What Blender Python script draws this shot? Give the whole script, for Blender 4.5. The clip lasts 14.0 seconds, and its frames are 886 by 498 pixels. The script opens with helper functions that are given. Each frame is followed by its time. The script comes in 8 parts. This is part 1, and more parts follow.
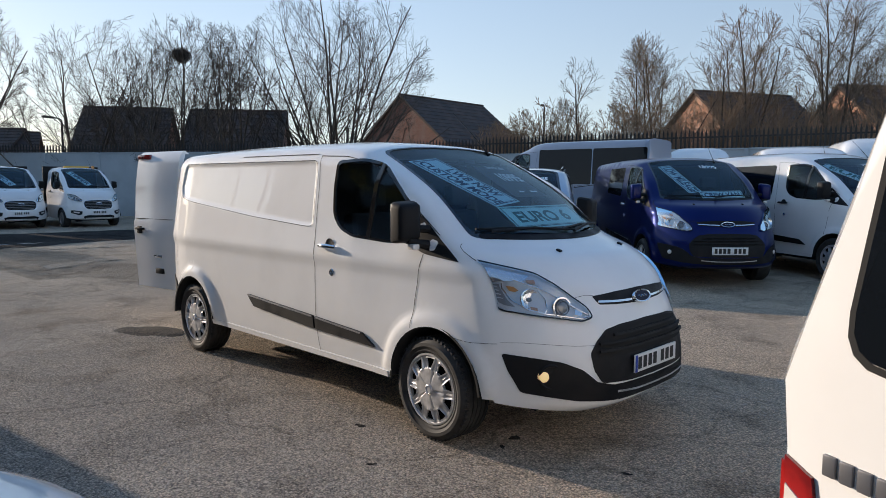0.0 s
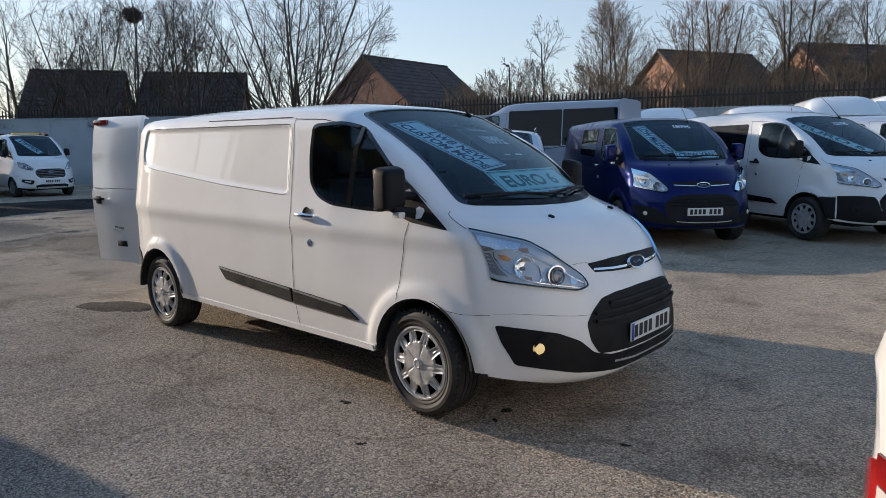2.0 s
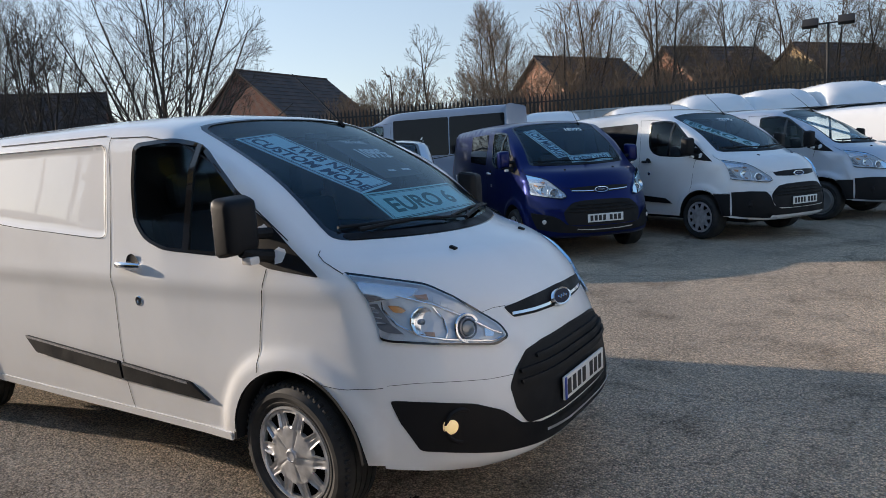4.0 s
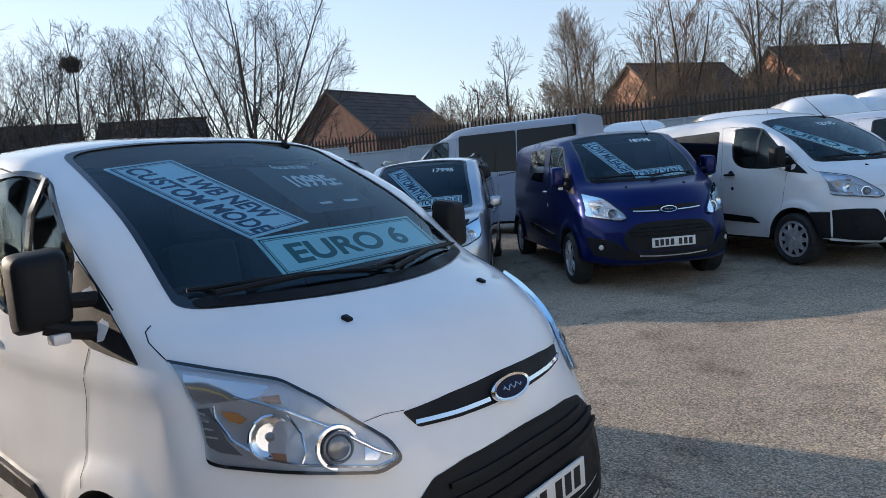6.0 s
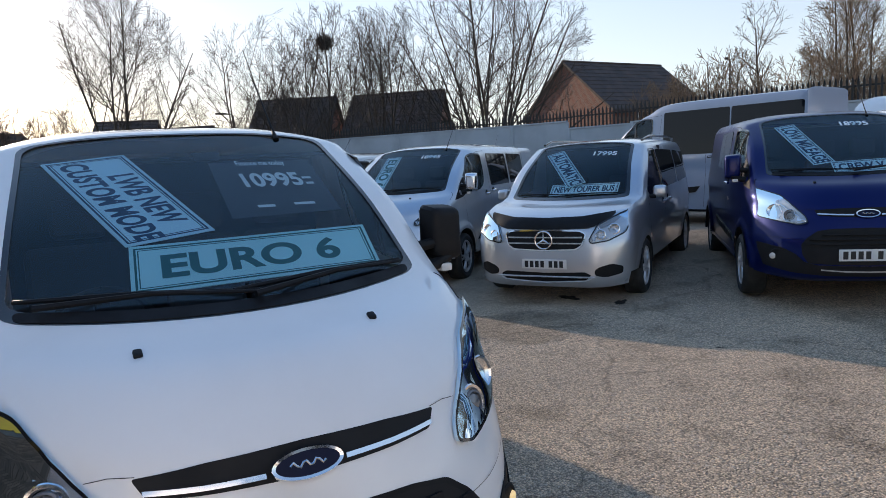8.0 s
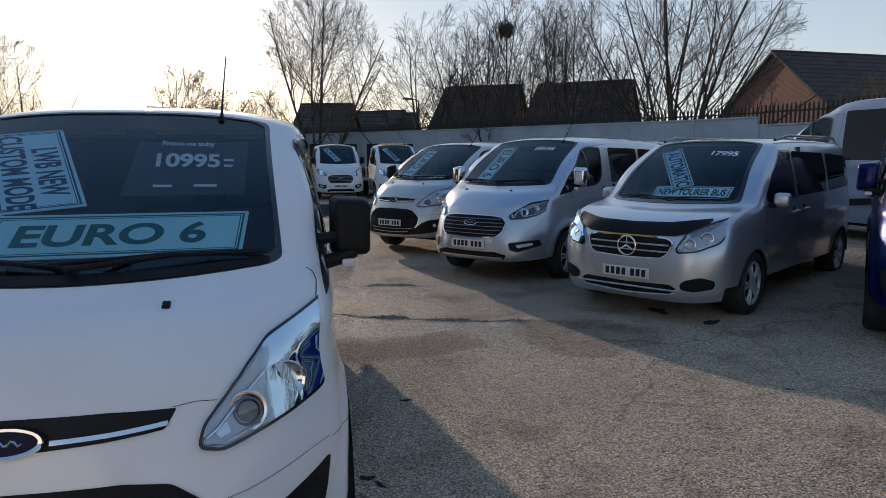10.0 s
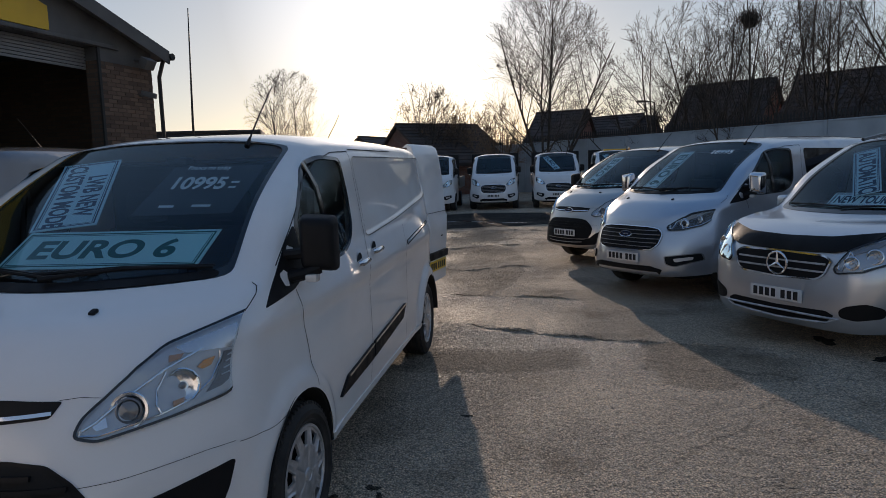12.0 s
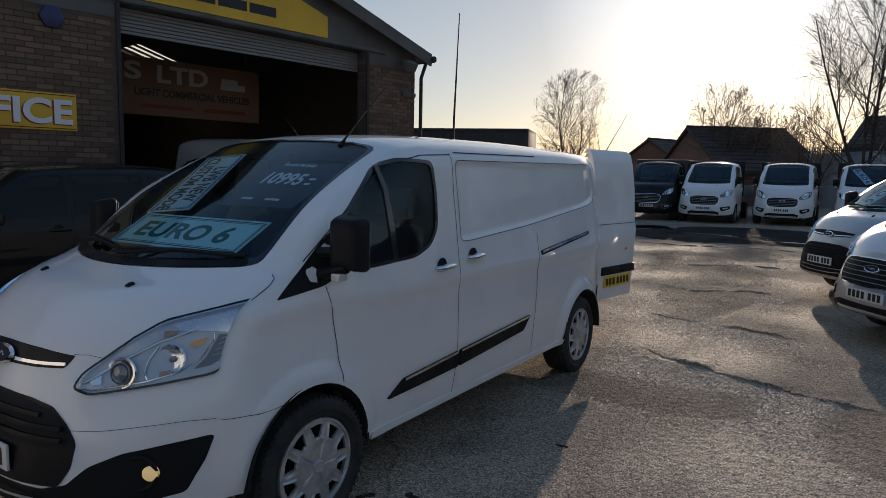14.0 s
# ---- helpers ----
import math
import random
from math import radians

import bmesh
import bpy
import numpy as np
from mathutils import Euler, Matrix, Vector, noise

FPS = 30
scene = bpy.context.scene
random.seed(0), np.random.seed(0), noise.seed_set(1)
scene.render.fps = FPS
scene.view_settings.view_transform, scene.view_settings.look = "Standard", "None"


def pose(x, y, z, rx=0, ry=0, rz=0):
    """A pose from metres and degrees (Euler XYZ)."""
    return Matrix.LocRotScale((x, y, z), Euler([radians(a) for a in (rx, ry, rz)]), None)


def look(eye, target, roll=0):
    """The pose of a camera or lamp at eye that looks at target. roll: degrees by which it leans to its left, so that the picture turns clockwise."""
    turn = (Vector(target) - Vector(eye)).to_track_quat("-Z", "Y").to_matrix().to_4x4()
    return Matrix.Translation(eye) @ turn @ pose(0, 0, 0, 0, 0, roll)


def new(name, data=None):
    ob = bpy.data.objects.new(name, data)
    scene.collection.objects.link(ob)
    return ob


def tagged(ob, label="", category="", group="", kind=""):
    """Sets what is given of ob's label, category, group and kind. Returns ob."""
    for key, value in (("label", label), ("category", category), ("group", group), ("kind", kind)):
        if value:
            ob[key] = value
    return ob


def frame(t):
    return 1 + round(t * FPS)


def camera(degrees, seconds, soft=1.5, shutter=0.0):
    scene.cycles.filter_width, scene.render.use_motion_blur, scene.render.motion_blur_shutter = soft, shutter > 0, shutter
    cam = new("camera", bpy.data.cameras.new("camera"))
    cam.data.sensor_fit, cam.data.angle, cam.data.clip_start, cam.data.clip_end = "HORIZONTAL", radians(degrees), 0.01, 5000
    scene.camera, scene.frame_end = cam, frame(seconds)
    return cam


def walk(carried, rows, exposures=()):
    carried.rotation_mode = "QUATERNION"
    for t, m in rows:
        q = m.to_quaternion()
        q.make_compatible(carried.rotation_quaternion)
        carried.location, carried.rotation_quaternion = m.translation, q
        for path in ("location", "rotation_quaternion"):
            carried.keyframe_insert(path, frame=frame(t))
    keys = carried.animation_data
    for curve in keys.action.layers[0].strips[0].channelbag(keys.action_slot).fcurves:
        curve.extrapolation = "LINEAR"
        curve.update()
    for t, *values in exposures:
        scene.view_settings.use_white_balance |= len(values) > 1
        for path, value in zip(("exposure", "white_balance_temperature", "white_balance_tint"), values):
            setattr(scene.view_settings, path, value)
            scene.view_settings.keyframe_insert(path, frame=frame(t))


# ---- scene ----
from mathutils.geometry import delaunay_2d_cdt

cam = camera(66.4, 14.0, 0.5)

PATH = [
    (0, (3.03, -3.896, 1.638), (1.627, -2.484, 1.447), 0.1),
    (0.5, (2.97, -3.866, 1.624), (1.574, -2.475, 1.285), 1.8),
    (1, (2.964, -3.875, 1.617), (1.565, -2.482, 1.297), 1.8),
    (1.5, (2.923, -3.874, 1.636), (1.509, -2.499, 1.303), 0.2),
    (2, (2.78, -3.832, 1.644), (1.46, -2.359, 1.345), -0.6),
    (2.5, (2.676, -3.67, 1.642), (1.379, -2.173, 1.367), -0.5),
    (3, (2.589, -3.406, 1.649), (1.155, -2.037, 1.388), 0.8),
    (3.5, (2.477, -3.255, 1.643), (1.134, -1.802, 1.353), -1.4),
    (4, (2.221, -3.04, 1.659), (1.148, -1.375, 1.382), -3.4),
    (4.2, (2.19, -2.971, 1.659), (1.13, -1.3, 1.374), -3.3),
    (6.3, (2.285, -1.614, 1.667), (0.952, -0.14, 1.444), -4.7),
    (6.5, (2.351, -1.497, 1.676), (1.005, -0.038, 1.428), -4.6),
    (7, (2.366, -1.127, 1.654), (0.959, 0.268, 1.379), -1.3),
    (7.5, (2.453, -0.813, 1.675), (0.962, 0.494, 1.412), -3.2),
    (8, (2.659, -0.484, 1.722), (0.914, 0.46, 1.471), -3.0),
    (8.2, (2.678, -0.377, 1.719), (0.928, 0.558, 1.462), -2.5),
    (10.3, (2.89, 0.992, 1.7), (0.946, 1.373, 1.43), 0.4),
    (10.5, (2.891, 1.126, 1.721), (0.946, 1.507, 1.453), 1.0),
    (11, (2.953, 1.452, 1.701), (0.971, 1.6, 1.485), 0.0),
    (11.5, (2.988, 1.779, 1.74), (1.012, 1.569, 1.517), -0.9),
    (12, (2.866, 2.074, 1.725), (0.903, 1.775, 1.489), -1.8),
    (12.5, (2.768, 2.382, 1.751), (0.817, 2, 1.536), -1.8),
    (13, (2.707, 2.768, 1.769), (0.879, 2.008, 1.483), 0.6),
    (13.5, (2.553, 2.996, 1.751), (0.798, 2.079, 1.471), -1.0),
    (14, (2.28, 3.145, 1.758), (0.616, 2.06, 1.525), 1.2),
]
EXPOSURE = [(0.0, 0.44, 6500, 14), (4.2, 0.46, 6520, 14), (6.5, 0.74, 6530, 15), (8.2, 0.72, 6900, 18), (10.3, 0.0, 6850, 18), (12.0, -0.30, 6950, 19), (14.0, -0.32, 7000, 18)]
walk(cam, [(t, look(eye, target, roll)) for t, eye, target, roll in PATH], EXPOSURE)

# ---- sky and sun ----
SUN_TURN, SUN_HEIGHT = radians(-169.1), radians(12.8)
world = bpy.data.worlds.new("sky")
scene.world = world
world.use_nodes = True
wn = world.node_tree.nodes
sky = wn.new("ShaderNodeTexSky")
sky.sky_type, sky.sun_disc = "NISHITA", False
sky.sun_elevation = SUN_HEIGHT
sky.sun_rotation = math.atan2(math.cos(SUN_TURN), math.sin(SUN_TURN))
sky.air_density, sky.dust_density, sky.ozone_density = 1.0, 0.4, 1.8
haze, both_skies = wn.new("ShaderNodeBackground"), wn.new("ShaderNodeAddShader")
haze.inputs[1].default_value = 0.5
up, rise_of, tone = wn.new("ShaderNodeTexCoord"), wn.new("ShaderNodeSeparateXYZ"), wn.new("ShaderNodeValToRGB")
world.node_tree.links.new(up.outputs["Generated"], rise_of.inputs[0])
world.node_tree.links.new(rise_of.outputs[2], tone.inputs[0])
tone.color_ramp.elements[0].position, tone.color_ramp.elements[0].color = 0.0, (0.84, 0.94, 1.0, 1)
tone.color_ramp.elements[1].position, tone.color_ramp.elements[1].color = 1.0, (0.13, 0.38, 0.84, 1)
mid_sky = tone.color_ramp.elements.new(0.40)
mid_sky.color = (0.46, 0.68, 0.93, 1)
toward = Vector((math.cos(SUN_TURN) * math.cos(SUN_HEIGHT), math.sin(SUN_TURN) * math.cos(SUN_HEIGHT), math.sin(SUN_HEIGHT)))
near_sun, half_way, glow, tinted = wn.new("ShaderNodeVectorMath"), wn.new("ShaderNodeMapRange"), wn.new("ShaderNodeValToRGB"), wn.new("ShaderNodeMix")
near_sun.operation, near_sun.inputs[1].default_value = "DOT_PRODUCT", toward
world.node_tree.links.new(up.outputs["Generated"], near_sun.inputs[0])
world.node_tree.links.new(near_sun.outputs["Value"], half_way.inputs[0])
half_way.inputs[1].default_value, half_way.inputs[2].default_value = -1.0, 1.0
world.node_tree.links.new(half_way.outputs[0], glow.inputs[0])
for k, (at, colour) in enumerate(((0.0, (0.60, 0.63, 0.68)), (0.5, (0.62, 0.65, 0.69)), (0.85, (0.92, 0.91, 0.89)), (0.96, (0.86, 0.85, 0.82)), (0.985, (0.86, 0.83, 0.79)), (1.0, (2.0, 1.9, 1.75)))):
    stop = glow.color_ramp.elements[k] if k < 2 else glow.color_ramp.elements.new(at)
    stop.position, stop.color = at, (*colour, 1)
tinted.data_type, tinted.blend_type = "RGBA", "MULTIPLY"
tinted.inputs[0].default_value = 1.0
world.node_tree.links.new(tone.outputs[0], tinted.inputs[6])
world.node_tree.links.new(glow.outputs[0], tinted.inputs[7])
world.node_tree.links.new(tinted.outputs[2], haze.inputs[0])
world.node_tree.links.new(sky.outputs[0], wn["Background"].inputs[0])
wn["Background"].inputs[1].default_value = 0.055
world.node_tree.links.new(wn["Background"].outputs[0], both_skies.inputs[0])
world.node_tree.links.new(haze.outputs[0], both_skies.inputs[1])
world.node_tree.links.new(both_skies.outputs[0], wn["World Output"].inputs[0])
sun = new("sun", bpy.data.lights.new("sun", "SUN"))
sun.data.energy, sun.data.angle, sun.data.color = 4.35, radians(0.6), (1.0, 0.86, 0.69)
sun.matrix_world = look((0, 0, 30), Vector((0, 0, 30)) - toward)


# ---- materials ----
def shader(name, colour, rough=0.5, metal=0.0, coat=0.0, spec=0.5, emit=None):
    m = bpy.data.materials.new(name)
    m.use_nodes = True
    b = m.node_tree.nodes["Principled BSDF"]
    b.inputs["Base Color"].default_value = (*colour, 1)
    b.inputs["Roughness"].default_value, b.inputs["Metallic"].default_value = rough, metal
    b.inputs["Coat Weight"].default_value, b.inputs["Coat Roughness"].default_value = coat, 0.03
    b.inputs["Specular IOR Level"].default_value = spec
    if emit:
        b.inputs["Emission Color"].default_value, b.inputs["Emission Strength"].default_value = (*colour, 1), emit
    return m


def noise_into(m, socket, scale, low, high, detail=4.0, at=(0.35, 0.65), kind="Object", stretch=None, vector=None):
    """Drives a socket of a material by noise between two values (numbers or colours). Returns the noise's ramp."""
    t = m.node_tree
    tex, ramp = t.nodes.new("ShaderNodeTexNoise"), t.nodes.new("ShaderNodeValToRGB")
    co = t.nodes.new("ShaderNodeTexCoord")
    tex.inputs["Scale"].default_value, tex.inputs["Detail"].default_value = scale, detail
    src = co.outputs[kind]
    if stretch:
        mp = t.nodes.new("ShaderNodeMapping")
        mp.inputs["Scale"].default_value = stretch
        t.links.new(src, mp.inputs[0])
        src = mp.outputs[0]
    t.links.new(src, tex.inputs["Vector"])
    t.links.new(tex.outputs[0], ramp.inputs[0])
    e = ramp.color_ramp.elements
    e[0].position, e[1].position = at
    for k, v in zip(e, (low, high)):
        k.color = (*v, 1) if isinstance(v, tuple) else (v, v, v, 1)
    if socket is not None:
        t.links.new(ramp.outputs[0], socket)
    return ramp


def principled(m):
    return m.node_tree.nodes["Principled BSDF"]


def bump(m, scale, strength, distance=0.01, detail=5.0, kind="Object"):
    t = m.node_tree
    tex, b, co = t.nodes.new("ShaderNodeTexNoise"), t.nodes.new("ShaderNodeBump"), t.nodes.new("ShaderNodeTexCoord")
    tex.inputs["Scale"].default_value, tex.inputs["Detail"].default_value = scale, detail
    b.inputs["Strength"].default_value, b.inputs["Distance"].default_value = strength, distance
    t.links.new(co.outputs[kind], tex.inputs["Vector"])
    t.links.new(tex.outputs[0], b.inputs["Height"])
    t.links.new(b.outputs[0], principled(m).inputs["Normal"])
    return b


def paint(name, colour, metal=0.0, rough=0.32):
    m = shader(name, colour, rough if metal else 0.7, metal, 1.0, 0.5 if metal else 0.15)
    dirty = tuple(c * 0.90 + 0.004 for c in colour)
    noise_into(m, principled(m).inputs["Base Color"], 2.3, colour, dirty, 6, (0.45, 0.85))
    noise_into(m, principled(m).inputs["Coat Roughness"], 5.0, 0.015, 0.06, 5, (0.4, 0.75))
    bump(m, 1.6, 0.05, 0.02, 2)
    return m


def window_glass(name, tint, gloss=1.0):
    m = bpy.data.materials.new(name)
    m.use_nodes = True
    t = m.node_tree
    t.nodes.remove(principled(m))
    clear, shine, mix, fres = (t.nodes.new(k) for k in ("ShaderNodeBsdfTransparent", "ShaderNodeBsdfGlossy", "ShaderNodeMixShader", "ShaderNodeFresnel"))
    clear.inputs[0].default_value = (*tint, 1)
    shine.inputs["Roughness"].default_value = 0.015
    shine.inputs["Color"].default_value = (gloss * 0.72, gloss * 0.90, gloss, 1)
    fres.inputs["IOR"].default_value = 1.55
    t.links.new(fres.outputs[0], mix.inputs[0])
    t.links.new(clear.outputs[0], mix.inputs[1])
    t.links.new(shine.outputs[0], mix.inputs[2])
    t.links.new(mix.outputs[0], t.nodes["Material Output"].inputs[0])
    return m


WHITE = paint("white paint", (0.80, 0.80, 0.79))
BLUE = paint("deep blue metallic paint", (0.0010, 0.0080, 0.084), 0.50, 0.30)
principled(BLUE).inputs["Specular IOR Level"].default_value = 0.10
principled(BLUE).inputs["Coat Weight"].default_value = 0.35
SILVER = paint("silver metallic paint", (0.58, 0.61, 0.65), 0.75, 0.30)
GREYSILVER = paint("grey silver metallic paint", (0.50, 0.54, 0.60), 0.35, 0.34)
CHAMPAGNE = paint("champagne metallic paint", (0.57, 0.545, 0.51), 0.70, 0.30)
BLACKPAINT = paint("black paint", (0.006, 0.006, 0.007), 0.0, 0.3)
principled(BLACKPAINT).inputs["Coat Weight"].default_value = 0.5
GLASS = window_glass("clear window glass", (0.88, 0.97, 0.98), 0.72)
LENS = window_glass("clear lamp lens", (0.93, 0.94, 0.95))
PRIVACY = shader("dark privacy glass", (0.006, 0.008, 0.011), 0.03, 0.0, 0.0, 0.26)
TRIM = shader("black plastic trim", (0.010, 0.010, 0.011), 0.55, 0, 0, 0.20)
bump(TRIM, 400, 0.15, 0.002)
noise_into(TRIM, principled(TRIM).inputs["Roughness"], 6, 0.42, 0.68)
GLOSSBLACK = shader("gloss black", (0.010, 0.010, 0.011), 0.12, 0, 0.5)
SEAM = shader("dark gap and crease line", (0.010, 0.010, 0.010), 0.9)
CHROME = shader("chrome", (0.82, 0.83, 0.85), 0.08, 1.0)
RUBBER = shader("tyre rubber", (0.018, 0.018, 0.018), 0.75)
noise_into(RUBBER, principled(RUBBER).inputs["Base Color"], 9, (0.012, 0.012, 0.012), (0.035, 0.033, 0.031))
ALLOY = shader("silver wheel paint", (0.55, 0.56, 0.57), 0.38, 0.55)
noise_into(ALLOY, principled(ALLOY).inputs["Base Color"], 14, (0.40, 0.40, 0.40), (0.62, 0.62, 0.63))
STEEL = shader("grey steel wheel", (0.28, 0.28, 0.28), 0.5, 0.6)
DARK = shader("dark underside", (0.012, 0.012, 0.012), 0.95)
CABIN = shader("charcoal cabin plastic", (0.042, 0.042, 0.046), 0.75)
bump(CABIN, 120, 0.2, 0.002)
CLOTH = shader("dark grey seat cloth", (0.055, 0.055, 0.060), 0.95)
bump(CLOTH, 260, 0.4, 0.002)
REFLECTOR = shader("lamp reflector", (0.80, 0.81, 0.83), 0.12, 1.0)
LAMPGLASS = shader("grey projector glass", (0.16, 0.17, 0.18), 0.06, 0.2, 0.6, 0.7)
GUNMETAL = shader("dark lamp housing", (0.17, 0.17, 0.18), 0.35, 0.5)
LAMPBACK = shader("ribbed lamp housing", (0.52, 0.53, 0.55), 0.32, 0.60)
LAMPCORNER = shader("smooth silvered lamp corner", (0.70, 0.71, 0.73), 0.10, 0.85)
lt = LAMPBACK.node_tree
cells, relief, co = lt.nodes.new("ShaderNodeTexVoronoi"), lt.nodes.new("ShaderNodeBump"), lt.nodes.new("ShaderNodeTexCoord")
cells.inputs["Scale"].default_value = 20.0
relief.inputs["Strength"].default_value, relief.inputs["Distance"].default_value = 0.14, 0.02
lt.links.new(co.outputs["Object"], cells.inputs["Vector"])
lt.links.new(cells.outputs["Distance"], relief.inputs["Height"])
lt.links.new(relief.outputs[0], principled(LAMPBACK).inputs["Normal"])
AMBER = shader("amber lamp plastic", (0.66, 0.31, 0.11), 0.20, 0.5, 0.4)
AMBERGLASS = shader("pinkish amber bulb glass", (0.50, 0.27, 0.16), 0.15, 0.5, 0.4)
REDLAMP = shader("red lamp plastic", (0.30, 0.012, 0.010), 0.10, 0, 0.8)
noise_into(REDLAMP, principled(REDLAMP).inputs["Base Color"], 7, (0.16, 0.006, 0.005), (0.40, 0.016, 0.012), 4, (0.40, 0.62))
CLEARLAMP = shader("pale lamp plastic", (0.70, 0.66, 0.62), 0.12, 0, 0.8)
# the warm reflection in the fog lamps is put in as a weak glow
FOGGLINT = shader("fog lamp with warm glint", (1.0, 0.72, 0.34), 0.3, 0, 0, 0.5, 0.3)
PLATEWHITE = shader("white number plate", (0.72, 0.72, 0.70), 0.35)
PLATEYELLOW = shader("yellow number plate", (0.72, 0.47, 0.03), 0.35)
PLATEBLUE = shader("blue plate strip", (0.01, 0.05, 0.35), 0.35)
INK = shader("black print", (0.012, 0.012, 0.013), 0.5)
BADGEBLUE = shader("navy badge enamel", (0.006, 0.009, 0.030), 0.4, 0, 0, 0.15)
BOARD = shader("pale aqua sign board", (0.46, 0.85, 0.84), 0.5)
PALEBOARD = shader("pale blue-white sign board", (0.68, 0.92, 0.96), 0.5)
noise_into(BOARD, principled(BOARD).inputs["Base Color"], 6, (0.54, 0.90, 0.88), (0.60, 0.94, 0.92))
GREENINK = shader("dark green print", (0.010, 0.13, 0.12), 0.5)
NAVYINK = shader("dark navy print", (0.014, 0.045, 0.10), 0.5)
STICKER = shader("pale price sticker", (0.88, 0.89, 0.88), 0.5)
STICKERPANEL = shader("dark sticker panel", (0.05, 0.055, 0.065), 0.5)


# ---- mesh helpers ----
def mesh_of(name, verts, faces, mats, smooth_angle=35.0, which=None):
    me = bpy.data.meshes.new(name)
    me.from_pydata([tuple(map(float, v)) for v in verts], [], [tuple(map(int, f)) for f in faces])
    for m in mats if isinstance(mats, (list, tuple)) else [mats]:
        me.materials.append(m)
    if which is not None:
        me.polygons.foreach_set("material_index", np.array(which, np.int32))
    me.validate()
    if smooth_angle:
        me.polygons.foreach_set("use_smooth", np.ones(len(me.polygons), bool))
        me.set_sharp_from_angle(angle=radians(smooth_angle))
    me.update()
    return me


def part(name, shape, mats, parent=None, label="", smooth_angle=35.0, which=None):
    """One mesh object from (verts, faces) or a mesh, under a thing or a part."""
    me = shape if isinstance(shape, bpy.types.Mesh) else mesh_of(name, shape[0], shape[1], mats, smooth_angle, which)
    ob = new(name, me)
    if parent is not None:
        ob.parent = parent
    return tagged(ob, label) if label else ob


def joined(*shapes):
    verts, faces, n = [], [], 0
    for v, f in shapes:
        verts.append(np.asarray(v, float).reshape(-1, 3))
        faces += [[i + n for i in face] for face in f]
        n += len(verts[-1])
    return np.vstack(verts), faces


def moved(shape, m):
    v = np.asarray(shape[0], float)
    a = np.array(m)
    return v @ a[:3, :3].T + a[:3, 3], shape[1]


def box(x0, y0, z0, x1, y1, z1, bevel=0.0, seg=2):
    bm = bmesh.new()
    bmesh.ops.create_cube(bm, size=1)
    for v in bm.verts:
        v.co = Vector(((x0 + x1) / 2 + v.co.x * (x1 - x0), (y0 + y1) / 2 + v.co.y * (y1 - y0), (z0 + z1) / 2 + v.co.z * (z1 - z0)))
    if bevel:
        bmesh.ops.bevel(bm, geom=bm.edges[:], offset=bevel, segments=seg, affect="EDGES", profile=0.6)
    return taken(bm)


def taken(bm):
    bm.verts.index_update()
    out = np.array([v.co[:] for v in bm.verts]), [[v.index for v in f.verts] for f in bm.faces]
    bm.free()
    return out


def tube(line, radii, sides=8, caps=True):
    """A round bar along a line of points."""
    line = np.asarray(line, float)
    radii = np.broadcast_to(radii, (len(line),))
    way = np.gradient(line, axis=0)
    way /= np.linalg.norm(way, axis=1)[:, None] + 1e-12
    up = np.array([0, 0, 1.0]) if abs(way[0][2]) < 0.9 else np.array([1.0, 0, 0])
    verts = []
    for p, w, r in zip(line, way, radii):
        a = np.cross(w, up)
        a /= np.linalg.norm(a) + 1e-12
        b = np.cross(a, w)
        ang = np.arange(sides) * 2 * np.pi / sides
        verts.append(p + r * (np.cos(ang)[:, None] * a + np.sin(ang)[:, None] * b))
    faces = []
    for i in range(len(line) - 1):
        for k in range(sides):
            faces.append([i * sides + k, i * sides + (k + 1) % sides, (i + 1) * sides + (k + 1) % sides, (i + 1) * sides + k])
    if caps:
        faces += [list(range(sides))[::-1], [(len(line) - 1) * sides + k for k in range(sides)]]
    return np.vstack(verts), faces


def lathe(profile, sides=32, axis="y"):
    """Turns a profile of (radius, along) round an axis through the origin."""
    verts, faces = [], []
    for k in range(sides):
        a = 2 * np.pi * k / sides
        for r, h in profile:
            verts.append((r * np.cos(a), h, r * np.sin(a)) if axis == "y" else (r * np.cos(a), r * np.sin(a), h))
    n = len(profile)
    for k in range(sides):
        for i in range(n - 1):
            f = [k * n + i, k * n + i + 1, ((k + 1) % sides) * n + i + 1, ((k + 1) % sides) * n + i]
            faces.append(f)
    return np.array(verts), faces


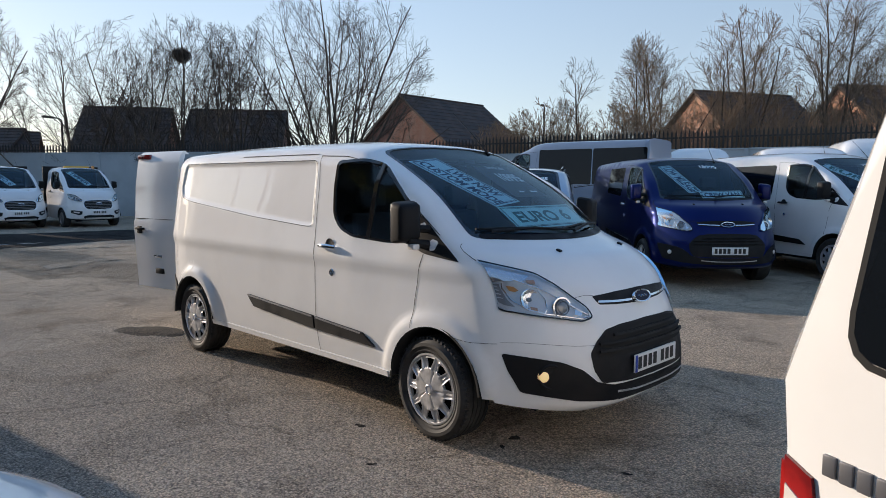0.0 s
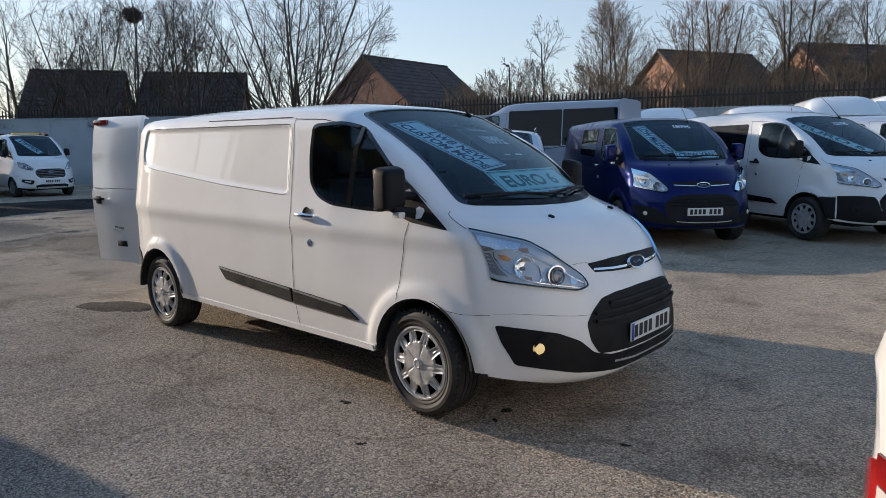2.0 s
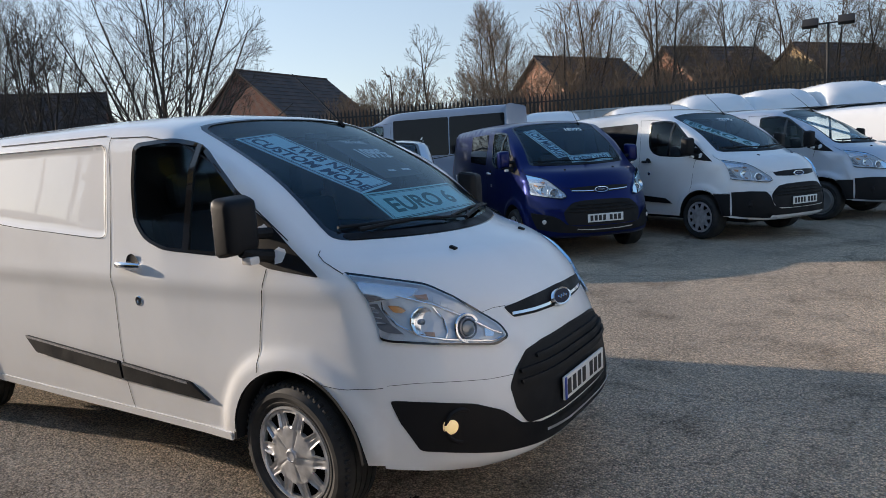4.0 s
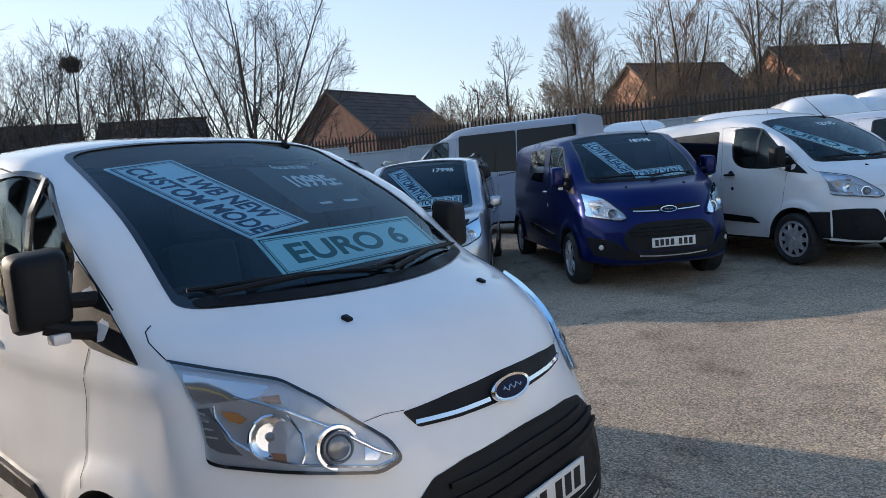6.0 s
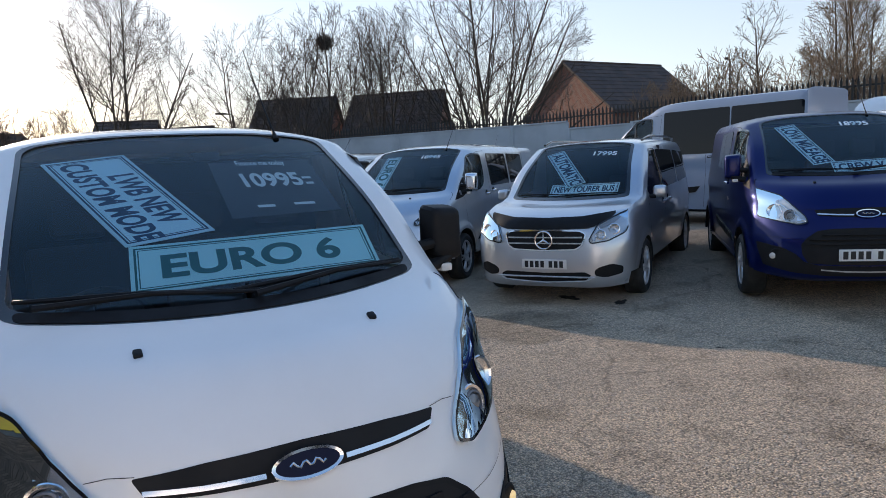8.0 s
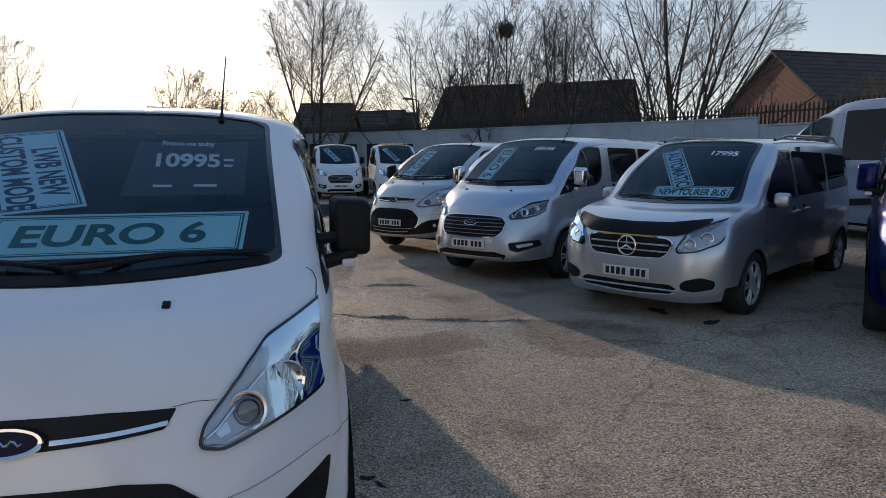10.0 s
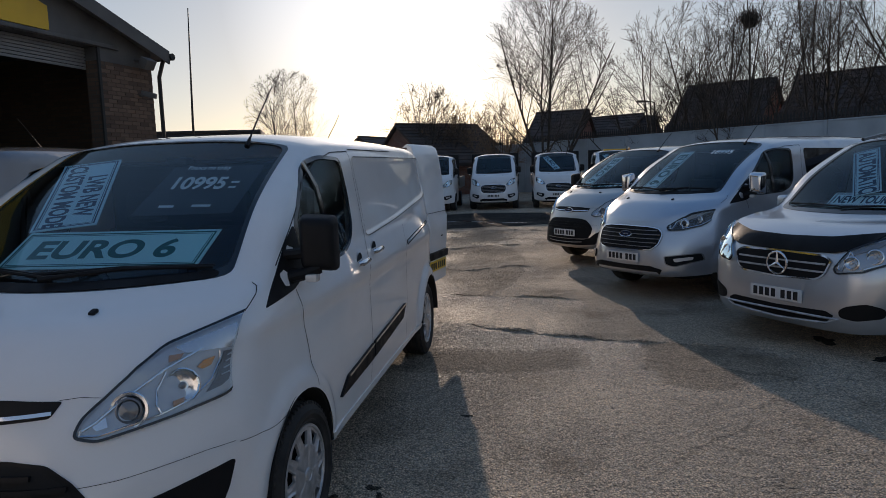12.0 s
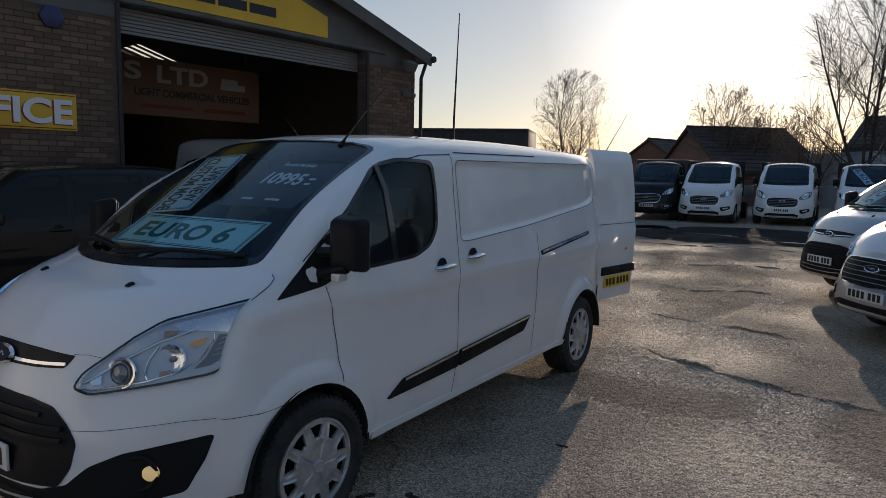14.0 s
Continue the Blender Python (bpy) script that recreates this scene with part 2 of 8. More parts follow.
def fill(poly, step, holes=(), feats=()):
    """Triangles over a flat polygon with holes; feats are further points to go through."""
    loops = [np.asarray(poly, float)] + [np.asarray(h, float) for h in holes]
    pts, edges = [], []
    for loop in loops:
        n = len(pts)
        pts += [tuple(p) for p in loop]
        edges += [(n + i, n + (i + 1) % len(loop)) for i in range(len(loop))]
    extra = [np.asarray(f, float).reshape(-1, 2) for f in feats]
    lo, hi = loops[0].min(0), loops[0].max(0)
    if step:
        gx, gy = np.meshgrid(np.arange(lo[0] + step / 2, hi[0], step), np.arange(lo[1] + step / 2, hi[1], step), indexing="ij")
        grid = np.stack([gx.ravel(), gy.ravel()], 1)
        if len(grid):
            keep = np.ones(len(grid), bool)
            for f in extra:
                keep &= np.min(np.linalg.norm(grid[:, None] - f[None], axis=2), axis=1) > step * 0.45
            extra.append(grid[keep])
    for f in extra:
        if len(f) == 0:
            continue
        ok = inside(loops[0], f)
        for loop in loops:
            ok &= away(loop, f, True)[0] > (step or 0.02) * 0.2
        for h in loops[1:]:
            ok &= ~inside(h, f)
        pts += [tuple(p) for p in f[ok]]
    v, _, tris, *_ = delaunay_2d_cdt([Vector(p) for p in pts], edges, [], 0, 1e-6)
    v = np.array([p[:] for p in v])
    tris = np.array([t for t in tris if len(t) == 3])
    mid = v[tris].mean(1)
    ok = inside(loops[0], mid)
    for h in loops[1:]:
        ok &= ~inside(h, mid)
    tris = tris[ok]
    a, b, c = v[tris[:, 0]], v[tris[:, 1]], v[tris[:, 2]]
    area = (b[:, 0] - a[:, 0]) * (c[:, 1] - a[:, 1]) - (b[:, 1] - a[:, 1]) * (c[:, 0] - a[:, 0])
    tris = tris[np.abs(area) > 1e-10]
    area = area[np.abs(area) > 1e-10]
    tris[area < 0] = tris[area < 0][:, ::-1]
    used = np.unique(tris)
    back = np.full(len(v), -1)
    back[used] = np.arange(len(used))
    return v[used], back[tris]


def solid(flat, tris, lift, off, thick):
    """A lifted sheet with a rim that goes down by thick."""
    top = lift(flat, off)
    faces = [list(t) for t in tris]
    if thick <= 0:
        return top, faces
    count = {}
    for t in tris:
        for a, b in ((t[0], t[1]), (t[1], t[2]), (t[2], t[0])):
            count[(a, b)] = 1
    rim = [(a, b) for a, b in count if (b, a) not in count]
    low = lift(flat, off - thick)
    n = len(top)
    faces += [[b, a, a + n, b + n] for a, b in rim]
    return np.vstack([top, low]), faces


def flipped(shape):
    return shape[0], [list(f)[::-1] for f in shape[1]]


def mirrored(shape):
    v = np.array(shape[0], float)
    v[:, 1] *= -1
    return v, [list(f)[::-1] for f in shape[1]]


def lettering(name, text, height, width, origin, right, up, mat, parent, thick=0.0015, slant=0.0, bold=0.032):
    """Words whose lower left corner lies at origin, fitted to a height of capitals and a width."""
    cu = bpy.data.curves.new("words", "FONT")
    cu.body, cu.size, cu.extrude, cu.shear, cu.offset = text, 1.0, 0.0, slant, bold
    ob = bpy.data.objects.new("words", cu)
    scene.collection.objects.link(ob)
    bpy.context.view_layer.update()
    me = bpy.data.meshes.new_from_object(ob.evaluated_get(bpy.context.evaluated_depsgraph_get()))
    bpy.data.objects.remove(ob)
    v = np.array([p.co[:] for p in me.vertices])
    faces = [list(p.vertices) for p in me.polygons]
    bpy.data.meshes.remove(me)
    lo, hi = v.min(0), v.max(0)
    w = width or height * (hi[0] - lo[0]) / (hi[1] - lo[1])
    u = (v[:, 0] - lo[0]) / (hi[0] - lo[0]) * w
    h = (v[:, 1] - lo[1]) / (hi[1] - lo[1]) * height
    r, a = Vector(right).normalized(), Vector(up).normalized()
    n = r.cross(a)
    place = np.array(origin)[None] + u[:, None] * np.array(r) + h[:, None] * np.array(a) + thick * np.array(n)
    return part(name, (place, faces), mat, parent, smooth_angle=0)
def spline(rows, counts):
    """Catmull-Rom through rows of numbers, with counts[i] steps from row i to row i + 1."""
    p = np.array(rows, float)
    ext = np.vstack([2 * p[0] - p[1], p, 2 * p[-1] - p[-2]])
    out = []
    for i, n in enumerate(counts):
        a, b, c, d = ext[i : i + 4]
        for k in range(n):
            t = k / n
            out.append(0.5 * (2 * b + (c - a) * t + (2 * a - 5 * b + 4 * c - d) * t**2 + (3 * b - a - 3 * c + d) * t**3))
    return np.array(out + [p[-1]])


def smooth(v):
    v = np.clip(v, 0, 1)
    return v * v * (3 - 2 * v)


def bilinear(xs, zs, table, x, z):
    """A table of rows by z and columns by x, looked up smoothly between."""
    t = np.array([np.interp(x, xs, row) for row in table])
    k = np.clip(np.searchsorted(zs, z) - 1, 0, len(zs) - 2)
    zs = np.array(zs, float)
    f = np.clip((z - zs[k]) / (zs[k + 1] - zs[k]), 0, 1)
    i = np.arange(np.size(x))
    return t[k, i] * (1 - f) + t[k + 1, i] * f


def inside(poly, pts):
    poly, pts = np.asarray(poly, float), np.asarray(pts, float)
    x, y = pts[:, 0], pts[:, 1]
    hit = np.zeros(len(pts), bool)
    for (x0, y0), (x1, y1) in zip(poly, np.roll(poly, -1, 0)):
        cross = (y0 > y) != (y1 > y)
        hit ^= cross & (x < (x1 - x0) * (y - y0) / (y1 - y0 + 1e-12) + x0)
    return hit


def away(line, pts, closed=False):
    """The distance of points from a line of corners, and how far along the line (as a corner's index) the nearest place lies."""
    line, pts = np.asarray(line, float), np.asarray(pts, float)
    best, where = np.full(len(pts), 1e9), np.zeros(len(pts))
    for i in range(len(line) - (0 if closed else 1)):
        a, b = line[i], line[(i + 1) % len(line)]
        u = np.clip(((pts - a) @ (b - a)) / max((b - a) @ (b - a), 1e-12), 0, 1)
        d = np.linalg.norm(pts - a - u[:, None] * (b - a), axis=1)
        near = d < best
        best[near], where[near] = d[near], (i + u)[near]
    return best, where


def rounded(poly, r, n=4):
    """A polygon with its corners rounded. r: one radius or one a corner."""
    poly = np.array(poly, float)
    out = []
    for i, b in enumerate(poly):
        a, c = poly[i - 1], poly[(i + 1) % len(poly)]
        rr = r[i] if isinstance(r, (list, tuple)) else r
        rr = min(rr, 0.45 * np.linalg.norm(a - b), 0.45 * np.linalg.norm(c - b))
        if rr < 1e-4:
            out.append(b)
            continue
        p, q = b + (a - b) / np.linalg.norm(a - b) * rr, b + (c - b) / np.linalg.norm(c - b) * rr
        for k in range(n + 1):
            t = k / n
            out.append((1 - t) ** 2 * p + 2 * t * (1 - t) * b + t * t * q)
    return np.array(out)


def dense(poly, step, closed=True):
    poly = np.asarray(poly, float)
    out = []
    for i in range(len(poly) - (0 if closed else 1)):
        a, b = poly[i], poly[(i + 1) % len(poly)]
        n = max(1, int(np.ceil(np.linalg.norm(b - a) / step)))
        out += [a + (b - a) * k / n for k in range(n)]
    if not closed:
        out.append(poly[-1])
    return np.array(out)


class Shape:
    """A vehicle's body. x ahead from the front axle, y to its left, z up. knots: rows of the middle line's x and z, the edge line's x and z,
    how late the surface falls off towards the edge, the edge's rounding, and the steps to the next row."""

    def __init__(self, knots, section, plan, arches, recess=(), soft=0.12):
        rows = spline([k[:6] for k in knots], [k[6] for k in knots[:-1]])
        self.mid, self.edge, self.power, self.round = rows[:, :2], rows[:, 2:4], rows[:, 4], rows[:, 5]
        self.at = np.cumsum([0] + [k[6] for k in knots[:-1]])
        self.section, self.plan, self.arches, self.recess, self.soft = np.array(section, float), plan, arches, recess, soft
        self.half = self.side(self.edge[:, 0], self.edge[:, 1])

    def side(self, x, z):
        """The half width of the body at x and z."""
        x, z = np.atleast_1d(np.asarray(x, float)), np.atleast_1d(np.asarray(z, float))
        w = np.interp(z, self.section[:, 0], self.section[:, 1])
        w = w - bilinear(*self.plan, x, z)
        d, u = away(self.edge, np.stack([x, z], 1))
        a = np.interp(u, np.arange(len(self.edge)), self.round)
        w = w - a * np.clip(1 - d / self.soft, 0, 1) ** 2.2
        for ax, az, r, lift in self.arches:
            off = np.hypot(x - ax, z - az) - r
            w = w + lift * (1 - smooth((off - 0.045) / 0.065)) * smooth((z - 0.25) / 0.2)
        for poly, depth, blend in self.recess:
            d, _ = away(poly, np.stack([x, z], 1), True)
            d = np.where(inside(poly, np.stack([x, z], 1)), d, 0)
            w = w - depth * smooth(d / blend)
        return w

    def cover(self, s, q):
        """The place on the front, top and back at row s (may lie between rows) and q of the half width from the middle."""
        s, q = np.atleast_1d(np.asarray(s, float)), np.atleast_1d(np.asarray(q, float))
        n = np.arange(len(self.mid))
        f = np.abs(q) ** np.interp(s, n, self.power)
        c = [np.interp(s, n, self.mid[:, k]) for k in (0, 1)]
        e = [np.interp(s, n, self.edge[:, k]) for k in (0, 1)]
        return np.stack([c[0] + (e[0] - c[0]) * f, np.interp(s, n, self.half) * q, c[1] + (e[1] - c[1]) * f], 1)

    def front(self, y, z, top):
        """The rows and q of the places on the front with that y and z, below row top."""
        y, z = np.atleast_1d(np.asarray(y, float)), np.atleast_1d(np.asarray(z, float))
        lo, hi = np.zeros(len(y)), np.full(len(y), float(top))
        n = np.arange(len(self.mid))
        for _ in range(30):
            s = (lo + hi) / 2
            q = np.clip(y / np.interp(s, n, self.half), -1, 1)
            up = self.cover(s, q)[:, 2] < z
            lo, hi = np.where(up, s, lo), np.where(up, hi, s)
        return s, np.clip(y / np.interp(s, n, self.half), -1, 1)


def custom_shape(rear=-4.05, roof=1.965, tall=1.0, recess=(), wide=1.0, lean=0.0, square=False):
    """The van with the low nose, as most of those here."""
    knots = [
        (0.93, 0.300, 0.49, 0.345, 4.0, 0.02, 3),
        (1.005, 0.342, 0.52, 0.385, 4.0, 0.03, 4),
        (1.03, 0.42, 0.53, 0.47, 3.8, 0.03, 5),
        (1.02, 0.60, 0.52, 0.65, 3.6, 0.03, 4),
        (0.968, 0.80, 0.49, 0.85, 3.3, 0.03, 4),
        (0.918, 0.93, 0.43, 1.02, 3.0, 0.04, 3),
        (0.868, 1.025, 0.36, 1.13, 2.9, 0.04, 5),
        (0.70, 1.182, 0.22, 1.21, 2.6, 0.03, 5),
        (0.42, 1.283, 0.04, 1.312, 2.0, 0.03, 6),
        (-0.13, 1.595, -0.28, 1.59, 2.3, 0.04, 6),
        (-0.70, 1.885, -0.73, 1.815, 2.7, 0.06, 3),
        (-0.90, 1.948, -0.93, 1.875, 3.0, 0.06, 4),
        (-1.40, roof + 0.018, -1.45, roof - 0.056, 3.4, 0.06, 6),
        ((rear - 1.4) / 2, roof + 0.026, (rear - 1.4) / 2, roof - 0.05, 3.4, 0.06, 6),
        (rear + 0.30, roof - 0.015, rear + 0.30, roof - 0.06, 3.8, 0.06, 4),
        (rear + 0.12, roof - 0.04, rear + 0.12, roof - 0.09, 3.8, 0.05, 3),
        (rear + 0.05, roof - 0.12, rear + 0.055, roof - 0.18, 4.0, 0.05, 4),
        (rear + 0.01, 1.20, rear + 0.03, 1.20, 5.0, 0.03, 6),
        (rear, 0.60, rear + 0.03, 0.60, 5.0, 0.03, 3),
        (rear + 0.01, 0.38, rear + 0.05, 0.38, 5.0, 0.03, 1),
    ]
    if square:
        flat = [(-1.40, roof, -1.45, roof - 0.03, 6.0, 0.03, 6), ((rear - 1.4) / 2, roof + 0.01, (rear - 1.4) / 2, roof - 0.02, 6.0, 0.03, 6), (rear + 0.30, roof + 0.005, rear + 0.30, roof - 0.025, 6.0, 0.03, 4),
                (rear + 0.06, roof - 0.005, rear + 0.07, roof - 0.035, 6.0, 0.03, 3), (rear + 0.02, roof - 0.05, rear + 0.04, roof - 0.09, 6.0, 0.03, 4)]
        knots[12:17] = flat
    if tall != 1.0:
        knots = [(a, 0.3 + (b - 0.3) * tall if b > 0.3 else b, c, 0.3 + (d - 0.3) * tall if d > 0.3 else d, p, r, n) for a, b, c, d, p, r, n in knots]
    section = [(0.2, 0.925), (0.3, 0.955), (0.45, 0.97), (0.7, 0.980), (0.95, 0.979), (1.01, 0.9785), (1.04, 0.981), (1.07, 0.988), (1.10, 0.993), (1.13, 0.991), (1.2, 0.978), (1.5, 0.935), (1.8, 0.885), (1.95, 0.86)]
    section = [(0.3 + (z - 0.3) * tall if z > 0.3 else z, w * wide - lean * max(0, z - 1.1)) for z, w in section]
    xs = [rear, rear + 0.2, rear + 0.4, rear + 0.6, rear + 0.85, -0.8, -0.3, 0.0, 0.18, 0.33, 0.55, 0.8]
    if rear > -2:
        xs[:5] = [-1.6, -1.55, -1.5, -1.45, -1.4]
    ends = [0.16, 0.075, 0.028, 0.006, 0] if rear < -2 and not square else [0, 0, 0, 0, 0]
    zs = [0.3 + (z - 0.3) * tall for z in (0.3, 0.7, 1.17, 1.9)]
    plan = (xs, zs, [
        ends + [0, 0, 0.0, 0.005, 0.015, 0.05, 0.12],
        ends + [0, 0.005, 0.01, 0.02, 0.035, 0.07, 0.16],
        ends + [0.012, 0.04, 0.062, 0.080, 0.098, 0.145, 0.26],
        ends + [0.03, 0.07, 0.10, 0.12, 0.14, 0.2, 0.3]])
    axles = [(0.03, 0.352, 0.392, 0.020)] + ([(rear + 0.78, 0.352, 0.396, 0.034)] if rear < -2 else [])
    return Shape(knots, section, plan, axles, recess)


def people_carrier_shape():
    """The lower, rounder van with the short bonnet."""
    rear, roof = -4.10, 1.88
    knots = [
        (0.84, 0.20, 0.60, 0.23, 5.4, 0.02, 3),
        (0.90, 0.28, 0.64, 0.30, 5.4, 0.03, 4),
        (0.915, 0.42, 0.66, 0.46, 5.2, 0.03, 5),
        (0.905, 0.60, 0.66, 0.64, 5.0, 0.03, 4),
        (0.885, 0.76, 0.63, 0.80, 4.6, 0.03, 4),
        (0.86, 0.87, 0.56, 0.94, 3.6, 0.04, 3),
        (0.80, 0.955, 0.45, 1.04, 3.2, 0.04, 5),
        (0.55, 1.050, 0.18, 1.095, 2.8, 0.03, 5),
        (0.16, 1.145, -0.18, 1.16, 2.0, 0.03, 6),
        (-0.40, 1.50, -0.52, 1.48, 2.3, 0.04, 6),
        (-0.95, 1.79, -0.97, 1.72, 2.7, 0.06, 3),
        (-1.15, 1.835, -1.18, 1.78, 3.0, 0.06, 4),
        (-1.70, roof - 0.01, -1.75, roof - 0.065, 3.6, 0.06, 6),
        (-2.75, roof, -2.75, roof - 0.055, 3.8, 0.06, 6),
        (rear + 0.30, roof - 0.03, rear + 0.30, roof - 0.08, 3.8, 0.06, 4),
        (rear + 0.12, roof - 0.07, rear + 0.12, roof - 0.12, 3.8, 0.05, 3),
        (rear + 0.05, roof - 0.16, rear + 0.055, roof - 0.21, 4.0, 0.05, 4),
        (rear + 0.01, 1.15, rear + 0.03, 1.15, 5.0, 0.03, 6),
        (rear, 0.60, rear + 0.03, 0.60, 5.0, 0.03, 3),
        (rear + 0.01, 0.32, rear + 0.05, 0.32, 5.0, 0.03, 1),
    ]
    section = [(0.2, 0.90), (0.3, 0.92), (0.5, 0.945), (0.8, 0.962), (1.0, 0.958), (1.1, 0.945), (1.4, 0.90), (1.7, 0.83), (1.9, 0.79)]
    xs = [rear, rear + 0.2, rear + 0.5, -0.9, -0.4, 0.0, 0.18, 0.33, 0.55, 0.8]
    e = [0.14, 0.06, 0]
    plan = (xs, [0.3, 0.7, 1.1, 1.8], [
        e + [0, 0, 0.0, 0.0, 0.004, 0.012, 0.05],
        e + [0, 0.0, 0.002, 0.004, 0.008, 0.018, 0.06],
        e + [0.01, 0.025, 0.04, 0.05, 0.065, 0.095, 0.16],
        e + [0.03, 0.06, 0.1, 0.12, 0.14, 0.2, 0.3]])
    return Shape(knots, section, plan, [(0, 0.328, 0.365, 0.015), (rear + 0.85, 0.328, 0.365, 0.015)])
# ---- vehicles ----
def wheel_parts(style, fine=False):
    """The meshes of a wheel whose outer face looks along -y, centred on its hub."""
    r, w = 0.32, 0.215
    big = Matrix.Scale(1.047, 4)
    prof = [(0.214, 0.02), (0.228, 0.0), (0.234, -0.004), (0.240, -0.005), (0.242, -0.002), (0.262, -0.009), (0.264, -0.012), (0.284, -0.011), (0.286, -0.007), (0.302, 0.0), (0.312, 0.016)]
    for k in range(5):
        a, b = 0.030 + k * 0.034, 0.030 + (k + 1) * 0.034
        prof += [(r, a), (r, b - 0.008), (r - 0.008, b - 0.007), (r - 0.008, b - 0.001)]
    prof += [(0.312, w - 0.015), (0.29, w), (0.23, w), (0.214, w - 0.02)]
    shapes = [lathe(prof if fine else [p for i, p in enumerate(prof) if i < 11 or i % 4 in (3, 0) or i > 30], 72 if fine else 36)]
    for k in range(60 if fine else 0):
        a = 2 * math.pi * k / 60
        for y0, y1, skew in ((0.006, 0.030, 0.0),):
            c, s = math.cos(a), math.sin(a)
            block = box(-0.0085, y0, 0.303, 0.0085, y1, 0.3205, 0.002, 1)
            shapes.append(moved(block, pose(0, 0, 0, 0, math.degrees(a), 0)))
    meshes = {"tyre": mesh_of("tyre", *moved(joined(*shapes), big), RUBBER, 40)}
    barrel = lathe([(0.216, 0.02), (0.206, 0.028), (0.198, 0.10), (0.0, 0.105)], 40)
    meshes["rim"] = mesh_of("rim", *moved(barrel, big), STEEL if style == "steel" else DARK, 40)
    shapes = [lathe([(0.224, 0.014), (0.219, 0.001), (0.209, 0.0), (0.203, 0.012), (0.200, 0.03)], 54)]
    if style == "steel":
        shapes.append(lathe([(0.20, 0.03), (0.175, 0.012), (0.12, 0.02), (0.10, 0.035), (0.055, 0.03), (0.05, 0.0), (0.0, -0.004)], 40))
    elif style == "trim":
        # ten openings that widen towards the rim, with raised lips, and grooves from the hub between them
        n, per = 10, 12
        m = n * per
        radii = (0.030, 0.060, 0.092, 0.116, 0.128, 0.134, 0.150, 0.168, 0.186, 0.193, 0.208)
        hole = (0.10, 0.12, 0.16, 0.22, 0.28, 0.32, 0.42, 0.52, 0.60, 0.62, 0.64)
        verts, faces = [], []
        for i, rad in enumerate(radii):
            side = (1 - hole[i]) / 2
            at = [side * f for f in (0, 0.30, 0.62, 0.84)] + [side + hole[i] * f for f in (0, 0.10, 0.5, 0.90)] + [1 - side * f for f in (1, 0.84, 0.62, 0.30)]
            for k in range(m):
                j, f = k % per, at[k % per]
                y = 0.010 - 0.016 * math.cos(min(rad / 0.21, 1) * 1.5)
                y += 0.006 if j == 0 and 0 < i < 4 and (k // per) % 2 == 0 else 0
                y += 0.0045 if j in (1, 2, 10, 11) and 4 < i < 9 else 0
                y -= 0.0045 if (j in (3, 4, 7, 8) and 4 <= i < 10) or (i == 4 and 3 < j < 9) else 0
                a = 2 * math.pi * (k // per + f) / n
                verts.append((rad * math.cos(a), y, rad * math.sin(a)))
        for i in range(len(radii) - 1):
            for k in range(m):
                if 5 <= i < 9 and 4 <= k % per < 8:
                    continue
                faces.append([i * m + k, i * m + (k + 1) % m, (i + 1) * m + (k + 1) % m, (i + 1) * m + k])
        nv = len(verts)
        verts += [(x, y + 0.012, z) for x, y, z in verts]
        count = {}
        for f in faces:
            for p, q in zip(f, f[1:] + f[:1]):
                count[(p, q)] = 1
        faces += [[q, p, p + nv, q + nv] for p, q in count if (q, p) not in count]
        shapes.append((np.array(verts), faces))
        shapes.append(lathe([(0.034, -0.002), (0.030, -0.013), (0.024, -0.016), (0.022, -0.012), (0.0, -0.012)], 30))
    else:
        shapes.append(lathe([(0.085, 0.012), (0.075, 0.0), (0.05, -0.006), (0.034, -0.008), (0.03, -0.003), (0.0, -0.003)], 30))
        for k in range(5):
            a = 2 * np.pi * (k + 0.5) / 5
            for twin in (-0.17, 0.17):
                rows = []
                for rad, y, hw, t in ((0.06, -0.002, 0.020, 0.6), (0.11, -0.003, 0.015, 0.9), (0.16, 0.0, 0.014, 1.0), (0.208, 0.006, 0.018, 1.05)):
                    b = a + twin * t
                    for side, depth in ((-1, 0.022), (-0.55, 0.0), (0.55, 0.0), (1, 0.022)):
                        rows.append((rad * np.cos(b) - side * hw * np.sin(b), y + depth, rad * np.sin(b) + side * hw * np.cos(b)))
                shapes.append((np.array(rows), [[i * 4 + j, i * 4 + j + 1, i * 4 + j + 5, i * 4 + j + 4] for i in range(3) for j in range(3)]))
    meshes["trim"] = mesh_of("trim", *moved(joined(*shapes), big), STEEL if style == "steel" else ALLOY, 42)
    return meshes


WHEELS = {}


def add_wheel(van, x, y, style, turn=0.0, z=0.335, fine=False):
    """A wheel under a vehicle; y < 0 is its right side."""
    if (style, fine) not in WHEELS:
        WHEELS[style, fine] = wheel_parts(style, fine)
    m = WHEELS[style, fine]
    w = new("wheel", m["tyre"])
    w.name = "wheel"
    w.parent = van
    w.matrix_local = pose(x, y, z, 0, 0, (0 if y < 0 else 180) + turn)
    part("rim", m["rim"], None, w)
    part("wheel_trim", m["trim"], None, w, "silver painted wheel face")


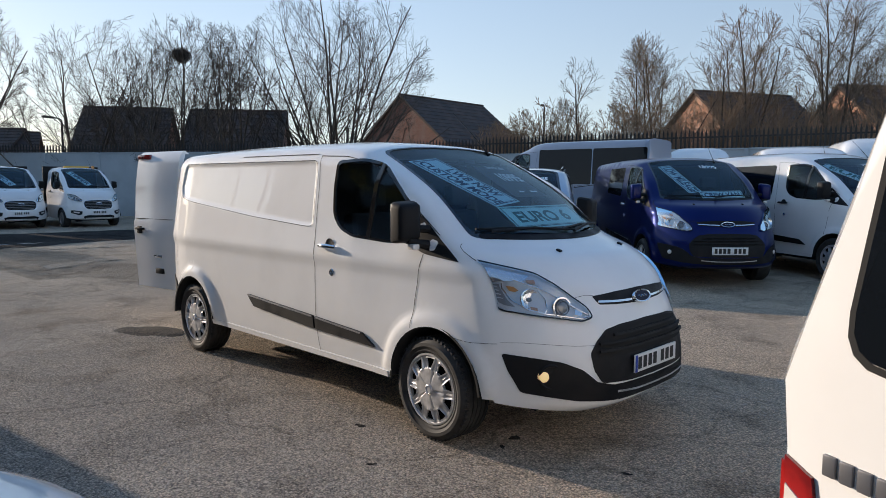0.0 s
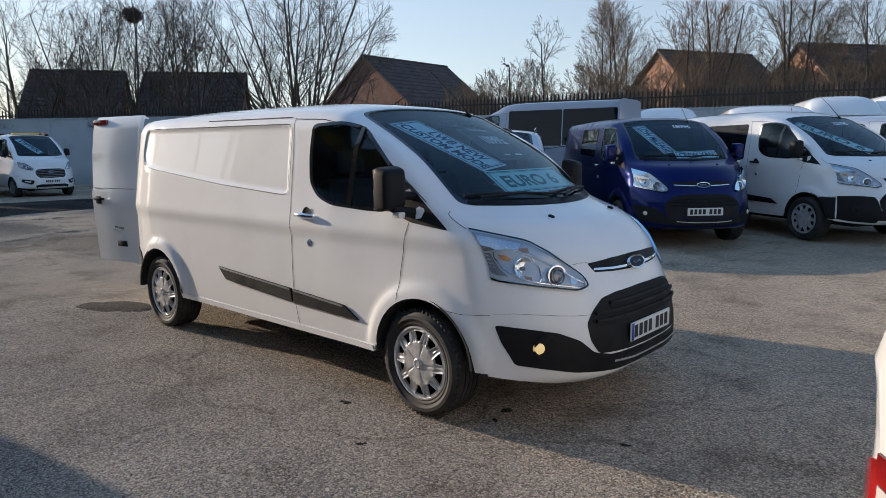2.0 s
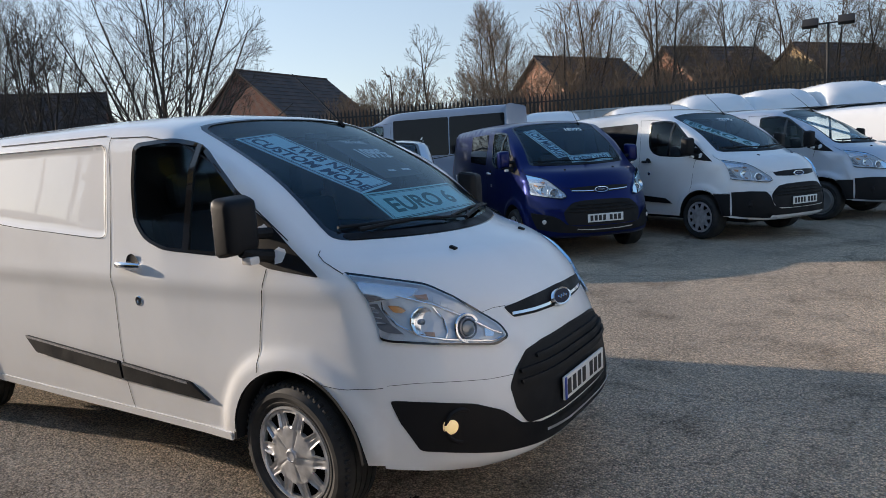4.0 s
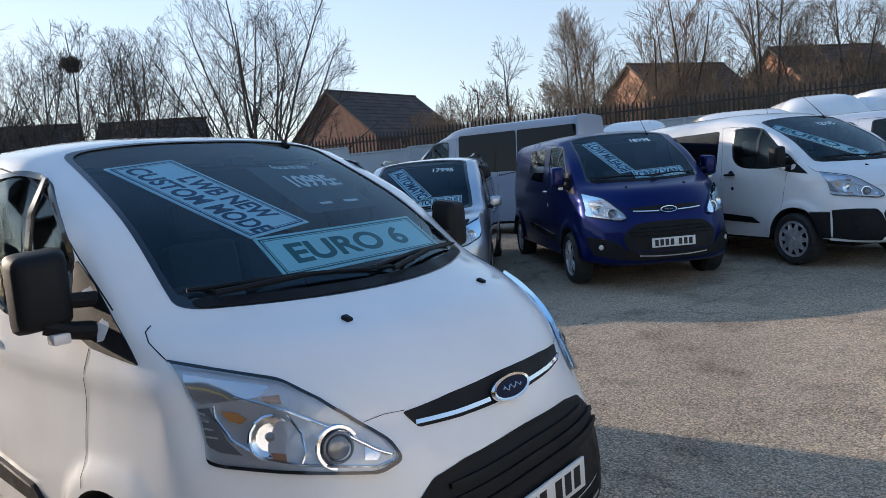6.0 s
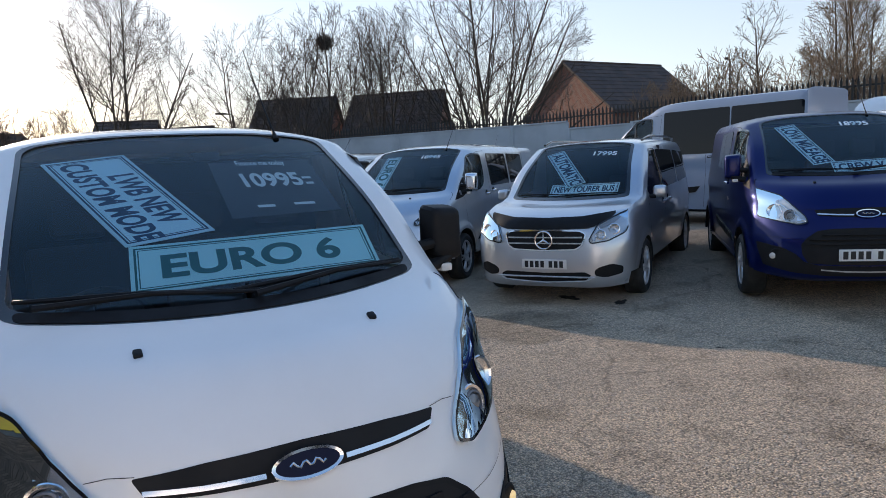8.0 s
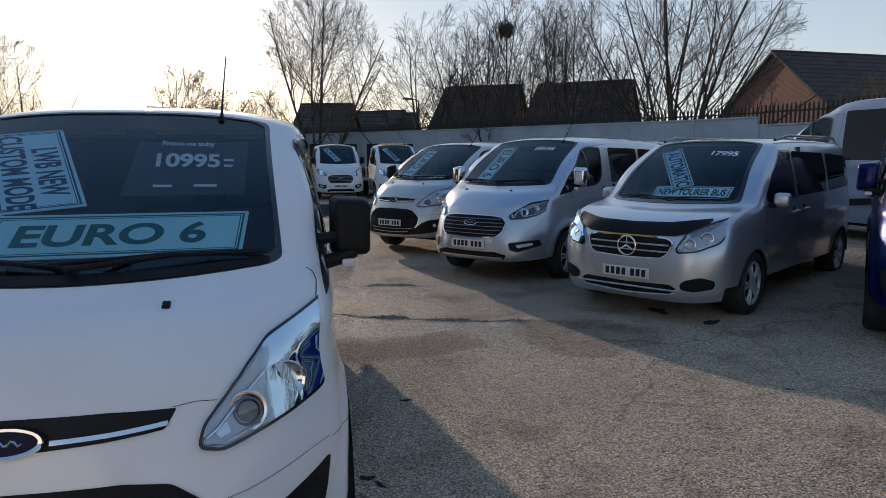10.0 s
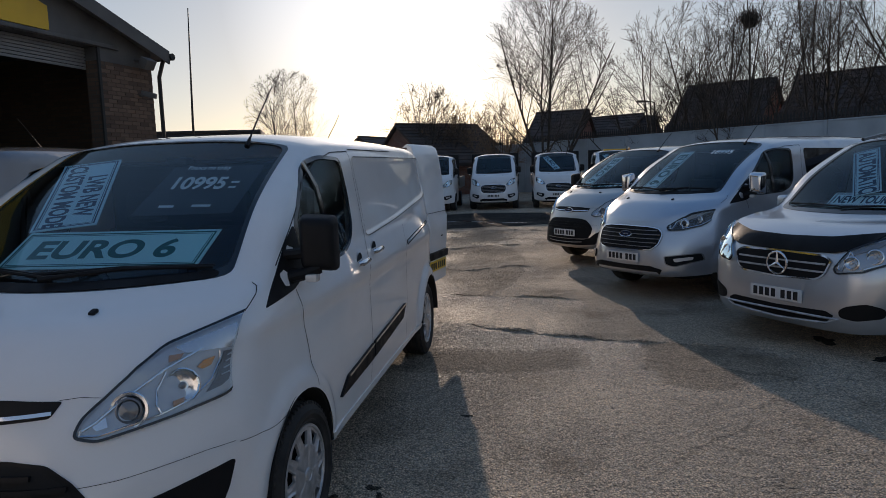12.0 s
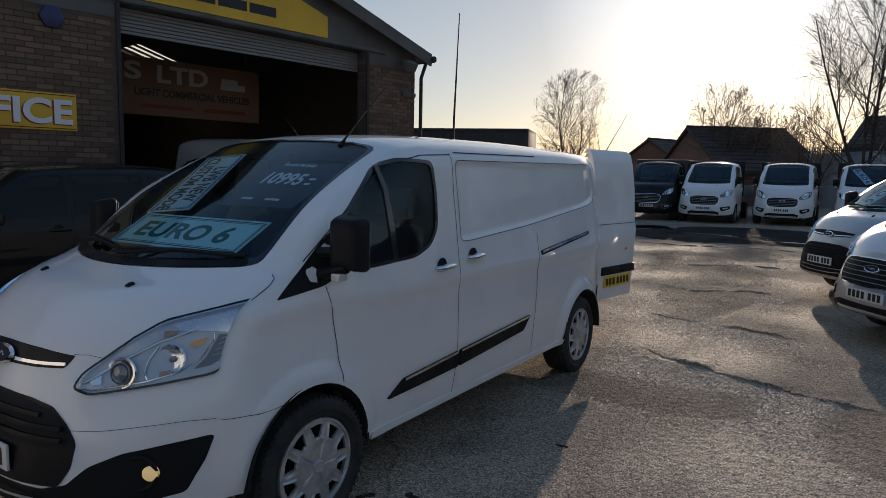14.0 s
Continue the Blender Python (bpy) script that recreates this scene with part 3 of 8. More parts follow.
def body_shell(sh, windows, step, loops=(), open_rows=None, open_q=0.83, sill=0.36):
    """Front, top, back and both sides of a body as one mesh; openings for the windscreen (between two rows) and side windows."""
    qs = np.array([0, 0.12, 0.25, 0.38, 0.5, 0.62, 0.73, open_q, 0.9, 0.95, 1.0])
    qs = np.concatenate([-qs[:0:-1], qs])
    n, m = len(sh.mid), len(qs)
    verts = np.concatenate([sh.cover(np.full(m, float(i)), qs) for i in range(n)])
    faces = []
    for i in range(n - 1):
        for j in range(m - 1):
            if open_rows and open_rows[0] <= i < open_rows[1] and abs(qs[j] + qs[j + 1]) / 2 < open_q:
                continue
            a = i * m + j
            faces.append([a, a + 1, a + m + 1, a + m])
    outline = [tuple(p) for p in sh.edge]
    low = []
    for ax, az, r, _ in sh.arches[::-1]:
        a0 = math.asin((sill - az) / r)
        for k in range(25):
            a = math.pi - a0 + (a0 * 2 - math.pi) * k / 24
            low.append((ax + r * math.cos(a), az + r * math.sin(a)))
    start, end = (sh.edge[-1][0], sill), (sh.edge[0][0], sill)
    bottom = dense(np.array([start, *low, end]), 0.2, False)
    outline = np.array(outline + [tuple(p) for p in bottom if np.linalg.norm(p - sh.edge[-1]) > 1e-3 and np.linalg.norm(p - sh.edge[0]) > 1e-3])
    feats = []
    for d in (0.025, 0.06, 0.10):
        t = np.gradient(sh.edge, axis=0)
        t /= np.linalg.norm(t, axis=1)[:, None] + 1e-9
        feats.append(sh.edge + d * np.stack([-t[:, 1], t[:, 0]], 1))
        feats.append(sh.edge - d * np.stack([-t[:, 1], t[:, 0]], 1))
    for ax, az, r, _ in sh.arches:
        for d in (0.03, 0.06, 0.085, 0.11, 0.14):
            a = np.linspace(-0.2, math.pi + 0.2, 30)
            feats.append(np.stack([ax + (r + d) * np.cos(a), az + (r + d) * np.sin(a)], 1))
    feats += [np.asarray(p, float) for p in loops]
    flat, tris = fill(outline, step, windows, feats)
    w = sh.side(flat[:, 0], flat[:, 1])
    right = (np.stack([flat[:, 0], -w, flat[:, 1]], 1), [list(t) for t in tris])
    left = mirrored(right)
    v, f = joined((verts, faces), right, left)
    bm = bmesh.new()
    bv = [bm.verts.new(p) for p in v]
    for face in f:
        try:
            bm.faces.new([bv[i] for i in face])
        except ValueError:
            pass
    bmesh.ops.remove_doubles(bm, verts=bm.verts[:], dist=0.0006)
    bmesh.ops.recalc_face_normals(bm, faces=bm.faces[:])
    return taken(bm)


class Skin:
    """Lays sheets and lines on a body."""

    def __init__(self, sh, top_row):
        self.sh, self.top = sh, top_row

    def side(self, sign):
        return lambda p, off: np.stack([p[:, 0], sign * (self.sh.side(p[:, 0], p[:, 1]) + off), p[:, 1]], 1)

    def raised(self, s, q, off):
        e = 0.02
        a = self.sh.cover(s + e * 5, q) - self.sh.cover(np.maximum(s - e * 5, 0), q)
        qq = np.clip(q, -0.985, 0.985)
        b = self.sh.cover(s, qq + e / 2) - self.sh.cover(s, qq - e / 2)
        n = np.cross(b, a)
        n /= np.linalg.norm(n, axis=1)[:, None] + 1e-12
        n *= np.where((n[:, 0] + n[:, 2]) < 0, -1, 1)[:, None]
        return self.sh.cover(s, q) + off * n

    def nose(self, p, off):
        s, q = self.sh.front(p[:, 0], p[:, 1], self.top)
        return self.raised(s, q, off)

    def glass(self, p, off):
        """p: rows and half-width shares."""
        return self.raised(p[:, 0] / 0.1, p[:, 1] / 0.75, off)

    def sheet(self, lift, poly, off, thick, step=0.06, holes=(), flip=False):
        flat, tris = fill(dense(poly, step), step, [dense(h, step) for h in holes])
        shape = solid(flat, tris, lift, off, thick)
        return flipped(shape) if flip else shape

    def ribbon(self, lift, line, width=0.006, off=0.0015):
        line = dense(np.array(line, float), 0.04, False)
        t = np.gradient(line, axis=0)
        t /= np.linalg.norm(t, axis=1)[:, None] + 1e-12
        nrm = np.stack([-t[:, 1], t[:, 0]], 1) * width / 2
        a, b = lift(line + nrm, off), lift(line - nrm, off)
        n = len(line)
        return np.vstack([a, b]), [[i, i + 1, n + i + 1, n + i] for i in range(n - 1)]


def both(poly):
    return np.array(poly, float), np.array([(-y, z) for y, z in poly][::-1], float)


DOOR_WINDOW = rounded([(-1.075, 1.80), (-0.80, 1.812), (-0.62, 1.775), (-0.39, 1.60), (-0.26, 1.485), (-0.25, 1.26), (-0.45, 1.252), (-0.80, 1.272), (-0.95, 1.32), (-1.04, 1.41), (-1.075, 1.60)],
                      [0.05, 0.05, 0.05, 0.05, 0.03, 0.03, 0.05, 0.05, 0.05, 0.05, 0.05])
QUARTER = rounded([(0.19, 1.160), (0.02, 1.285), (-0.12, 1.40), (-0.238, 1.48), (-0.238, 1.245), (-0.09, 1.193)], [0.012, 0.02, 0.02, 0.02, 0.02, 0.02])
RECESS = rounded([(-3.62, 1.828), (-1.33, 1.818), (-1.29, 1.318), (-1.40, 1.315), (-2.2, 1.362), (-3.40, 1.468), (-3.60, 1.50), (-3.68, 1.58)], 0.06)


def plate(van, skin, x, z, front_colour=PLATEWHITE, strip=False, name="number_plate"):
    """A number plate with its characters as plain bars."""
    pl = part(name, box(x - 0.012, -0.26, z - 0.055, x, 0.26, z + 0.055, 0.004), front_colour, van, "white front number plate")
    for y in (-0.205 + 0.062 * k + (0.035 if k > 3 else 0) for k in range(7)):
        part("plate_bar", box(x, y - 0.021, z - 0.037, x + 0.0015, y + 0.021, z + 0.037), INK, pl, smooth_angle=0)
    if strip:
        part("plate_strip", box(x, -0.258, z - 0.052, x + 0.0012, -0.232, z + 0.052), PLATEBLUE, pl, smooth_angle=0)
    return pl


def oval(a, b, n=36):
    k = np.arange(n) * 2 * np.pi / n
    return np.stack([a * np.cos(k), b * np.sin(k)], 1)


def flat_board(van, name, corners, texts, ink, label, board_mat=None, back=0.004, border=True):
    """A sign board from its lower left, lower right and upper left corners, with lines of words. texts: (words, left, bottom, right, top) as shares."""
    o, r, u = (Vector(c) for c in corners)
    ex, ey = r - o, u - o
    n = ex.cross(ey).normalized()
    quad = [o, o + ex, o + ex + ey, o + ey]
    v = [tuple(p) for p in quad] + [tuple(p - n * back) for p in quad]
    f = [[0, 1, 2, 3], [7, 6, 5, 4]] + [[i, i + 4, (i + 1) % 4 + 4, (i + 1) % 4] for i in range(4)]
    b = part(name, (np.array(v), f), board_mat or BOARD, van, label, smooth_angle=0)
    if border:
        lines = []
        w, h = ex.length, ey.length
        for inset, thick in ((0.014, 0.008), (0.027, 0.004)):
            for (x0, y0), (x1, y1) in (((0, 0), (1, 0)), ((1, 0), (1, 1)), ((1, 1), (0, 1)), ((0, 1), (0, 0))):
                def at(x, y, i):
                    return o + ex * (i / w + x * (1 - 2 * i / w)) + ey * (i / h + y * (1 - 2 * i / h)) + n * 0.0008
                a0, a1, b0, b1 = at(x0, y0, inset), at(x1, y1, inset), at(x0, y0, inset + thick), at(x1, y1, inset + thick)
                lines.append(([tuple(a0), tuple(a1), tuple(b1), tuple(b0)], [[0, 1, 2, 3]]))
        part("border", joined(*lines), ink, b, smooth_angle=0)
    for words, x0, y0, x1, y1 in texts:
        start = o + ex * x0 + ey * y0
        lettering("lettering", words, ey.length * (y1 - y0), ex.length * (x1 - x0), start, ex, ey, ink, b, 0.0012)
    return b


def glass_point(skin, row0, row1, u, y, off):
    """A place by the windscreen: u of the way up, y across, off metres outside it."""
    s = np.array([row0 + (row1 - row0) * u])
    half = np.interp(s, np.arange(len(skin.sh.half)), skin.sh.half)
    return Vector(skin.raised(s, np.array([y]) / half, off)[0])


def cabin(van, sh, far=-1.32, tall=1.0):
    """Dashboard, seats, steering wheel and bulkhead."""
    z = lambda v: 0.3 + (v - 0.3) * tall
    part("dashboard", box(-0.35, -0.80, z(0.75), 0.16, 0.80, z(1.16), 0.10, 3), CABIN, van, "charcoal dashboard")
    part("dashboard_shelf", box(-0.10, -0.72, z(1.13), 0.30, 0.72, z(1.185), 0.02), CABIN, van)
    part("bulkhead", box(far - 0.02, -0.80, z(0.40), far, 0.80, z(1.80)), CABIN, van, "dark cabin bulkhead", 0)
    part("cabin_floor", box(far, -0.88, z(0.40), 0.30, 0.88, z(0.46)), DARK, van, smooth_angle=0)
    part("headlining", box(far, -0.74, z(1.80), -0.86, 0.74, z(1.82), 0.005), CABIN, van)
    for y0, y1 in ((-0.72, -0.22), (-0.10, 0.30), (0.32, 0.72)):
        shapes = [box(-1.05, y0, z(0.68), -0.55, y1, z(0.86), 0.06, 3), moved(box(-0.09, y0, 0, 0.07, y1, 0.62 * tall, 0.06, 3), pose(-1.06, 0, z(0.80), 0, -10, 0)),
                  moved(box(-0.06, (y0 + y1) / 2 - 0.13, 0, 0.05, (y0 + y1) / 2 + 0.13, 0.2, 0.05, 3), pose(-1.17, 0, z(1.44), 0, -6, 0))]
        part("seat", joined(*shapes), CLOTH, van, "dark grey cloth seat")
    ring = [(0.19 * math.cos(a), 0.19 * math.sin(a), 0) for a in np.linspace(0, 2 * np.pi, 25)]
    part("steering_wheel", moved(joined(tube(ring, 0.016, 8, False), box(-0.18, -0.03, -0.02, 0.18, 0.03, 0.0, 0.01), tube([(0, 0, 0), (0, 0, -0.3)], 0.03)), pose(-0.45, -0.42, z(1.12), 0, -62, 0)), CABIN, van, "black steering wheel")
    for sg in (-1, 1):
        part("door_card", box(-1.25, sg * 0.85 - 0.02, z(0.55), -0.25, sg * 0.85 + 0.02, z(1.22), 0.015), CABIN, van)


def arch_liner(thing, ax, az, r, w, sg, deep):
    """The dark lining of a wheel arch, open below."""
    n = 28
    verts, faces = [], []
    for k in range(n + 1):
        a = radians(4) + radians(176) * k / n
        for rad, y in ((r + 0.012, w - sg * 0.005), (r - 0.004, w - sg * 0.006), (r - 0.004, w - sg * deep), (0.05, w - sg * deep)):
            verts.append((ax + rad * math.cos(a), y, az + rad * math.sin(a)))
    for k in range(n):
        for i in range(3):
            faces.append([k * 4 + i, k * 4 + i + 1, k * 4 + i + 5, k * 4 + i + 4])
    part("arch_liner", (np.array(verts), faces), DARK, thing)


def mirror_head(van, sg, mat_cap=TRIM, z0=0.0, cap=None):
    bm = bmesh.new()
    bmesh.ops.create_cube(bm, size=1)
    for v in bm.verts:
        v.co = Vector((v.co.x * 0.125, v.co.y * (0.188 if v.co.x < 0 else 0.150), v.co.z * (0.275 if v.co.x < 0 else 0.23) + (0.012 if v.co.y * sg < 0 else 0)))
    bmesh.ops.bevel(bm, geom=bm.edges[:], offset=0.038, segments=3, affect="EDGES", profile=0.6)
    where = pose(-0.145, sg * 1.030, 1.392 + z0, 0, 0, sg * 8)
    m = part("door_mirror", moved(taken(bm), where), cap or TRIM, van, "door mirror on a black arm")
    part("mirror_arm", joined(tube([(-0.08, sg * 0.88, 1.245 + z0), (-0.10, sg * 0.97, 1.262 + z0), (-0.12, sg * 1.04, 1.29 + z0)], [0.035, 0.03, 0.03], 10),
                              tube([(-0.10, sg * 0.88, 1.35 + z0), (-0.12, sg * 1.0, 1.36 + z0)], 0.026, 8)), TRIM, m)
    part("mirror_glass", moved(box(-0.068, -0.078, -0.118, -0.063, 0.078, 0.118, 0.0015), where), CHROME, m, "mirror glass")
    part("mirror_indicator", box(-0.13, sg * 1.01 - 0.028, 1.225 + z0, -0.07, sg * 1.01 + 0.028, 1.262 + z0, 0.01), CLEARLAMP, m)


def door_handle(van, skin, x, z, sg, mat=CHROME, back=1):
    y = sg * float(skin.sh.side(x, z)[0])
    cup = part("handle_cup", moved(lathe([(0.055, 0.0), (0.05, 0.003), (0.0, 0.002)], 20), pose(x + 0.02, y + sg * 0.001, z, 0, 0, 0 if sg < 0 else 180)), SEAM, van)
    line = [(x - 0.10, y + sg * 0.012, z - 0.003), (x - 0.06, y + sg * 0.034, z), (x + 0.06, y + sg * 0.036, z - 0.002), (x + 0.10, y + sg * 0.012, z - 0.006)]
    part("door_handle", joined(tube(line, [0.014, 0.018, 0.018, 0.014], 10)), mat, van)
def facing(p, n):
    """A pose at p whose -y axis looks along n."""
    return Matrix.Translation(Vector(p)) @ (-Vector(n)).to_track_quat("Y", "Z").to_matrix().to_4x4()


def headlamp(van, skin, sg, outline, bulbs, amber, zs, dark_bezel=False):
    lift = skin.nose
    poly = np.array([(sg * y, zs(z)) for y, z in outline])
    if sg < 0:
        poly = poly[::-1]
    poly = rounded(poly, 0.018, 3)
    lamp = part("headlamp", skin.sheet(lift, poly, 0.002, 0.0, 0.04, flip=True), GLOSSBLACK if dark_bezel else LAMPBACK, van, "clear headlamp with chrome reflector")
    for y, z, r, kind in bulbs:
        c = lift(np.array([(sg * y, zs(z))]), 0.006)[0]
        n = Vector((0.92, sg * 0.35, 0.18)).normalized()
        if kind == "projector":
            ring = lathe([(r * 1.45, -0.010), (r * 1.35, -0.014), (r * 1.1, 0.002), (r, 0.0), (r * 1.02, -0.016), (r * 0.85, -0.018), (r * 0.72, -0.004)], 24)
            ball = lathe([(r * 0.72, -0.004), (r * 0.6, -0.014), (r * 0.35, -0.020), (0.0, -0.022)], 24)
            part("projector_ring", moved(ring, facing(c, n)), CHROME, lamp)
            part("projector_lens", moved(ball, facing(c, n)), GLOSSBLACK, lamp)
        else:
            bowl = lathe([(r * 1.15, -0.013), (r, -0.016), (r * 0.8, -0.004), (r * 0.5, 0.004), (r * 0.2, 0.008), (0, 0.008)], 24)
            part("reflector", moved(bowl, facing(c, n)), REFLECTOR, lamp)
            part("bulb", moved(lathe([(0.012, 0.004), (0.012, -0.010), (0.0, -0.014)], 12), facing(c, n)), CLEARLAMP, lamp)
    if amber:
        part("indicator", skin.sheet(lift, np.array([(sg * y, zs(z)) for y, z in (amber if sg > 0 else amber[::-1])]), 0.012, 0.006, 0.05, flip=True), AMBER, lamp)
    brow = [(outline[0][0] * 0.97, outline[0][1] - 0.012), (outline[1][0], outline[1][1] - 0.018), (outline[2][0], outline[2][1] - 0.02), (outline[2][0] + 0.03, outline[2][1] - 0.035), (outline[1][0] + 0.035, outline[1][1] - 0.05)]
    brow = np.array([(sg * y, zs(z)) for y, z in (brow if sg > 0 else brow[::-1])])
    part("lamp_bezel", skin.sheet(lift, brow, 0.013, 0.008, 0.05, flip=True), STEEL, lamp)
    mid = poly.mean(0)
    inner = mid + (poly - mid) * np.array([0.90, 0.84])
    low = [p for p in inner if p[1] < mid[1] + 0.03]
    low = np.array(sorted(low, key=lambda p: p[0]))
    part("light_guide", tube(lift(low, 0.012), 0.007, 6), REFLECTOR, lamp)
    part("lamp_rim", skin.ribbon(lift, np.vstack([poly, poly[:1]]), 0.014, 0.020), GLOSSBLACK, lamp)
    lens = part("lens", skin.sheet(lift, poly, 0.019, 0.018, 0.04, flip=True), LENS, lamp, "clear lamp lens")
    lens.visible_shadow = False
    return lamp


def twin_headlamp(van, skin, sg, zs):
    """The large lamp of the early front: a projector and a faceted bowl under a bright brow, behind one clear lens."""
    lift = skin.nose
    place = lambda pts: np.array([(sg * y, zs(z)) for y, z in (pts if sg > 0 else pts[::-1])])
    n = Vector((0.90, sg * 0.38, 0.20)).normalized()
    poly = rounded(place(HEADLAMP), 0.018, 3)
    lamp = part("headlamp", skin.sheet(lift, poly, 0.002, 0.0, 0.04, flip=True), LAMPBACK, van, "clear headlamp with projector and chrome bowl")
    along = lambda pts, step=0.03: dense(np.array([(sg * y, zs(z)) for y, z in pts]), step, False)
    corner = [(0.846, 1.138), (0.70, 1.090), (0.735, 1.066), (0.800, 1.062), (0.866, 1.050), (0.866, 1.120)]
    part("corner_panel", skin.sheet(lift, place(corner), 0.007, 0.005, 0.03, flip=True), LAMPCORNER, lamp, "smooth silvered corner of the lamp")
    top = [(0.730, 1.072), (0.672, 1.082), (0.588, 0.992), (0.512, 0.905), (0.528, 0.893), (0.605, 0.968), (0.685, 1.034)]
    part("upper_reflector", skin.sheet(lift, place(top), 0.006, 0.004, 0.03, flip=True), LAMPBACK, lamp, "ribbed upper lamp chamber")
    for k in range(9):
        f = k / 8
        y, z = 0.545 + 0.130 * f, 0.925 + 0.128 * f - 0.012 * math.sin(math.pi * f)
        part("chamber_rib", tube(lift(np.array([(sg * y, zs(z)), (sg * (y + 0.010), zs(z - 0.022))]), 0.007), 0.0016, 5), LAMPBACK, lamp)
    part("indicator", skin.sheet(lift, place([(0.728, 1.066), (0.690, 1.066), (0.694, 1.046), (0.722, 1.052)]), 0.011, 0.006, 0.03, flip=True), AMBERGLASS, lamp)
    part("brow", tube(lift(along([(0.775, 1.074), (0.735, 1.052), (0.685, 1.024), (0.605, 0.958), (0.535, 0.890), (0.505, 0.872)]), 0.010), 0.0045, 8), REFLECTOR, lamp, "bright chrome brow")
    part("light_guide", tube(lift(along([(0.500, 0.876), (0.502, 0.858), (0.55, 0.850), (0.70, 0.880), (0.765, 0.905), (0.805, 0.955), (0.818, 1.02), (0.815, 1.052)]), 0.010), 0.0045, 6), REFLECTOR, lamp, "thin bright line round the bowls")
    part("divider", tube(lift(along([(0.690, 1.015), (0.676, 0.96), (0.684, 0.91), (0.70, 0.884)]), 0.011), 0.0040, 6), REFLECTOR, lamp)
    c = lift(np.array([(sg * 0.738, zs(0.958))]), 0.006)[0]
    bowl = lathe([(0.066, -0.008), (0.062, -0.013), (0.055, -0.006), (0.040, 0.001), (0.022, 0.004), (0.014, 0.004)], 14)
    part("chrome_bowl", moved(bowl, facing(c, n)), REFLECTOR, lamp, smooth_angle=12)
    part("bulb", moved(lathe([(0.014, 0.004), (0.013, -0.006), (0.0, -0.010)], 12), facing(c, n)), LAMPGLASS, lamp)
    # amber sheets on the bowl stand for the bulb's reflection in the chrome
    part("bowl_amber", skin.sheet(lift, place([(0.804, 1.036), (0.778, 1.030), (0.764, 1.010), (0.778, 0.998), (0.796, 1.006)]), 0.014, 0.006, 0.02, flip=True), AMBER, lamp, "amber reflection laid on the chrome bowl")
    part("bowl_amber", skin.sheet(lift, place([(0.748, 0.918), (0.722, 0.912), (0.726, 0.894), (0.748, 0.902)]), 0.014, 0.006, 0.02, flip=True), AMBERGLASS, lamp)
    c = lift(np.array([(sg * 0.618, zs(0.914))]), 0.004)[0]
    part("projector_shroud", moved(lathe([(0.066, -0.003), (0.063, -0.009), (0.054, -0.008), (0.046, 0.0)], 28), facing(c, n)), REFLECTOR, lamp, smooth_angle=12)
    part("projector_ring", moved(lathe([(0.046, -0.004), (0.045, -0.014), (0.039, -0.016), (0.036, -0.004)], 28), facing(c, n)), GUNMETAL, lamp)
    part("projector_lens", moved(lathe([(0.036, -0.004), (0.032, -0.013), (0.020, -0.018), (0.0, -0.0195)], 24), facing(c, n)), LAMPGLASS, lamp)
    part("inner_facet", skin.sheet(lift, place([(0.560, 0.905), (0.530, 0.880), (0.545, 0.866), (0.572, 0.872)]), 0.011, 0.008, 0.03, flip=True), REFLECTOR, lamp)
    outer = [(0.826, 1.046), (0.866, 1.044), (0.868, 1.0), (0.862, 0.955), (0.835, 0.925), (0.800, 0.915), (0.816, 0.955)]
    part("outer_panel", skin.sheet(lift, place(outer), 0.007, 0.005, 0.03, flip=True), GUNMETAL, lamp, "dark ribbed side of the lamp")
    for k in range(4):
        z = 0.962 + 0.022 * k
        part("lamp_rib", tube(lift(np.array([(sg * (0.828 + 0.002 * k), zs(z)), (sg * 0.862, zs(z + 0.006))]), 0.009), 0.0030, 5), LAMPBACK, lamp)
    part("lamp_rim", skin.ribbon(lift, np.vstack([poly, poly[:1]]), 0.009, 0.020), GLOSSBLACK, lamp)
    lens = part("lens", skin.sheet(lift, poly, 0.019, 0.018, 0.04, flip=True), LENS, lamp, "clear lamp lens")
    lens.visible_shadow = False
    return lamp


HEADLAMP = [(0.868, 1.170), (0.672, 1.100), (0.580, 1.005), (0.497, 0.907), (0.485, 0.855), (0.55, 0.834), (0.74, 0.868), (0.850, 0.893), (0.888, 0.95), (0.897, 1.05)]
SLIMLAMP = [(0.86, 1.10), (0.70, 1.06), (0.60, 0.985), (0.52, 0.905), (0.54, 0.865), (0.68, 0.875), (0.80, 0.92), (0.86, 0.99)]


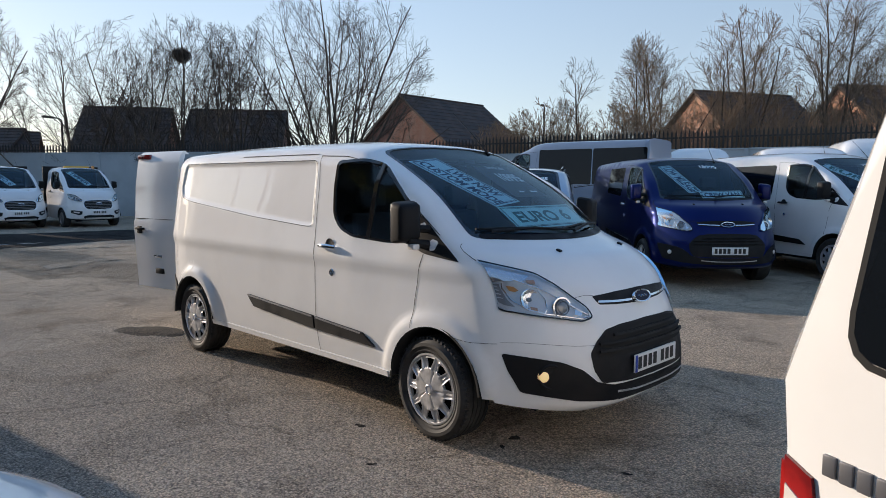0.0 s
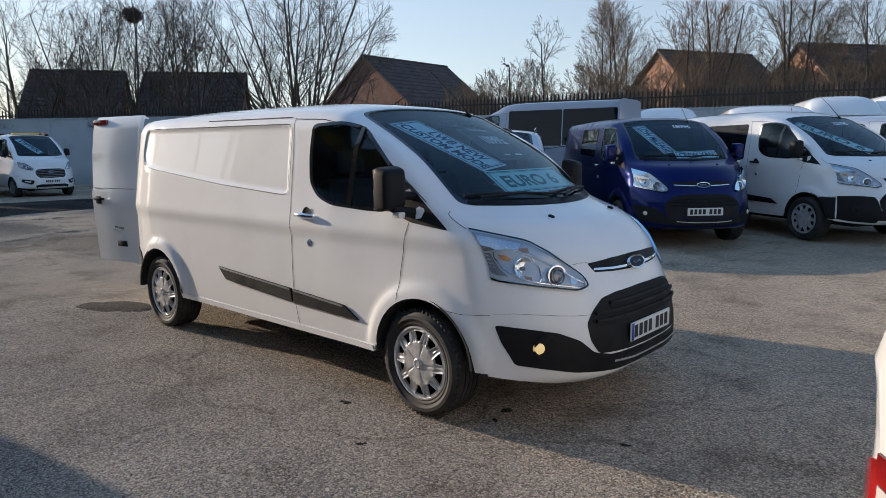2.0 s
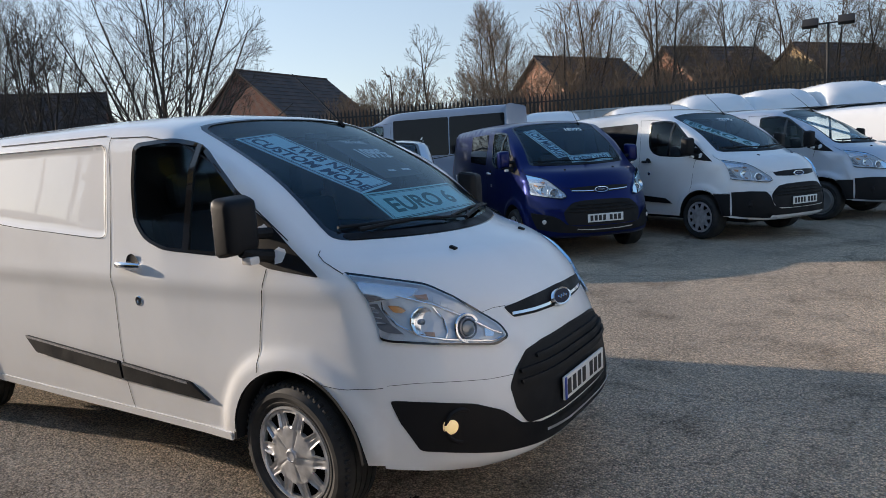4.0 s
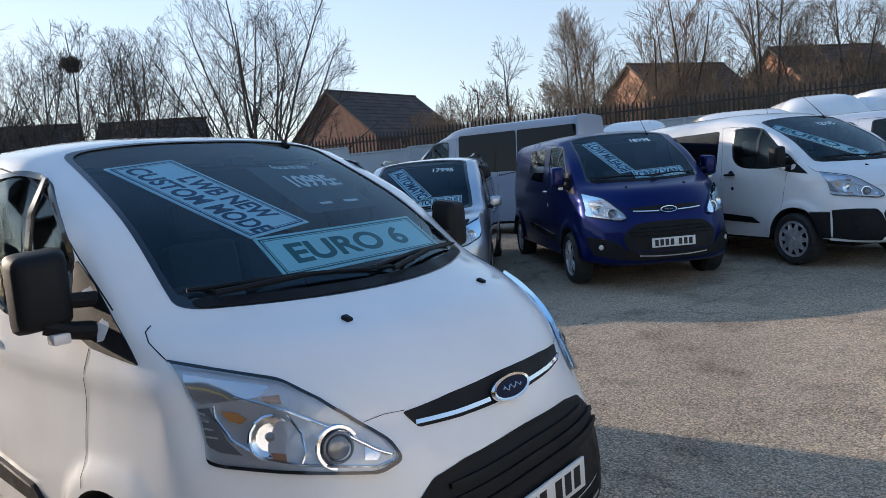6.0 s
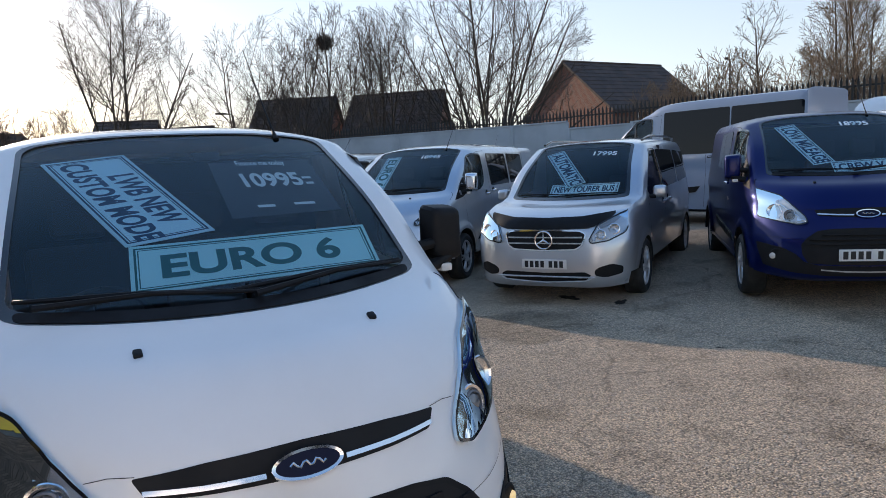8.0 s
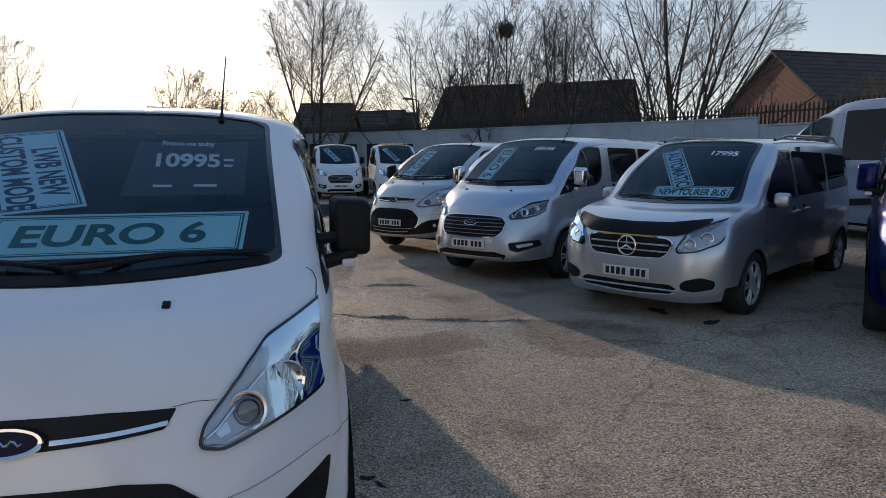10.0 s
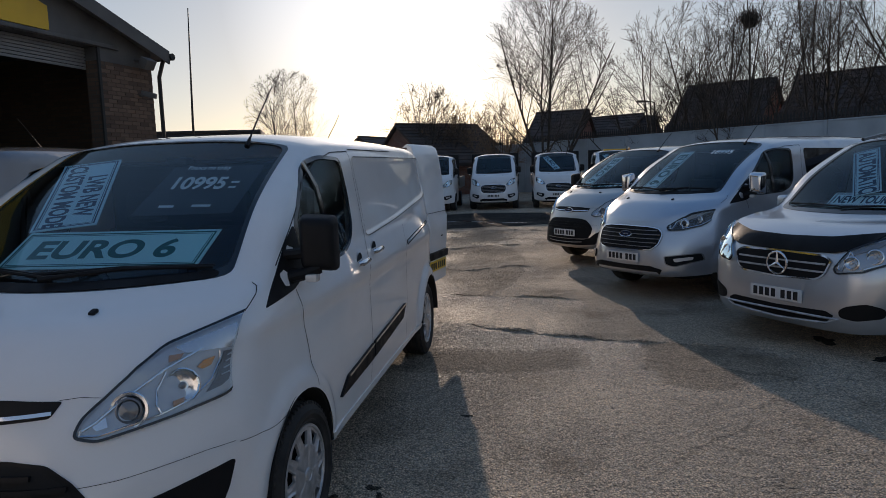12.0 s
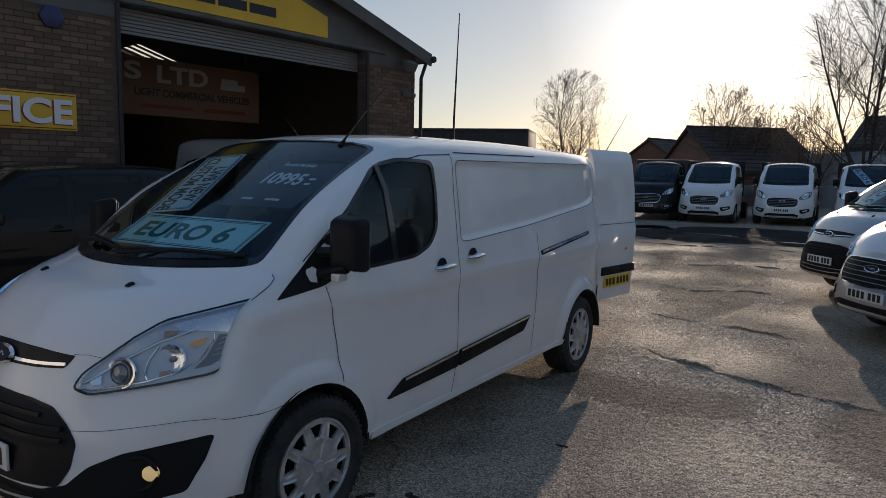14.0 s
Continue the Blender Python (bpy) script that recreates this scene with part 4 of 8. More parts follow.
def van(name, label, colour, where, rear=-4.05, roof=1.965, tall=1.0, side_windows=(), front="early", bumper="painted", wheels="trim", pressed=False,
        moulding=True, chrome=True, detail=0.10, steer=0.0, mirror_cap=None, strip=False, category="van", wide=1.0, fog=FOGGLINT, group="", lean=0.0, tail=True, aerial=(-0.74, 0.44), mirrors=(1, -1), square=False):
    """A whole van. where: the pose of its front axle on the ground."""
    zs = lambda z: 0.3 + (z - 0.3) * tall if z > 0.3 else z
    lifted = lambda poly: np.array([(x, zs(z)) for x, z in poly])
    sh = custom_shape(rear, roof, tall, [(lifted(RECESS), 0.014, 0.03)] if pressed else [], wide, lean, square)
    r0, r1 = sh.at[8], sh.at[10] + 1
    skin = Skin(sh, sh.at[8])
    thing = new(name)
    thing.matrix_world = where
    tagged(thing, label, category, group)
    door_window = lifted(DOOR_WINDOW)
    loops = []
    if pressed:
        rec = lifted(RECESS)
        mid = rec.mean(0)
        ring = dense(rec, 0.04)
        way = np.roll(ring, -1, 0) - np.roll(ring, 1, 0)
        nrm = np.stack([-way[:, 1], way[:, 0]], 1) / (np.linalg.norm(way, axis=1)[:, None] + 1e-9)
        nrm *= np.sign(((mid - ring) * nrm).sum(1).mean())
        loops = [ring + nrm * d for d in (-0.012, 0.0, 0.009, 0.018, 0.030, 0.05)]
        loops += [dense(np.array([(-3.9, z), (0.3, z)]), 0.03, False) for z in (0.98, 1.01, 1.04, 1.07, 1.10, 1.13, 1.16)]
    body = part("body", body_shell(sh, [dense(door_window, 0.08)], detail, loops, (r0, r1)), colour, thing, smooth_angle=38)

    # windows
    rows, qs = np.arange(r0, r1 + 1), np.linspace(-0.835, 0.835, 17)
    grid = np.concatenate([skin.raised(np.full(17, float(s)), qs, -0.004) for s in rows])
    screen = part("windscreen", (grid, [[i * 17 + j, i * 17 + j + 1, (i + 1) * 17 + j + 1, (i + 1) * 17 + j] for i in range(len(rows) - 1) for j in range(16)]), GLASS, thing, "raked clear windscreen")
    screen.visible_shadow = False
    a, b, q = r0 * 0.1, r1 * 0.1, 0.855 * 0.75
    outer = rounded([(a - 0.03, -q), (b + 0.01, -q), (b + 0.01, q), (a - 0.03, q)], 0.08)
    inner = rounded([(a + 0.05, -q * 0.972), (b - 0.015, -q * 0.965), (b - 0.015, q * 0.965), (a + 0.05, q * 0.972)], 0.09)
    part("windscreen_border", skin.sheet(skin.glass, outer, 0.0015, 0.003, 0.10, [inner]), GLOSSBLACK, screen, "black printed glass border")
    for sg in (-1, 1):
        lift = skin.side(sg)
        pane = part("side_window", skin.sheet(lift, door_window, -0.006, 0.0, 0.15, flip=sg > 0), GLASS, thing)
        pane.visible_shadow = False
        mid = door_window.mean(0)
        part("window_seal", skin.sheet(lift, mid + (door_window - mid) * 1.035, 0.002, 0.010, 0.15, [mid + (door_window - mid) * 0.965], flip=sg > 0), GLOSSBLACK, pane)
        part("window_divider", skin.sheet(lift, lifted([(-0.66, 1.255), (-0.615, 1.255), (-0.60, 1.775), (-0.635, 1.785)]), 0.001, 0.012, 0.15, flip=sg > 0), GLOSSBLACK, pane)
        part("quarter_panel", skin.sheet(lift, lifted(QUARTER), 0.003, 0.004, 0.1, flip=sg > 0), TRIM, thing, "black quarter panel")
        for poly in side_windows:
            poly = rounded(lifted(poly), 0.05)
            part("rear_side_window", skin.sheet(lift, poly, 0.004, 0.005, 0.2, flip=sg > 0), PRIVACY, thing, "dark tinted side window")

        # sides
        seams = [[(-1.31, 1.858), (-1.27, 1.6), (-1.243, 1.2), (-1.236, 0.9), (-1.225, 0.56), (-1.20, 0.42), (-1.19, 0.37)],
                 [(-0.10, 1.19), (-0.13, 1.05), (-0.148, 0.9), (-0.158, 0.715)], [(-1.31, 1.852), (-1.0, 1.840), (-0.75, 1.795), (-0.50, 1.68), (-0.25, 1.50), (0.0, 1.315)],
                 [(0.20, 0.705), (0.35, 0.693), (0.47, 0.70), (0.50, 0.702)]]
        if rear < -2:
            seams.append([(-2.30, 0.37), (-2.36, 0.9), (-2.36, 1.30)] if sg > 0 else [(-3.75, 1.15), (-3.72, 0.8)])
        for s in seams:
            part("panel_gap", skin.ribbon(lift, lifted(s), 0.0025 if s[0][0] > 0 else 0.005), SEAM, body)
        if pressed:
            part("roof_gutter", skin.ribbon(lift, [(-1.36, 1.866), (-2.5, 1.872)], 0.006, 0.003), SEAM, body)
            # dark line along the pressing's edge, painted as the shade in its crease
            part("recess_shade_line", skin.ribbon(lift, np.vstack([lifted(RECESS)[:30], lifted(RECESS)[30:], lifted(RECESS)[:1]]), 0.004, 0.003), SEAM, body)
        if moulding:
            for poly in ([(-2.235, 0.695), (-1.255, 0.640), (-1.245, 0.540), (-2.13, 0.598)], [(-1.232, 0.638), (-0.665, 0.602), (-0.525, 0.520), (-1.225, 0.540)]):
                if rear > -2 and poly[0][0] < -2:
                    continue
                m = part("side_moulding", skin.sheet(lift, rounded(lifted(poly), 0.012), 0.016, 0.018, 0.1, flip=sg > 0), TRIM, thing, "black plastic side moulding")
                if chrome:
                    part("moulding_strip", skin.ribbon(lift, lifted([(poly[0][0] + 0.01, poly[0][1] - 0.006), (poly[1][0] - 0.01, poly[1][1] - 0.006)]), 0.014, 0.0175), CHROME, m)
        part("sill", skin.sheet(lift, [(-0.40, 0.335), (-0.40, 0.378), (rear + 1.15, 0.378), (rear + 1.15, 0.335)] if rear < -2 else [(-0.40, 0.335), (-0.40, 0.378), (-1.3, 0.378), (-1.3, 0.335)], 0.006, 0.02, 0.2, flip=sg > 0), colour, body)
        door_handle(thing, skin, -1.07, zs(1.185), sg, CHROME if chrome else TRIM)
        if rear < -2:
            if sg > 0:
                door_handle(thing, skin, -1.43, zs(1.215), sg, CHROME if chrome else TRIM)
                rail = skin.sheet(lift, rounded(lifted([(-2.40, 1.128), (-3.40, 1.222), (-3.40, 1.252), (-2.40, 1.165)]), 0.01), 0.003, 0.004, 0.2, flip=True)
                rl = part("sliding_rail", rail, SEAM, thing, "sliding door rail")
                part("rail_cover", skin.ribbon(lift, lifted([(-2.42, 1.153), (-3.38, 1.241)]), 0.018, 0.006), CHROME if chrome else colour, rl)
            if not pressed and tail:
                part("tail_lamp", skin.sheet(lift, rounded(lifted([(rear + 0.10, 0.85), (rear + 0.20, 0.87), (rear + 0.17, 1.42), (rear + 0.09, 1.42)]), 0.02), 0.008, 0.012, 0.1, flip=sg > 0), REDLAMP, thing)
            part("rear_corner", skin.sheet(lift, rounded([(rear + 0.07, 0.39), (rear + 0.36, 0.38), (rear + 0.34, 0.50), (rear + 0.24, 0.66), (rear + 0.07, 0.70)], 0.02), 0.010, 0.014, 0.1, flip=sg > 0), TRIM, thing)
        for ax, az, r, _ in sh.arches:
            w = sg * float(sh.side(ax, az + r)[0])
            arch_liner(thing, ax, az, r, w, sg, 0.55)
        if sg in mirrors:
            mirror_head(thing, sg, z0=zs(1.395) - 1.395, cap=mirror_cap)
    key = sh.side(-1.03, 0.99)[0]
    part("door_lock", moved(lathe([(0.028, 0.0), (0.024, -0.004), (0.010, -0.004), (0.010, -0.002), (0, -0.002)], 18), pose(-1.03, -key, zs(0.99))), CHROME, thing)

    # underside
    part("underbody", box(rear + 0.1 if rear < -2 else -1.5, -0.62, 0.25, 0.58, 0.62, 0.46), DARK, thing, smooth_angle=0)
    axles = [(0, steer)] + ([(rear + 0.75, 0)] if rear < -2 else [])
    for x, t in axles:
        for sg in (-1, 1):
            add_wheel(thing, x, sg * 0.965 * wide, wheels, t, fine=pressed)
    cabin(thing, sh, tall=tall)

    # nose
    lift = skin.nose
    sym = lambda pts: np.array([(-y, zs(z)) for y, z in pts] + [(y, zs(z)) for y, z in pts[::-1]])
    if front == "early":
        slot = rounded(sym([(0.0, 0.990), (0.25, 0.986), (0.43, 0.972), (0.40, 0.922), (0.25, 0.912), (0.0, 0.902)])[::-1], 0.01)
        g = part("upper_grille", skin.sheet(lift, slot, 0.003, 0.004, 0.06, flip=True), TRIM, thing, "narrow black upper grille")
        if chrome:
            for sg in (-1, 1):
                bar = np.array([(sg * y, zs(z)) for y, z in ((0.112, 0.918), (0.26, 0.922), (0.405, 0.930), (0.405, 0.943), (0.26, 0.935), (0.112, 0.931))])
                part("chrome_bar", skin.sheet(lift, bar if sg > 0 else bar[::-1], 0.012, 0.010, 0.06, flip=True), CHROME, g)
        low = rounded(sym([(0.0, 0.808), (0.30, 0.802), (0.42, 0.782), (0.50, 0.72), (0.552, 0.655), (0.545, 0.56), (0.50, 0.482), (0.25, 0.470), (0.0, 0.466)])[::-1], 0.02)
        gr = part("lower_grille", skin.sheet(lift, low, 0.004, 0.005, 0.06, flip=True), TRIM, thing, "black lower grille with slats")
        mesh_area = sym([(0.0, 0.795), (0.30, 0.789), (0.405, 0.77), (0.48, 0.715), (0.515, 0.665), (0.50, 0.632), (0.0, 0.628)])[::-1]
        part("grille_opening", skin.sheet(lift, mesh_area, 0.006, 0.0, 0.06, flip=True), DARK, gr)
        for k in range(3):
            z = 0.665 + 0.042 * k
            reach = 0.50 - 0.10 * max(0, k - 1) - 0.01 * k
            slat = sym([(0.0, z + 0.008), (reach, z + 0.006), (reach, z - 0.010), (0.0, z - 0.008)])[::-1]
            part("slat", skin.sheet(lift, slat, 0.022, 0.016, 0.06, flip=True), TRIM, gr)
        if bumper == "painted":
            lower = rounded(sym([(0.0, 0.456), (0.42, 0.464), (0.53, 0.492), (0.60, 0.565), (0.69, 0.612), (0.80, 0.634), (0.885, 0.648), (0.87, 0.55), (0.835, 0.425), (0.63, 0.386), (0.35, 0.366), (0.0, 0.360)])[::-1], 0.015)
            bi = part("bumper_insert", skin.sheet(lift, lower, 0.004, 0.005, 0.06, flip=True), TRIM, thing, "textured black lower bumper insert")
            part("lower_intake", skin.sheet(lift, sym([(0.0, 0.432), (0.36, 0.438), (0.33, 0.392), (0.0, 0.384)])[::-1], 0.0065, 0.0, 0.06, flip=True), DARK, bi)
            part("intake_strip", skin.ribbon(lift, sym([(0.40, 0.424), (0.2, 0.410), (0.0, 0.407)])[::-1], 0.012, 0.014), ALLOY, bi)
        else:
            lower = rounded(sym([(0.0, 0.46), (0.45, 0.464), (0.54, 0.52), (0.57, 0.66), (0.60, 0.71), (0.75, 0.722), (0.905, 0.71), (0.905, 0.38), (0.80, 0.355), (0.0, 0.315)])[::-1], 0.015)
            bi = part("bumper_insert", skin.sheet(lift, lower, 0.012, 0.014, 0.05, flip=True), TRIM, thing, "unpainted black plastic bumper")
            part("intake_strip", skin.ribbon(lift, sym([(0.42, 0.424), (0.2, 0.410), (0.0, 0.407)])[::-1], 0.014, 0.010), ALLOY, bi)
            for sg in (-1, 1):
                part("bumper_side", skin.sheet(skin.side(sg), [(0.40, 0.37), (0.51, 0.37), (0.50, 0.69), (0.27, 0.69), (0.35, 0.55)], 0.012, 0.014, 0.06, flip=sg > 0), TRIM, bi)
        for sg in (-1, 1):
            c = lift(np.array([(sg * 0.735, zs(0.525))]), 0.004)[0]
            lamp_at = lift(np.array([(sg * 0.762, zs(0.527))]), 0.016)[0]
            n = Vector((0.8, sg * 0.6, 0)).normalized()
            f = part("fog_lamp_bezel", moved(lathe([(0.080, 0.003), (0.072, -0.004), (0.066, -0.004), (0.060, 0.001), (0, 0.0015)], 28), facing(c, n)), TRIM, thing)
            part("fog_lamp", moved(lathe([(0.034, 0.012), (0.032, 0.0), (0.026, -0.006), (0.014, -0.009), (0, -0.010)], 20), facing(lamp_at, n)), fog, f, "round fog lamp")
            twin_headlamp(thing, skin, sg, zs)
            ln = [(0.47, 0.70), (0.62, 0.702), (0.74, 0.712), (0.82, 0.716), (0.89, 0.710), (0.95, 0.702)]
            for ln in (ln, ((0.42, 0.976), (0.48, 0.978), (0.535, 0.968))):
                part("bumper_gap", skin.ribbon(lift, np.array([(sg * y, zs(z)) for y, z in ln]), 0.0018), SEAM, body)
        pz, badge_z = 0.563, 0.932
    else:
        low = rounded(sym([(0.0, 0.905), (0.30, 0.90), (0.44, 0.88), (0.50, 0.82), (0.48, 0.70), (0.40, 0.63), (0.0, 0.615)])[::-1], 0.03)
        gr = part("grille", skin.sheet(lift, low, 0.006, 0.008, 0.06, flip=True), TRIM, thing, "black grille with chrome bars")
        for k in range(5):
            z = 0.665 + 0.048 * k
            reach = [0.40, 0.455, 0.475, 0.47, 0.43][k]
            bar = sym([(0.0, z + 0.004), (reach, z + 0.004), (reach, z - 0.004), (0.0, z - 0.004)])[::-1]
            part("chrome_bar", skin.sheet(lift, bar, 0.014, 0.010, 0.08, flip=True), STEEL, gr)
        part("grille_rim", skin.ribbon(lift, np.vstack([low, low[:1]]), 0.010, 0.014), CHROME, gr)
        lower = rounded(sym([(0.0, 0.43), (0.40, 0.44), (0.55, 0.40), (0.50, 0.33), (0.0, 0.31)])[::-1], 0.02)
        part("lower_intake", skin.sheet(lift, lower, 0.012, 0.014, 0.05, flip=True), TRIM, thing)
        for sg in (-1, 1):
            pod = np.array([(sg * y, zs(z)) for y, z in ((0.56, 0.56), (0.84, 0.60), (0.86, 0.52), (0.66, 0.44), (0.58, 0.47))])
            pod = rounded(pod if sg > 0 else pod[::-1], 0.02)
            f = part("fog_surround", skin.sheet(lift, pod, 0.012, 0.014, 0.05, flip=False), TRIM, thing)
            part("fog_rim", skin.ribbon(lift, np.vstack([pod, pod[:1]]), 0.010, 0.017), STEEL, f)
            part("fog_lamp", skin.sheet(lift, rounded(np.array([(sg * y, zs(z)) for y, z in ((0.64, 0.535), (0.79, 0.56), (0.79, 0.525), (0.66, 0.495))]), 0.01), 0.018, 0.006, 0.06), CLEARLAMP, f)
            headlamp(thing, skin, sg, SLIMLAMP, [(0.66, 0.945, 0.042, "projector"), (0.76, 0.99, 0.040, "bowl")], None, zs, True)
        pz, badge_z = 0.53, 0.80
    x = float(lift(np.array([(0.0, zs(pz))]), 0)[0][0])
    plate(thing, skin, x + 0.022, zs(pz), strip=strip)
    c = lift(np.array([(0.0, zs(badge_z))]), 0.012)[0]
    tilt = pose(*c, 0, 0, 0) @ pose(0, 0, 0, 0, -22, 0)
    o = oval(0.104, 0.044)
    ring = np.vstack([np.stack([np.zeros(36), o[:, 0], o[:, 1]], 1), np.stack([np.full(36, 0.014), o[:, 0] * 0.96, o[:, 1] * 0.92], 1), np.stack([np.full(36, 0.012), o[:, 0] * 0.86, o[:, 1] * 0.74], 1)])
    bd = part("badge", moved((ring, [[r * 36 + k, r * 36 + (k + 1) % 36, (r + 1) * 36 + (k + 1) % 36, (r + 1) * 36 + k] for r in range(2) for k in range(36)]), tilt), CHROME, thing, "oval maker's badge")
    part("badge_face", moved((np.stack([np.full(36, 0.0118), o[:, 0] * 0.86, o[:, 1] * 0.74], 1), [list(range(36))]), tilt), BADGEBLUE, bd, smooth_angle=0)
    part("badge_mark", moved(tube([(0.0125, -0.050 + 0.009 * k, 0.008 * math.sin(k * 1.7)) for k in range(12)], 0.0035, 5), tilt), CHROME, bd)

    # top
    for sg in (-1, 1):
        s = np.array([sh.at[7] + 1.9])
        half = np.interp(s, np.arange(len(sh.half)), sh.half)
        c = skin.raised(s, np.array([sg * 0.365]) / half, 0.0)[0]
        part("washer_jet", moved(box(-0.018, -0.013, -0.004, 0.018, 0.013, 0.012, 0.006), pose(*c, 0, 20, 0)), TRIM, thing)
        gap = [(0.30, 0.862, 1.172), (0.27, 0.868, 1.195), (0.24, 0.862, 1.222), (0.21, 0.848, 1.250), (0.19, 0.820, 1.268)]
        gap = np.array([[a + (b - a) * k / 6 for a, b in zip(p, q)] for p, q in zip(gap, gap[1:]) for k in range(6)])
        s2, q2 = sh.front(sg * gap[:, 1], np.array([zs(z) for z in gap[:, 2]]), sh.at[8])
        part("bonnet_gap", tube(skin.raised(s2, q2, 0.001), 0.002, 5), SEAM, body)
    wip = []
    for y0, y1, u1 in ((0.02, 0.66, 0.015), (-0.62, 0.05, 0.02)):
        p0, p1 = glass_point(skin, r0, r1, 0.03, y0, 0.03), glass_point(skin, r0, r1, u1 + 0.03, y1, 0.02)
        pm = (p0 + p1) / 2 + Vector((0.01, 0, 0.02))
        wip.append(tube([p0, pm, p1], [0.012, 0.009, 0.006], 6))
        q0, q1 = glass_point(skin, r0, r1, 0.075, y0 - 0.06, 0.018), glass_point(skin, r0, r1, 0.065, y1, 0.014)
        wip.append(tube([q0, (q0 + q1) / 2 + Vector((0.005, 0, 0.008)), q1], [0.008, 0.010, 0.006], 6))
        wip.append(tube([p0 + (p1 - p0) * 0.1, q0 + (q1 - q0) * 0.45], 0.007, 6))
    part("windscreen_wiper", joined(*wip), TRIM, thing, "pair of black wipers")
    cowl = rounded([(r0 * 0.1 - 0.02, -0.60), (r0 * 0.1 + 0.05, -0.60), (r0 * 0.1 + 0.05, 0.60), (r0 * 0.1 - 0.02, 0.60)], 0.03)
    part("cowl", skin.sheet(skin.glass, cowl, 0.005, 0.006, 0.10), TRIM, thing)
    ax, ay = aerial
    az = float(sh.cover(*(np.array([v]) for v in (np.interp(-ax, -sh.mid[sh.at[8]:sh.at[14], 0], np.arange(sh.at[8], sh.at[14])), ay / 0.8)))[0][2])
    base = (ax, ay, az - 0.01)
    part("aerial", joined(tube([base, (base[0] - 0.05, ay, az + 0.04)], [0.016, 0.007], 8), tube([(base[0] - 0.05, ay, az + 0.04), (base[0] - 0.22, ay, az + 0.20), (base[0] - 0.42, ay, az + 0.37)], [0.006, 0.004, 0.003], 6)), TRIM, thing, "whip roof aerial")
    return thing, skin, (r0, r1)


def rear_lift(sh):
    """Lays sheets on the back of a body: points are y and z."""
    def lift(p, off):
        y, z = p[:, 0], p[:, 1]
        lo, hi = np.full(len(p), float(sh.at[15])), np.full(len(p), float(sh.at[18]))
        n = np.arange(len(sh.mid))
        for _ in range(30):
            s = (lo + hi) / 2
            q = np.clip(y / np.interp(s, n, sh.half), -1, 1)
            above = sh.cover(s, q)[:, 2] > z
            lo, hi = np.where(above, s, lo), np.where(above, hi, s)
        out = sh.cover(s, q)
        out[:, 0] -= off
        out[:, 1], out[:, 2] = y, z
        return out
    return lift


def barn_doors(thing, colour, sh):
    """Both rear doors swung open past a right angle."""
    for sg in (-1, 1):
        w, t = 0.77, 0.05
        z0, z1 = 0.50, 1.985
        cols = np.linspace(0, 1, 9)
        rows = [(0.50, 0.0), (0.70, 0.012), (1.05, 0.030), (1.20, 0.036), (1.25, 0.018), (1.60, -0.004), (1.85, -0.04), (1.95, -0.070), (1.985, -0.12)]
        verts, faces = [], []
        for side in (0, -t):
            for z, bulge in rows:
                for c in cols:
                    crown = 0.012 * math.sin(math.pi * c)
                    verts.append((-c * w, bulge + (crown if side == 0 else side), z if side == 0 else min(z, 1.95)))
        n, m = len(rows), len(cols)
        for i in range(n - 1):
            for j in range(m - 1):
                a = i * m + j
                faces.append([a, a + 1, a + m + 1, a + m])
                b = a + n * m
                faces.append([b, b + m, b + m + 1, b + 1])
        rim = [j for j in range(m)] + [i * m + m - 1 for i in range(1, n)] + [(n - 1) * m + j for j in range(m - 2, -1, -1)] + [i * m for i in range(n - 2, 0, -1)]
        for a, b in zip(rim, rim[1:] + rim[:1]):
            faces.append([b, a, a + n * m, b + n * m])
        place = pose(-4.0, sg * 0.80, 0, 0, 0, sg * -10)
        shape = (np.array(verts), faces)
        if sg < 0:
            shape = mirrored(shape)
        local = lambda s: moved(mirrored(s) if sg < 0 else s, place)
        d = part("rear_door", moved(shape, place), colour, thing, "open rear barn door", 40)
        # dark strip in the crease stands in for shade below the recessed panel
        part("door_crease", local(box(-0.74, 0.010, 1.253, -0.06, 0.032, 1.257)), SEAM, d, smooth_angle=0)
        if sg < 0:
            part("high_brake_lamp", local(box(-0.76, -0.10, 1.90, -0.52, -0.03, 1.955, 0.02)), REDLAMP, d)
            part("door_handle", local(joined(box(-0.72, 0.03, 1.13, -0.55, 0.062, 1.155, 0.01), box(-0.70, 0.02, 1.09, -0.60, 0.046, 1.17, 0.01))), TRIM, d)
            part("door_badge", local(joined(box(-0.42, 0.012, 0.83, -0.26, 0.034, 0.87, 0.012))), CHROME, d)
            part("door_emblem", local(box(-0.40, 0.008, 0.66, -0.24, 0.026, 0.72, 0.004)), TRIM, d)
        else:
            v = [(-0.76, 0.020, 0.56), (-0.10, 0.020, 0.56), (-0.10, 0.02, 0.74), (-0.22, 0.02, 0.80), (-0.76, 0.02, 0.80)]
            trim = part("plate_surround", local(joined(box(-0.77, 0.0, 0.745, -0.12, 0.042, 0.83, 0.012))), TRIM, d, "black plate light trim")
            pl = part("rear_plate", local(box(-0.70, 0.010, 0.62, -0.18, 0.032, 0.73, 0.003)), PLATEYELLOW, d, "yellow rear number plate")
            for k in range(7):
                u = -0.665 + 0.066 * k + (0.02 if k > 3 else 0)
                part("plate_bar", local(box(u, 0.032, 0.64, u + 0.045, 0.0335, 0.71)), INK, pl, smooth_angle=0)
            part("model_badge", local(box(-0.60, 0.012, 0.98, -0.38, 0.036, 1.0)), CHROME, d, smooth_angle=0)
